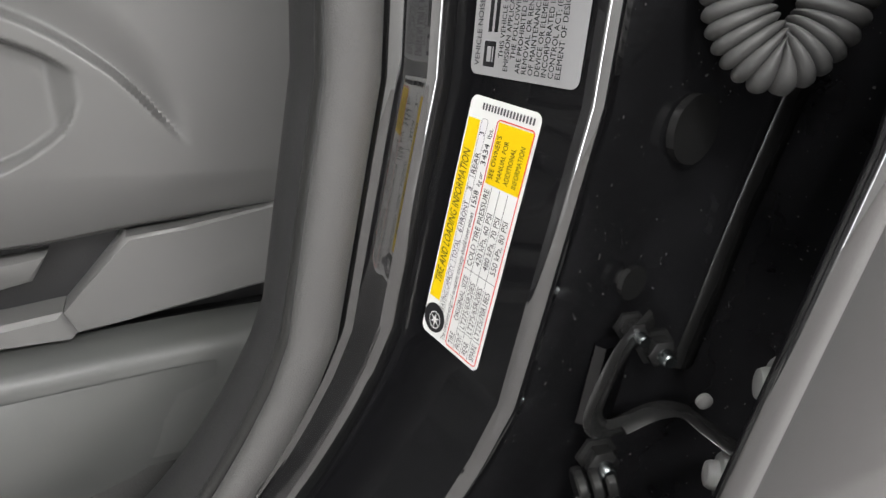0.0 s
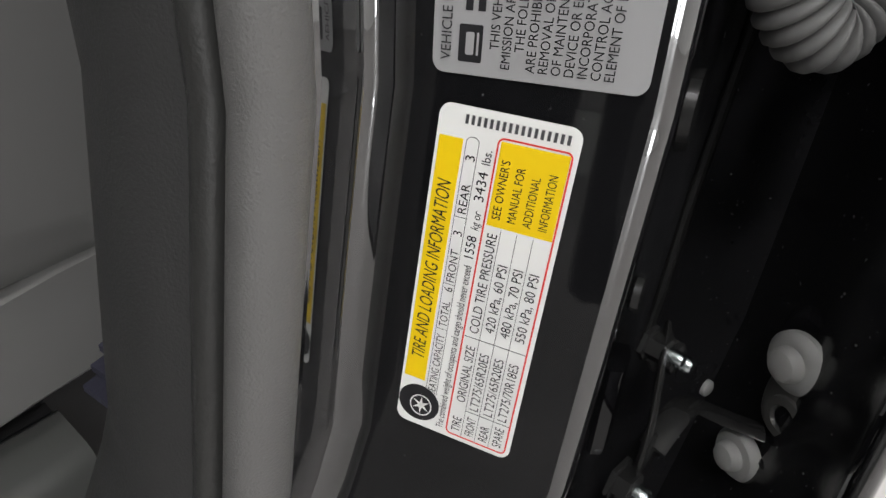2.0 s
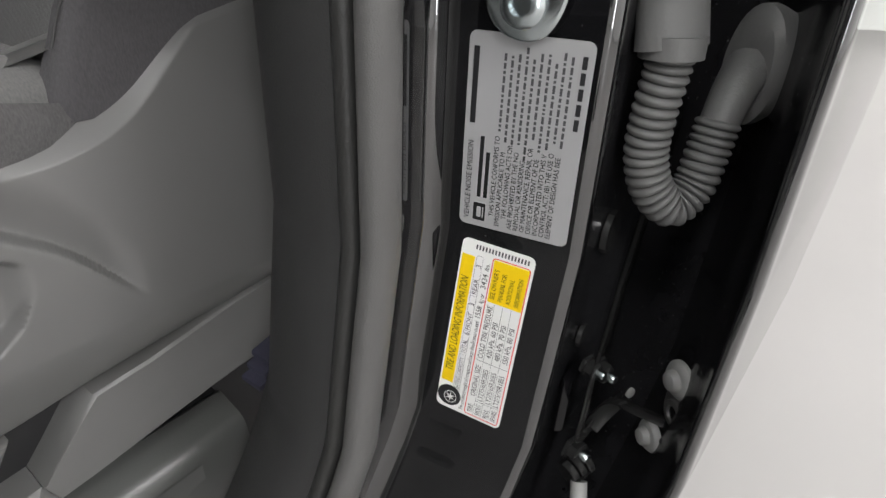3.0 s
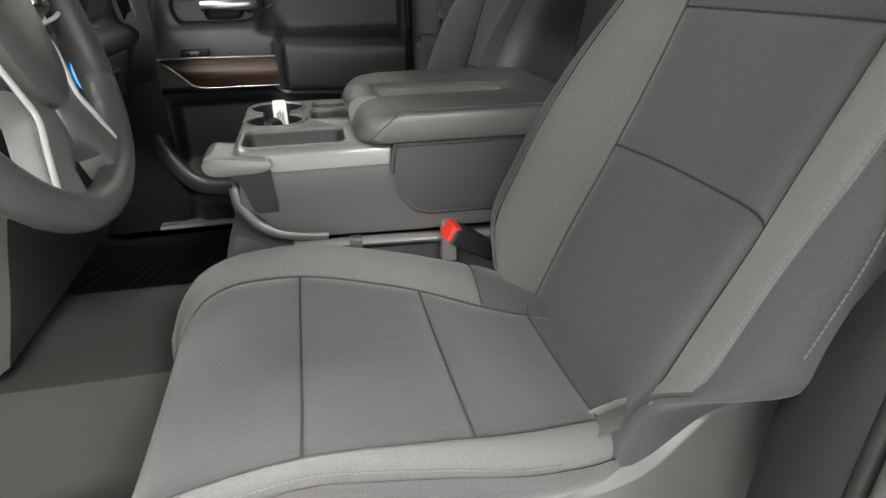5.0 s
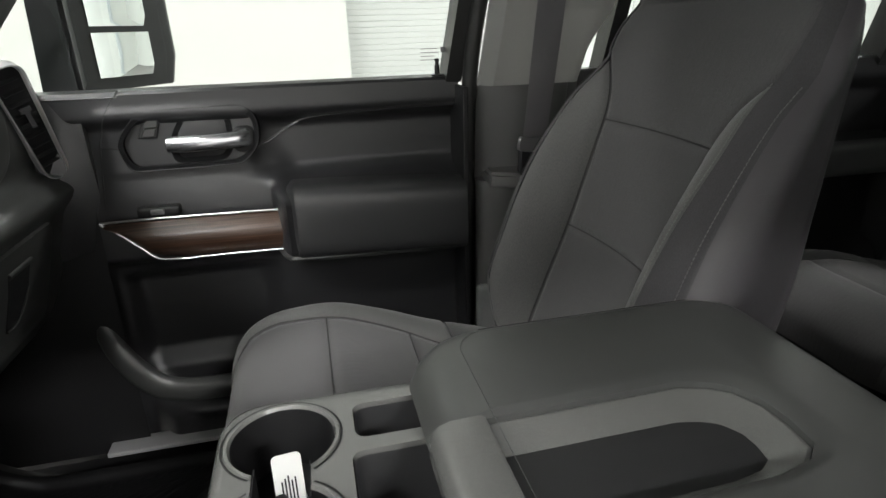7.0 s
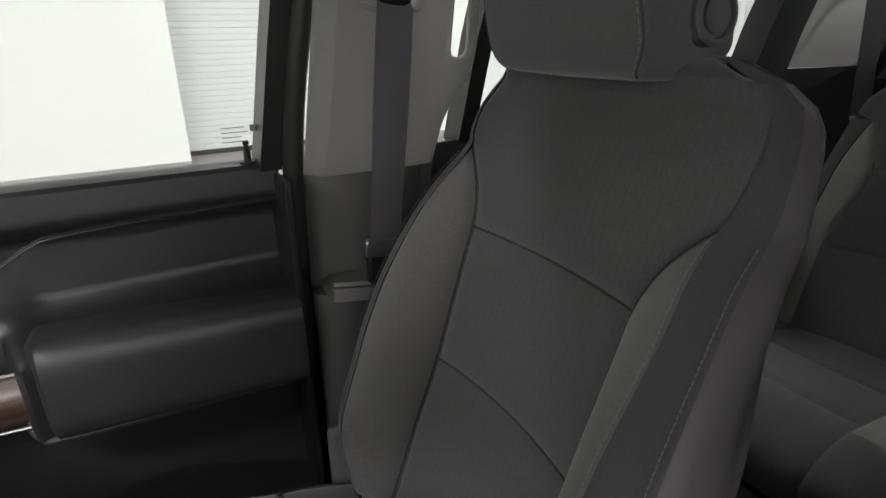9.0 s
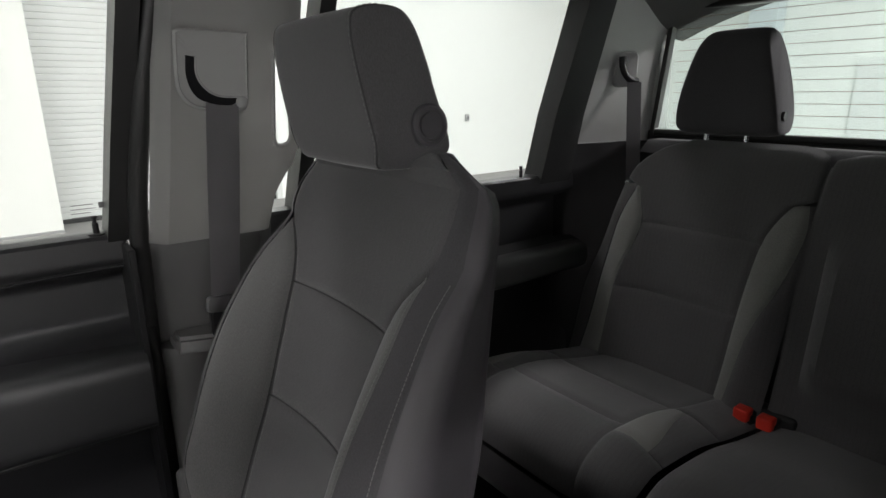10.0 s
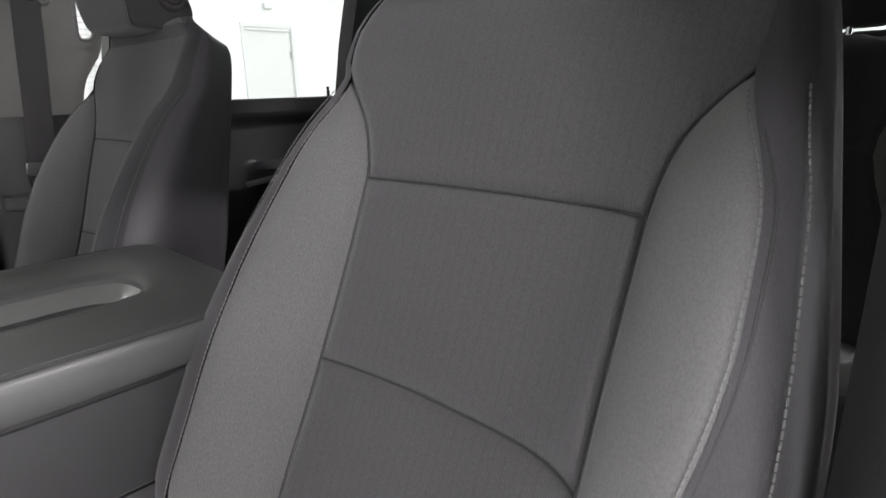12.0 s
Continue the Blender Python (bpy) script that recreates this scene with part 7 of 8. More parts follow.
def jamb():
    zs = sorted({0.52 + 1.46 * k / 140 for k in range(141)} | {z for z, _ in SWEEP[1:]} | {z for z, _ in LEAN[1:-1]})

    def extrude(outline, z_list=zs):
        return loft([[(x + sweep_x(z), y + lean_y(z), z) for x, y in outline] for z in z_list], closed=False)

    def curve(points, n):
        return [(p.x, p.y) for p in smooth_path([(x, y, 0) for x, y in points], n)]

    t = tagged(thing("pillar_jamb", "gloss black painted door pillar with bright edge highlights", "door pillar"), kind="structure")
    # flange return, ridge, label face, outer ridge
    part("flange_lip", extrude(curve([(-0.104, -0.680), (-0.096, -0.6855), (-0.0900, -0.6905), (-0.0858, -0.6955), (-0.0822, -0.6980), (-0.0785, -0.6990)], 20)), EDGE_PAINT, t)
    part("flange", extrude(curve([(-0.0785, -0.6990), (-0.0735, -0.6990), (-0.068, -0.6988), (-0.0625, -0.6988)], 8)), EDGE_PAINT, t)
    part("inner_fillet", extrude(curve([(-0.0625, -0.6988), (-0.0590, -0.6996), (-0.0562, -0.7018), (-0.0540, -0.7052), (-0.0524, -0.7090), (-0.0512, -0.7130)], 24)), EDGE_PAINT, t)
    part("label_face", extrude([(-0.0512, -0.7130), (-0.0487, -0.7220), (-0.0449, -0.7445), (-0.0407, -0.7675), (-0.0374, -0.7865)]), BLACK_PAINT, t)
    part("outer_ridge", extrude(curve([(-0.0374, -0.7865), (-0.0358, -0.7892), (-0.0335, -0.7912), (-0.0305, -0.7922), (-0.0260, -0.7915)], 14)), EDGE_PAINT, t)
    part("hinge_face", extrude(curve([(-0.0260, -0.7915), (0.0, -0.786), (0.03, -0.782), (0.07, -0.786), (0.11, -0.80), (0.14, -0.83)], 16)), BLACK_PAINT_DULL, t)
    # inner body of the pillar seen from the cab
    inner = curve([(-0.094, -0.600), (-0.109, -0.622), (-0.118, -0.648), (-0.1185, -0.668), (-0.112, -0.684), (-0.104, -0.692)], 16)
    back_off = lambda y, z: max(0.0, 0.048 * step(1.15, 1.38, z) * (y + 0.692) / 0.092)
    part("inner_trim", loft([[(x + sweep_x(z), y - back_off(y, z) + lean_y(z) * (1 - step(1.15, 1.38, z)), z) for x, y in inner] for z in zs], closed=False), TRIM_DARK, t, "dark grey inner trim")
    part("cab_side_trim", loft([[(x + sweep_x(z), y - 0.048 * step(1.15, 1.38, z), z) for x, y in ((-0.094, -0.600), (-0.03, -0.618), (0.06, -0.63), (0.10, -0.64))] for z in zs if z > 0.8], closed=False), PLASTIC, t)
    # weather strip: a fine bead and a broad flocked bulb
    s = tagged(thing("weather_strip", "grey flocked rubber door seal along the pillar", "seal"), kind="structure")
    part("bead", extrude(curve([(-0.106, -0.680), (-0.1125, -0.683), (-0.1155, -0.688), (-0.113, -0.693), (-0.107, -0.695)], 14)), RUBBER, s)
    part("bulb", extrude(curve([(-0.104, -0.6945), (-0.1110, -0.6970), (-0.1145, -0.7020), (-0.1130, -0.7085), (-0.1060, -0.7130), (-0.0970, -0.7130), (-0.0905, -0.7085), (-0.0885, -0.7030), (-0.0895, -0.6975)], 26)), SEAL_GREY, s)
    # sill that runs forward from the pillar foot
    sill = tagged(thing("door_sill", "black painted sill below the driver door opening", "sill"), kind="structure")
    lift = lambda x: 0.012 * step(-0.40, -0.10, x)
    xs = (-1.4, -0.7, -0.5, -0.4, -0.33, -0.27, -0.22, -0.17, -0.115)
    part("sill_channel", loft([[(x, y, z + lift(x)) for y, z in ((-0.495, 0.800), (-0.506, 0.792), (-0.514, 0.790), (-0.518, 0.796))] for x in xs], closed=False), PLASTIC_BLACK, sill)
    part("sill_cover", loft([[(x, y, z + lift(x)) for y, z in ((-0.514, 0.786), (-0.517, 0.794), (-0.521, 0.796), (-0.545, 0.788), (-0.551, 0.784), (-0.555, 0.776), (-0.559, 0.750), (-0.562, 0.700))] for x in xs], closed=False), DASH, sill)
    part("sill_bulge", loft([[(x, -0.558 - 0.030 * f * math.sin(math.pi * q) ** 0.8, 0.772 - 0.115 * q + lift(x)) for q in [k / 12 for k in range(13)]] for x, f in ((-1.4, 1.0), (-0.45, 1.0), (-0.36, 0.9), (-0.30, 0.65), (-0.25, 0.35), (-0.20, 0.08), (-0.16, 0.0))], closed=False), DASH, sill)
    part("sill_panel", loft([[(x, y, z) for y, z in ((-0.562, 0.702), (-0.566, 0.690), (-0.585, 0.60), (-0.600, 0.52))] for x in (-1.4, -0.6, -0.10)], closed=False), RUBBER, sill)
    part("sill_step", loft([[(x, y, z) for y, z in ((-0.560, zt), (-0.590, zt - 0.006), (-0.606, zt - 0.02), (-0.612, 0.56))] for x, zt in ((-1.4, 0.640), (-0.30, 0.650), (-0.24, 0.668), (-0.185, 0.690))], closed=False), DASH, sill)
    pad = thing("jack_strap", "dark blue grey folded strap lying beside the seat base", "strap")
    for k in range(3):
        z = 0.838 + k * 0.009
        x0, x1 = -0.112 + 0.006 * k, -0.060 + 0.003 * k
        part("webbing", loft([[(x0, y, z), (x1, y, z + 0.012), (x1, y, z + 0.016), (x0, y, z + 0.004)] for y in (-0.578, -0.555)]), NYLON, pad)

    # striker
    st = thing("door_striker", "zinc plated door striker with two screws", "striker", at=(-0.045, -0.75, 1.16))
    zc = 1.158
    o = Vector((-0.047 + sweep_x(zc), -0.749 + lean_y(zc), zc))
    m = Matrix.Translation(-st.location) @ frame_of(o, (0.17, -0.985, 0.0), (0.0, 0, 1)) @ pose(0, 0, 0.0015)
    shape = [(-0.017, -0.036), (0.006, -0.043), (0.020, -0.030), (0.024, 0.0), (0.020, 0.034), (0.004, 0.043), (-0.016, 0.036), (-0.022, 0.012), (-0.022, -0.014)]
    for _ in range(3):
        shape = [q for p0, p1 in zip(shape, shape[1:] + shape[:1]) for q in ((p0[0] * 0.75 + p1[0] * 0.25, p0[1] * 0.75 + p1[1] * 0.25), (p0[0] * 0.25 + p1[0] * 0.75, p0[1] * 0.25 + p1[1] * 0.75))]
    flip = 1 if (m.to_3x3() @ Vector((0, 0, 1))).x < 0 else -1
    zf = lambda v: v * flip
    plate_bm = loft([[m @ Vector((*p, zf(0))) for p in shape], [m @ Vector((*p, zf(0.003))) for p in shape], [m @ Vector((p[0] * 0.94, p[1] * 0.96, zf(0.0042))) for p in shape]])
    part("plate", plate_bm, ZINC, st)
    for yy in (0.024, -0.024):
        ms = m @ Matrix.Translation((0.0, yy, 0)) @ (pose(0, 0, 0) if flip > 0 else pose(0, 0, 0, 180))
        part("screw", turned([(0.0115, 0.003), (0.0115, 0.006), (0.009, 0.0085), (0.0055, 0.009), (0.0050, 0.0055), (0, 0.0055)], ms, 20), ZINC, st)
    loop = smooth_path([m @ Vector(p) for p in ((0.010, 0.004, zf(0.002)), (0.010, 0.005, zf(0.020)), (0.004, 0.003, zf(0.033)), (-0.012, -0.001, zf(0.034)), (-0.022, -0.004, zf(0.030)), (-0.024, -0.006, zf(0.018)), (-0.019, -0.006, zf(0.002)))], 28)
    part("loop", tube(loop, 0.0055, 12), ZINC, st)
    for zz in (1.178 + 0.035, 1.178 + 0.035):
        pass
    plug = thing("body_plug", "dark grey rubber plug in the painted pillar", "plug")
    part("disc", turned([(0.0155, -0.002), (0.0155, 0.002), (0.0125, 0.004), (0.006, 0.0052), (0, 0.0055)], frame_of((0.028, -0.7850, 0.996), (1, 0.1, 0), (0, 0, -1))), HINGE_COAT, plug)
    nut2 = thing("weld_nut", "small dark weld nut on the black pillar", "nut")
    part("collar", turned([(0.0085, -0.002), (0.0085, 0.001), (0.006, 0.003), (0.006, 0.007), (0.0035, 0.008), (0, 0.0065)], frame_of((0.010, -0.7845, 0.924), (1, 0.1, 0), (0, 0, -1))), HINGE_COAT, nut2)
    part("rib", tube(smooth_path([(0.062, -0.784, 0.866), (0.066, -0.786, 0.90), (0.072, -0.787, 0.94), (0.082, -0.790, 1.0), (0.092, -0.794, 1.06)], 16), 0.0085, 12, flat=0.35, up=(0, 1, 0)), HINGE_COAT, t, "pressed vertical rib")
    bump = thing("rubber_stop", "small dark rubber stop on the pillar edge", "stop")
    part("stop", turned([(0.0045, 0), (0.0045, 0.004), (0.002, 0.006), (0, 0.006)], frame_of((-0.068 + sweep_x(1.205), -0.705, 1.205), (0, 0, 1), (0, -1, 0))), BOLT_PAINT, bump)

    # rear door, shut: its leading edge, skin and hinges
    d = tagged(thing("rear_driver_door", "shut black rear door beside the open driver doorway", "car door"), kind="")
    front = [(0.14, -0.828), (0.11, -0.838), (0.075, -0.848), (0.045, -0.858), (0.025, -0.868), (0.010, -0.872), (0.002, -0.8715)]
    part("front_face", extrude(curve(front, 18)), BLACK_PAINT_DULL, d)
    part("hem", extrude(curve([(0.002, -0.8715), (-0.0035, -0.8725), (-0.005, -0.8765), (-0.001, -0.8795), (0.006, -0.8805)], 12)), EDGE_PAINT, d, "bright hemmed edge")
    part("skin", extrude([(0.006, -0.8805), (0.3, -0.888), (0.6, -0.888), (0.95, -0.875)]), BLACK_PAINT, d)

    def bolt(parent, x, y, z, n, r=0.0135):
        mm = frame_of((x, y, z), Vector(n).cross(Vector((0, 0, 1))), (0, 0, 1))
        if (mm.to_3x3() @ Vector((0, 0, 1))).dot(Vector(n)) < 0:
            mm = mm @ pose(0, 0, 0, 180)
        part("washer", turned([(r, 0), (r, 0.0028), (r * 0.86, 0.005), (r * 0.6, 0.0056)], mm, 28), BOLT_PAINT, parent)
        part("bolt_head", turned([(r * 0.58, 0.004), (r * 0.54, 0.0085), (r * 0.46, 0.0105), (r * 0.30, 0.0112), (0, 0.0114)], mm, 24), BOLT_PAINT, parent)

    h = part("hinge", loft([[(x + sweep_x(z) * 0.4, y, z) for x, y in ((0.002, -0.7840), (0.005, -0.7885), (0.018, -0.7880), (0.026, -0.785), (0.024, -0.779), (0.004, -0.781))] for z in (0.848, 0.852, 0.888, 0.892)]), BLACK_PAINT, d, "dark steel hinge with pale bolts")
    face_n = (-0.62, 0.55, 0.12)
    bolt(h, 0.041, -0.849, 0.899, face_n, 0.0140)
    bolt(h, 0.037, -0.841, 0.845, face_n, 0.0125)
    # backing pad behind the upper bolt and the leaf with its pin hole
    mm = frame_of((0.045, -0.852, 0.899), (0.66, 0.74, 0.0), (0, 0, 1))
    mm = mm if (mm.to_3x3() @ Vector((0, 0, 1))).dot(Vector(face_n)) > 0 else mm @ pose(0, 0, 0, 180)
    part("bolt_pad", plate(rounded_rect(0.036, 0.040, 0.010), -0.006, 0.0015, mm, bevel=0.003), BLACK_PAINT, h)
    mm = Matrix.Translation(Vector((0.035, -0.857, 0.874)) - mm.translation) @ mm
    leaf = [(-0.022, 0.014), (-0.016, 0.020), (0.012, 0.013), (0.019, 0.006), (0.019, -0.016), (0.006, -0.027), (-0.008, -0.016)]
    for _ in range(2):
        leaf = [q for p0, p1 in zip(leaf, leaf[1:] + leaf[:1]) for q in ((p0[0] * 0.75 + p1[0] * 0.25, p0[1] * 0.75 + p1[1] * 0.25), (p0[0] * 0.25 + p1[0] * 0.75, p0[1] * 0.25 + p1[1] * 0.75))]
    part("door_leaf", plate(leaf, -0.003, 0.004, mm, bevel=0.0015), E_COAT, h)
    part("pin_collar", turned([(0.0105, 0.003), (0.0100, 0.0060), (0.0062, 0.0062), (0.0056, 0.0045)], mm @ pose(0.004, 0.0, 0), 28, caps=False), E_COAT, h)
    part("pin", turned([(0.0056, 0.0035), (0.0050, 0.0048), (0, 0.0048)], mm @ pose(0.004, 0.0, 0), 24), BLACK_PAINT, h)
    part("spring", tube([(0.032 + 0.0085 * math.cos(a), -0.857 + 0.0085 * math.sin(a), 0.836 + a * 0.00055) for a in [q * 0.35 for q in range(90)]], 0.0017, 6), HINGE_COAT, h)
    for x, y, z, r in ((0.020, -0.803, 0.895, 0.0075), (-0.003, -0.803, 0.837, 0.0085), (0.004, -0.800, 0.907, 0.006)):
        q = frame_of((x, y + 0.006, z), (0.85, -0.25, 0.1), (0, 0, 1))
        q = q if (q.to_3x3() @ Vector((0, 0, 1))).y < 0 else q @ pose(0, 0, 0, 180)
        nut = part("nut", turned([(r * 1.35, 0), (r * 1.35, 0.002), (r, 0.0025), (r, 0.009), (r * 0.8, 0.010)], q, 6), HINGE_COAT, h)
        part("stud", turned([(r * 0.5, 0.008), (r * 0.5, 0.015), (r * 0.4, 0.016), (0, 0.016)], q, 14), ZINC, nut)
    strap = smooth_path([(0.012, -0.799, 0.912), (-0.006, -0.803, 0.902), (-0.017, -0.806, 0.886), (-0.020, -0.806, 0.870), (-0.012, -0.806, 0.861), (0.002, -0.807, 0.861)], 30)
    part("check_arm", tube(strap, 0.0056, 10, flat=0.28, up=(0, 1, 0)), HINGE_COAT, h)
    strap = smooth_path([(-0.002, -0.807, 0.861), (0.014, -0.811, 0.868), (0.028, -0.815, 0.867), (0.034, -0.828, 0.863), (0.038, -0.846, 0.860)], 24)
    part("check_link", tube(strap, 0.0062, 10, flat=0.32), HINGE_COAT, h)
    part("link_eye", turned([(0.004, 0), (0.004, 0.002), (0.0025, 0.003), (0, 0.003)], frame_of((0.037, -0.818, 0.873), (0.9, -0.3, 0), (0, 0, 1)), 20), BOLT_PAINT, h)
    for k in range(3):
        part("bushing", turned([(0.0088, 0), (0.0098, 0.001), (0.0098, 0.0045), (0.0088, 0.0055)], pose(-0.010, -0.806, 0.828) @ pose(0, 0, 0, 0, 75, -20) @ pose(0, 0, 0.007 * k - 0.010), 24), HINGE_COAT, h)
    part("rod", tube([(-0.018, -0.812, 0.825), (-0.045, -0.830, 0.785), (-0.06, -0.84, 0.76)], 0.006, 10), BOLT_PAINT, h)
    # cable boot between pillar and door
    b = thing("cable_boot", "grey ribbed rubber cable boot looped between pillar and rear door", "cable boot")
    path = smooth_path([(0.010, -0.805, 1.120), (0.010, -0.804, 1.103), (0.010, -0.802, 1.080), (0.011, -0.802, 1.058), (0.014, -0.808, 1.038), (0.022, -0.819, 1.027), (0.032, -0.826, 1.038), (0.037, -0.828, 1.058), (0.041, -0.829, 1.076)], 384)
    part("bellows", tube(path, lambda f: 0.0094 + 0.0032 * abs(math.sin(f * math.pi * 32)) ** 0.6, 18), BOOT, b)
    part("upper_sleeve", tube(smooth_path([(0.012, -0.787, 1.222), (0.011, -0.790, 1.19), (0.010, -0.797, 1.155), (0.010, -0.804, 1.115)], 18), lambda f: 0.0135 + 0.0065 * f, 18, flat=0.7, up=(-0.6, -0.8, 0)), BOOT, b)
    part("sleeve_collar", tube([(0.010, -0.804, 1.121), (0.010, -0.8045, 1.110)], 0.0165, 20), BOOT, b)
    part("clip", boxes((-0.002, 0.018, -0.799, -0.786, 1.212, 1.228, 0.006)), BOOT, b)
    part("clip_tab", boxes((0.012, 0.030, -0.797, -0.787, 1.203, 1.211, 0.003)), BOOT, b)
    part("lower_sleeve", tube(smooth_path([(0.0405, -0.829, 1.072), (0.047, -0.830, 1.084), (0.056, -0.831, 1.094), (0.068, -0.832, 1.101)], 10), lambda f: 0.0105 + 0.003 * f, 14), BOOT, b)
    part("grommet", turned([(0.026, -0.024), (0.032, -0.006), (0.032, 0.001), (0.027, 0.005), (0.014, 0.006), (0, 0.006)], frame_of((0.070, -0.833, 1.102), (-0.5, -0.85, 0), (0, 0, 1)) @ Matrix.Diagonal((0.62, 1.05, 1, 1))), BOOT, b)


jamb()


# ---- labels on the jamb ----
def writing(parent, m, x, y, size, text, mat=None, shear=0.0, squeeze=1.0, name="lettering", lift=0.0006, until=None):
    cu = bpy.data.curves.new("text", "FONT")
    cu.body, cu.size, cu.shear = text, size, shear
    cu.resolution_u = 3
    tmp = new("text", cu)
    bpy.context.view_layer.update()
    me = bpy.data.meshes.new_from_object(tmp.evaluated_get(bpy.context.evaluated_depsgraph_get()))
    bpy.data.objects.remove(tmp)
    if until is not None:
        squeeze = (until - x) / max(v.co.x for v in me.vertices)
    me.transform(m @ Matrix.Translation((x, y, lift)) @ Matrix.Diagonal((squeeze, 1, 1, 1)))
    me.materials.clear()
    me.materials.append(mat or INK)
    ob = new(name, me)
    ob.parent = parent
    return ob


def flat(parent, m, x0, x1, y0, y1, lift, mat, name, r=0.0):
    o = [((x0 + x1) / 2 + p[0], (y0 + y1) / 2 + p[1]) for p in rounded_rect(x1 - x0, y1 - y0, r or 0.0001, 5 if r else 1)]
    return part(name, plate(o, lift - 0.00012, lift, m), mat, parent, smooth=0)


def outline_box(parent, m, x0, x1, y0, y1, w, lift, mat, name, r):
    cx, cy = (x0 + x1) / 2, (y0 + y1) / 2
    a = [(cx + p[0], cy + p[1]) for p in rounded_rect(x1 - x0, y1 - y0, r, 5)]
    b = [(cx + p[0], cy + p[1]) for p in rounded_rect(x1 - x0 - 2 * w, y1 - y0 - 2 * w, max(r - w, 0.0002), 5)]
    bm = loft([[m @ Vector((*p, lift)) for p in a], [m @ Vector((*p, lift)) for p in b]], caps=False)
    return part(name, bm, mat, parent, smooth=0)


def label_frame(zmid, ymid):
    """Text runs upwards on the jamb; its top points into the cab; z points out of the face."""
    o = Vector((-0.0447 + (-0.7445 - ymid) * 0.175 + sweep_x(zmid), ymid + lean_y(zmid), zmid))
    along = Vector((sweep_x(zmid + 0.05) - sweep_x(zmid - 0.05), lean_y(zmid + 0.05) - lean_y(zmid - 0.05), 0.1))
    return frame_of(o, along, (-0.0078, 0.0446, 0)) @ pose(0, 0, 0.0006)


def tyre_label():
    t = thing("tyre_label", "white and yellow tyre and loading label on the pillar", "label")
    m = label_frame(0.9398, -0.7462)
    L, H = 0.1240, 0.0470
    flat(t, m, -L / 2, L / 2, -H / 2, H / 2, 0.0002, WHITE_PAPER, "sheet", 0.004)
    X = lambda f: -L / 2 + L * f
    Y = lambda f: H / 2 - H * f
    flat(t, m, X(0.165), X(0.915), Y(0.205), Y(0.025), 0.0004, YELLOW, "title_band")
    writing(t, m, X(0.235), Y(0.168), 0.0074, "TIRE AND LOADING INFORMATION", shear=0.25, until=X(0.80))
    flat(t, m, X(0.705), X(0.930), Y(0.950), Y(0.475), 0.0004, YELLOW, "note_band")
    for k, (s, f) in enumerate((("SEE OWNER'S", 0.885), ("MANUAL FOR", 0.875), ("ADDITIONAL", 0.860), ("INFORMATION", 0.875))):
        writing(t, m, X(0.725), Y(0.565 + 0.112 * k), 0.0042, s, until=X(f))
    outline_box(t, m, X(0.015), X(0.940), Y(0.968), Y(0.450), 0.0006, 0.0005, LABEL_RED, "red_border", 0.0022)
    outline_box(t, m, X(0.118), X(0.925), Y(0.325), Y(0.228), 0.00018, 0.0005, INK, "seating_box", 0.0018)
    for f, e, s in ((0.13, 0.34, "SEATING CAPACITY"), (0.367, 0.45, "TOTAL"), (0.480, 0.495, "6"), (0.51, 0.61, "FRONT"), (0.65, 0.666, "3"), (0.715, 0.80, "REAR"), (0.86, 0.877, "3")):
        writing(t, m, X(f), Y(0.312), 0.0044 if len(s) > 1 else 0.0048, s, until=X(e))
    for f in (0.357, 0.503, 0.705):
        flat(t, m, X(f), X(f) + 0.00015, Y(0.325), Y(0.228), 0.0005, INK, "rule")
    writing(t, m, X(0.022), Y(0.425), 0.0042, "The combined weight of occupants and cargo should never exceed", until=X(0.575))
    writing(t, m, X(0.592), Y(0.425), 0.0050, "1558", until=X(0.663))
    writing(t, m, X(0.680), Y(0.425), 0.0042, "kg or", shear=0.2, until=X(0.735))
    writing(t, m, X(0.760), Y(0.425), 0.0050, "3434", until=X(0.842))
    writing(t, m, X(0.860), Y(0.425), 0.0042, "lbs.", until=X(0.900))
    rows = (("TIRE", 0.085, "ORIGINAL SIZE", 0.335, "COLD TIRE PRESSURE", 0.685), ("FRONT", 0.100, "LT275/65R20ES", 0.325, "420 kPa, 60 PSI", 0.605), ("REAR", 0.088, "LT275/65R20ES", 0.325, "480 kPa, 70 PSI", 0.605), ("SPARE", 0.102, "LT275/70R18ES", 0.325, "550 kPa, 80 PSI", 0.605))
    for k, (a, ae, b, be, c, ce) in enumerate(rows):
        y = Y(0.570 + 0.118 * k)
        writing(t, m, X(0.032), y, 0.0050, a, until=X(ae))
        writing(t, m, X(0.140 if k == 0 else 0.125), y, 0.0050, b, until=X(be))
        writing(t, m, X(0.378 if k == 0 else 0.395), y, 0.0050, c, until=X(ce))
        if k:
            flat(t, m, X(0.02), X(0.70), y + 0.0046, y + 0.00475, 0.0005, INK, "rule")
    for f in (0.115, 0.362):
        flat(t, m, X(f), X(f) + 0.00018, Y(0.96), Y(0.465 if f > 0.2 else 0.585), 0.0005, INK, "rule")
    # serial number as plain bars
    for k in range(17):
        flat(t, m, X(0.955), X(0.955) + 0.0030, Y(0.20 + 0.044 * k), Y(0.20 + 0.044 * k + 0.022), 0.0005, INK_GREY, "number_bar")
    # tyre emblem
    c = m @ Matrix.Translation((X(0.082), Y(0.185), 0))
    wheel = part("tyre_picture", plate([(0.0062 * 1.25 * math.cos(a), 0.0072 * 1.18 * math.sin(a)) for a in [k * 2 * math.pi / 32 for k in range(32)]], 0.0003, 0.0005, c), INK, t, smooth=0)
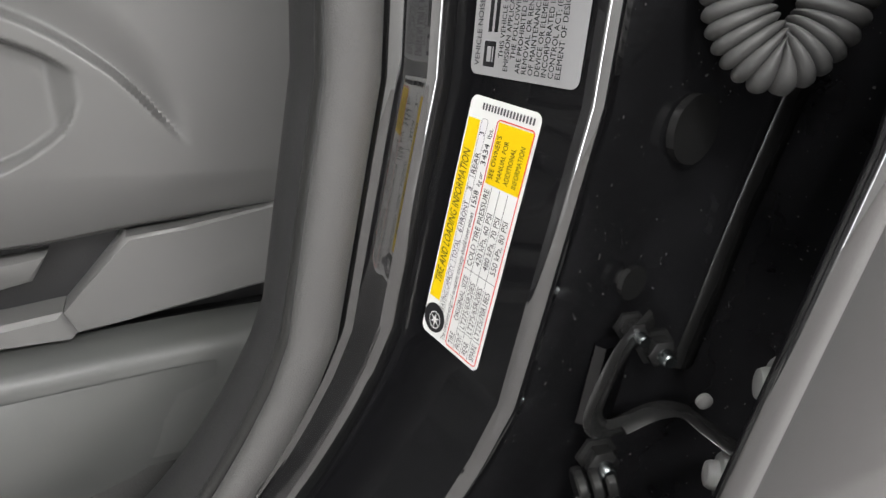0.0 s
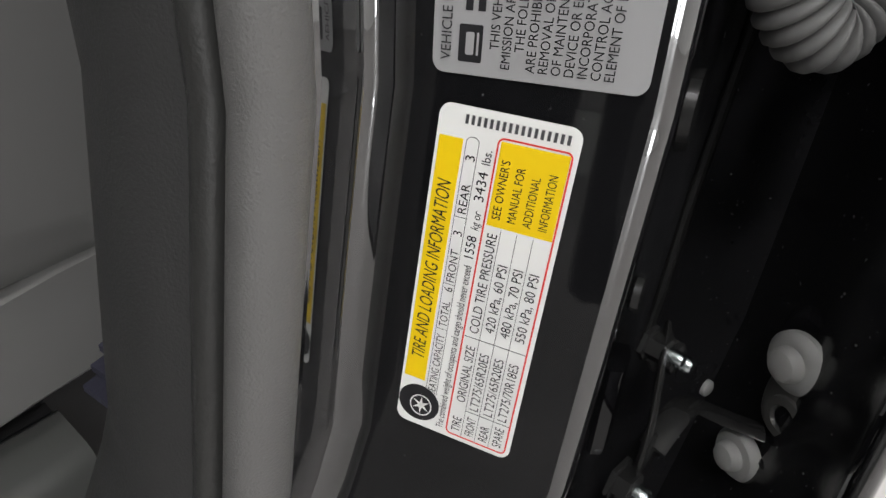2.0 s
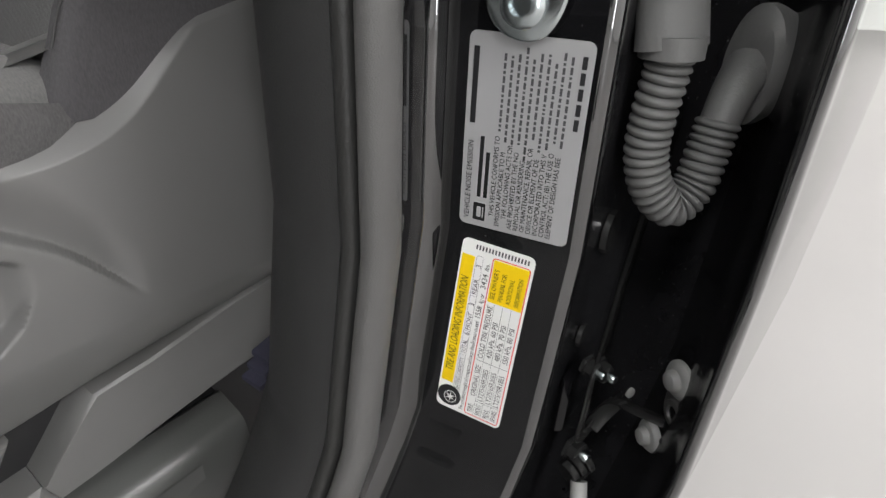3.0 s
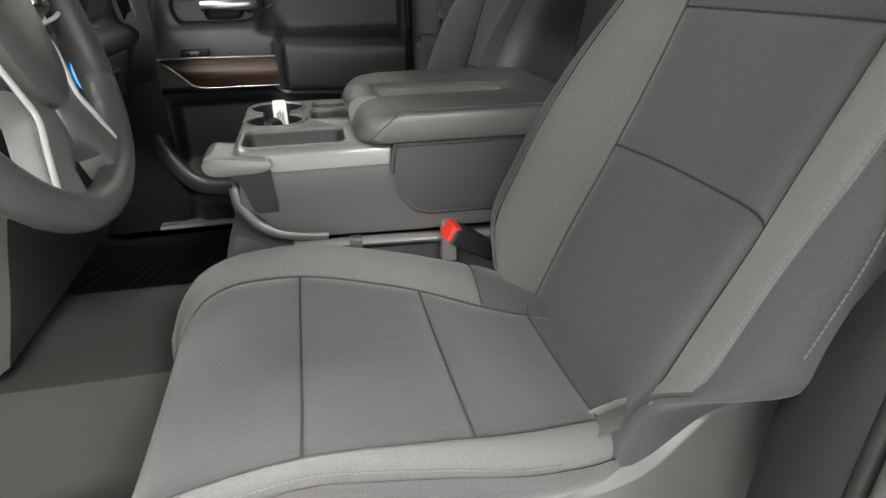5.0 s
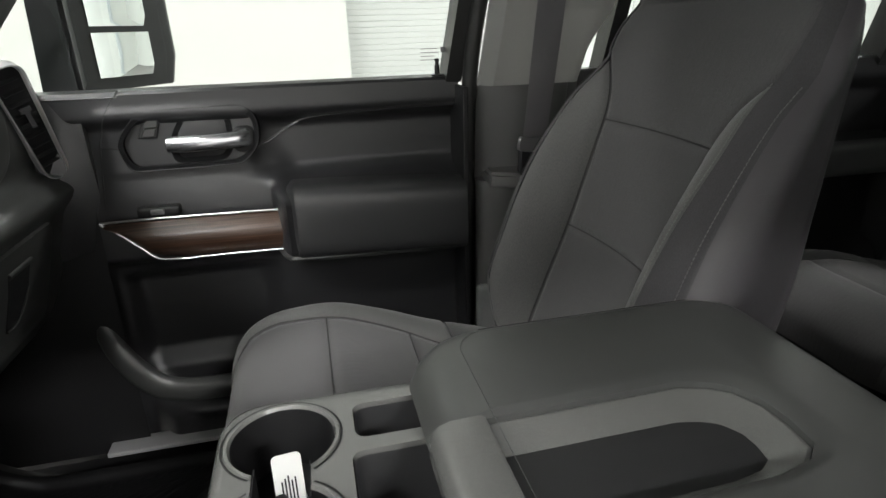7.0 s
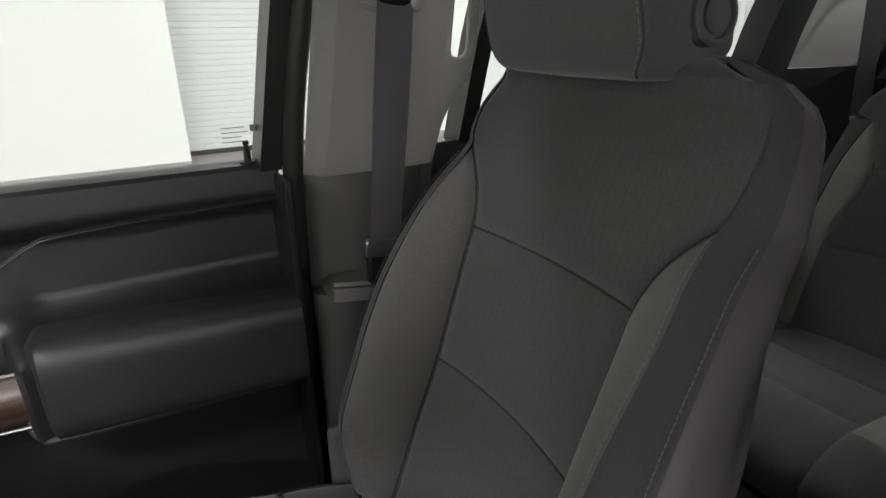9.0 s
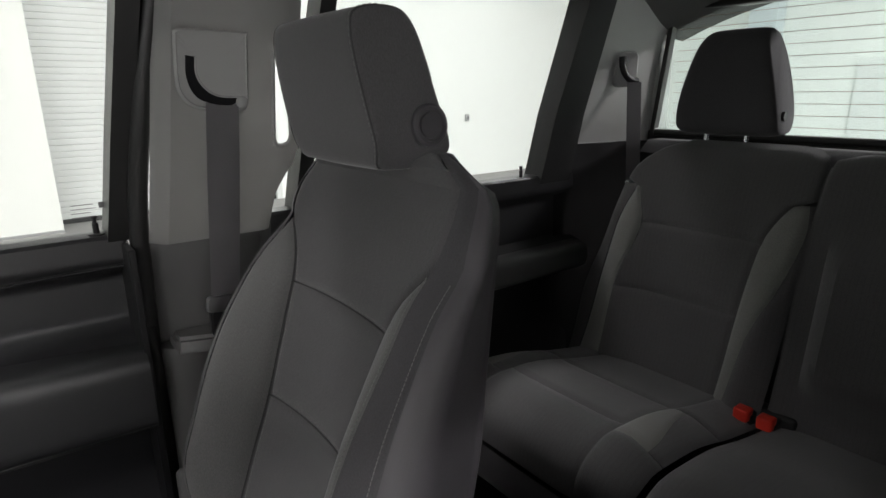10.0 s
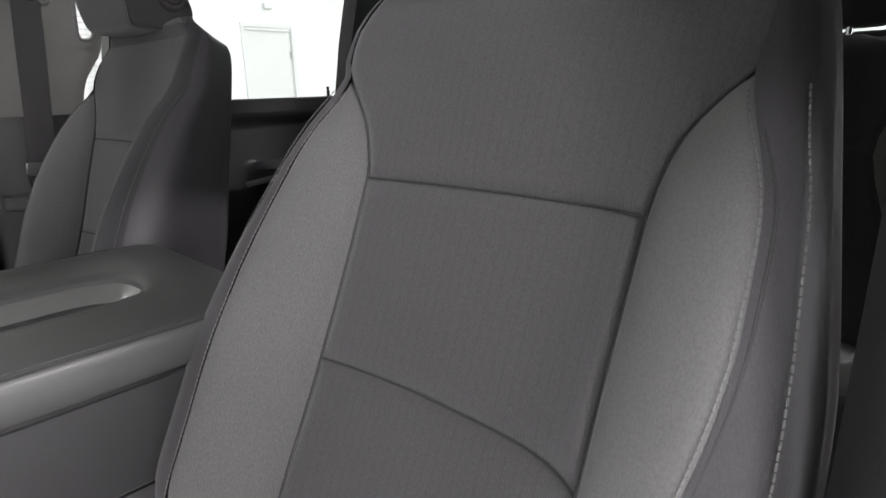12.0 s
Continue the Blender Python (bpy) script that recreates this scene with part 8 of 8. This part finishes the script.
    for r0, r1, mt in ((0.0046, 0.0041, WHITE_PAPER),):
        part("rim_ring", loft([[c @ Vector((r * math.cos(a) - 0.0008, r * math.sin(a) - 0.001, 0.0006)) for a in [k * 2 * math.pi / 28 for k in range(28)]] for r in (r0, r1)], caps=False), mt, wheel, smooth=0)
    for k in range(6):
        a = k * math.pi / 3
        part("spoke", plate([(0.0008 * math.cos(a + 1.57), 0.0008 * math.sin(a + 1.57)), (0.0038 * math.cos(a) , 0.0038 * math.sin(a)), (0.0008 * math.cos(a - 1.57), 0.0008 * math.sin(a - 1.57))], 0.0005, 0.0006, c @ Matrix.Translation((-0.0008, -0.001, 0))), WHITE_PAPER, wheel, smooth=0)


def noise_label():
    t = thing("noise_label", "silver noise emission label in small print on the pillar", "label")
    m = label_frame(1.0655, -0.7515)
    L, H = 0.1085, 0.0660
    flat(t, m, -L / 2, L / 2, -H / 2, H / 2, 0.0002, SILVER_PAPER, "sheet", 0.004)
    X = lambda f: -L / 2 + L * f
    Y = lambda f: H / 2 - H * f
    writing(t, m, X(0.035), Y(0.093), 0.0048, "VEHICLE NOISE EMISSION", squeeze=0.86)
    logo = flat(t, m, X(0.035), X(0.135), Y(0.245), Y(0.13), 0.0004, INK, "emblem", 0.0006)
    flat(logo, m, X(0.055), X(0.115), Y(0.205), Y(0.165), 0.0006, SILVER_PAPER, "emblem_bar", 0.0006)
    flat(logo, m, X(0.055), X(0.115), Y(0.228), Y(0.218), 0.0006, SILVER_PAPER, "emblem_bar")
    rng = random.Random(4)
    for k, f in enumerate((0.155, 0.215)):
        flat(t, m, X(0.17), X(0.50 - 0.08 * k), Y(f + 0.035), Y(f), 0.0005, INK, "maker_bar")
    lines = ("THIS VEHICLE CONFORMS TO", "EMISSION APPLICABLE TO M", "THE FOLLOWING ACTS OR", "ARE PROHIBITED BY THE NO", "REMOVAL OR RENDERING", "OF MAINTENANCE, REPAIR, OR", "DEVICE OR ELEMENT OF DE", "INCORPORATED INTO THIS V", "CONTROL ACT; (B) THE USE O", "ELEMENT OF DESIGN HAS BEE")
    for k, s in enumerate(lines):
        y = Y(0.325 + 0.0585 * k)
        x = 0.075 if k in (0, 2) else 0.025
        writing(t, m, X(x), y, 0.0041, s, squeeze=0.86)
        start = x + len(s) * 0.0188 + 0.012
        x2 = start
        while x2 < 0.93 - 0.04 * rng.random():
            w = rng.uniform(0.010, 0.038)
            flat(t, m, X(x2), X(min(x2 + w, 0.95)), y, y + 0.0014, 0.0005, INK_GREY, "print_bar")
            x2 += w + 0.009
    for k in range(5):
        flat(t, m, X(0.60 + 0.07 * k), X(0.655 + 0.07 * k), Y(0.95), Y(0.912), 0.0005, INK, "print_bar")
    flat(t, m, X(0.56), X(0.93), Y(0.093), Y(0.045), 0.0005, INK, "heading_bar")


tyre_label()
noise_label()
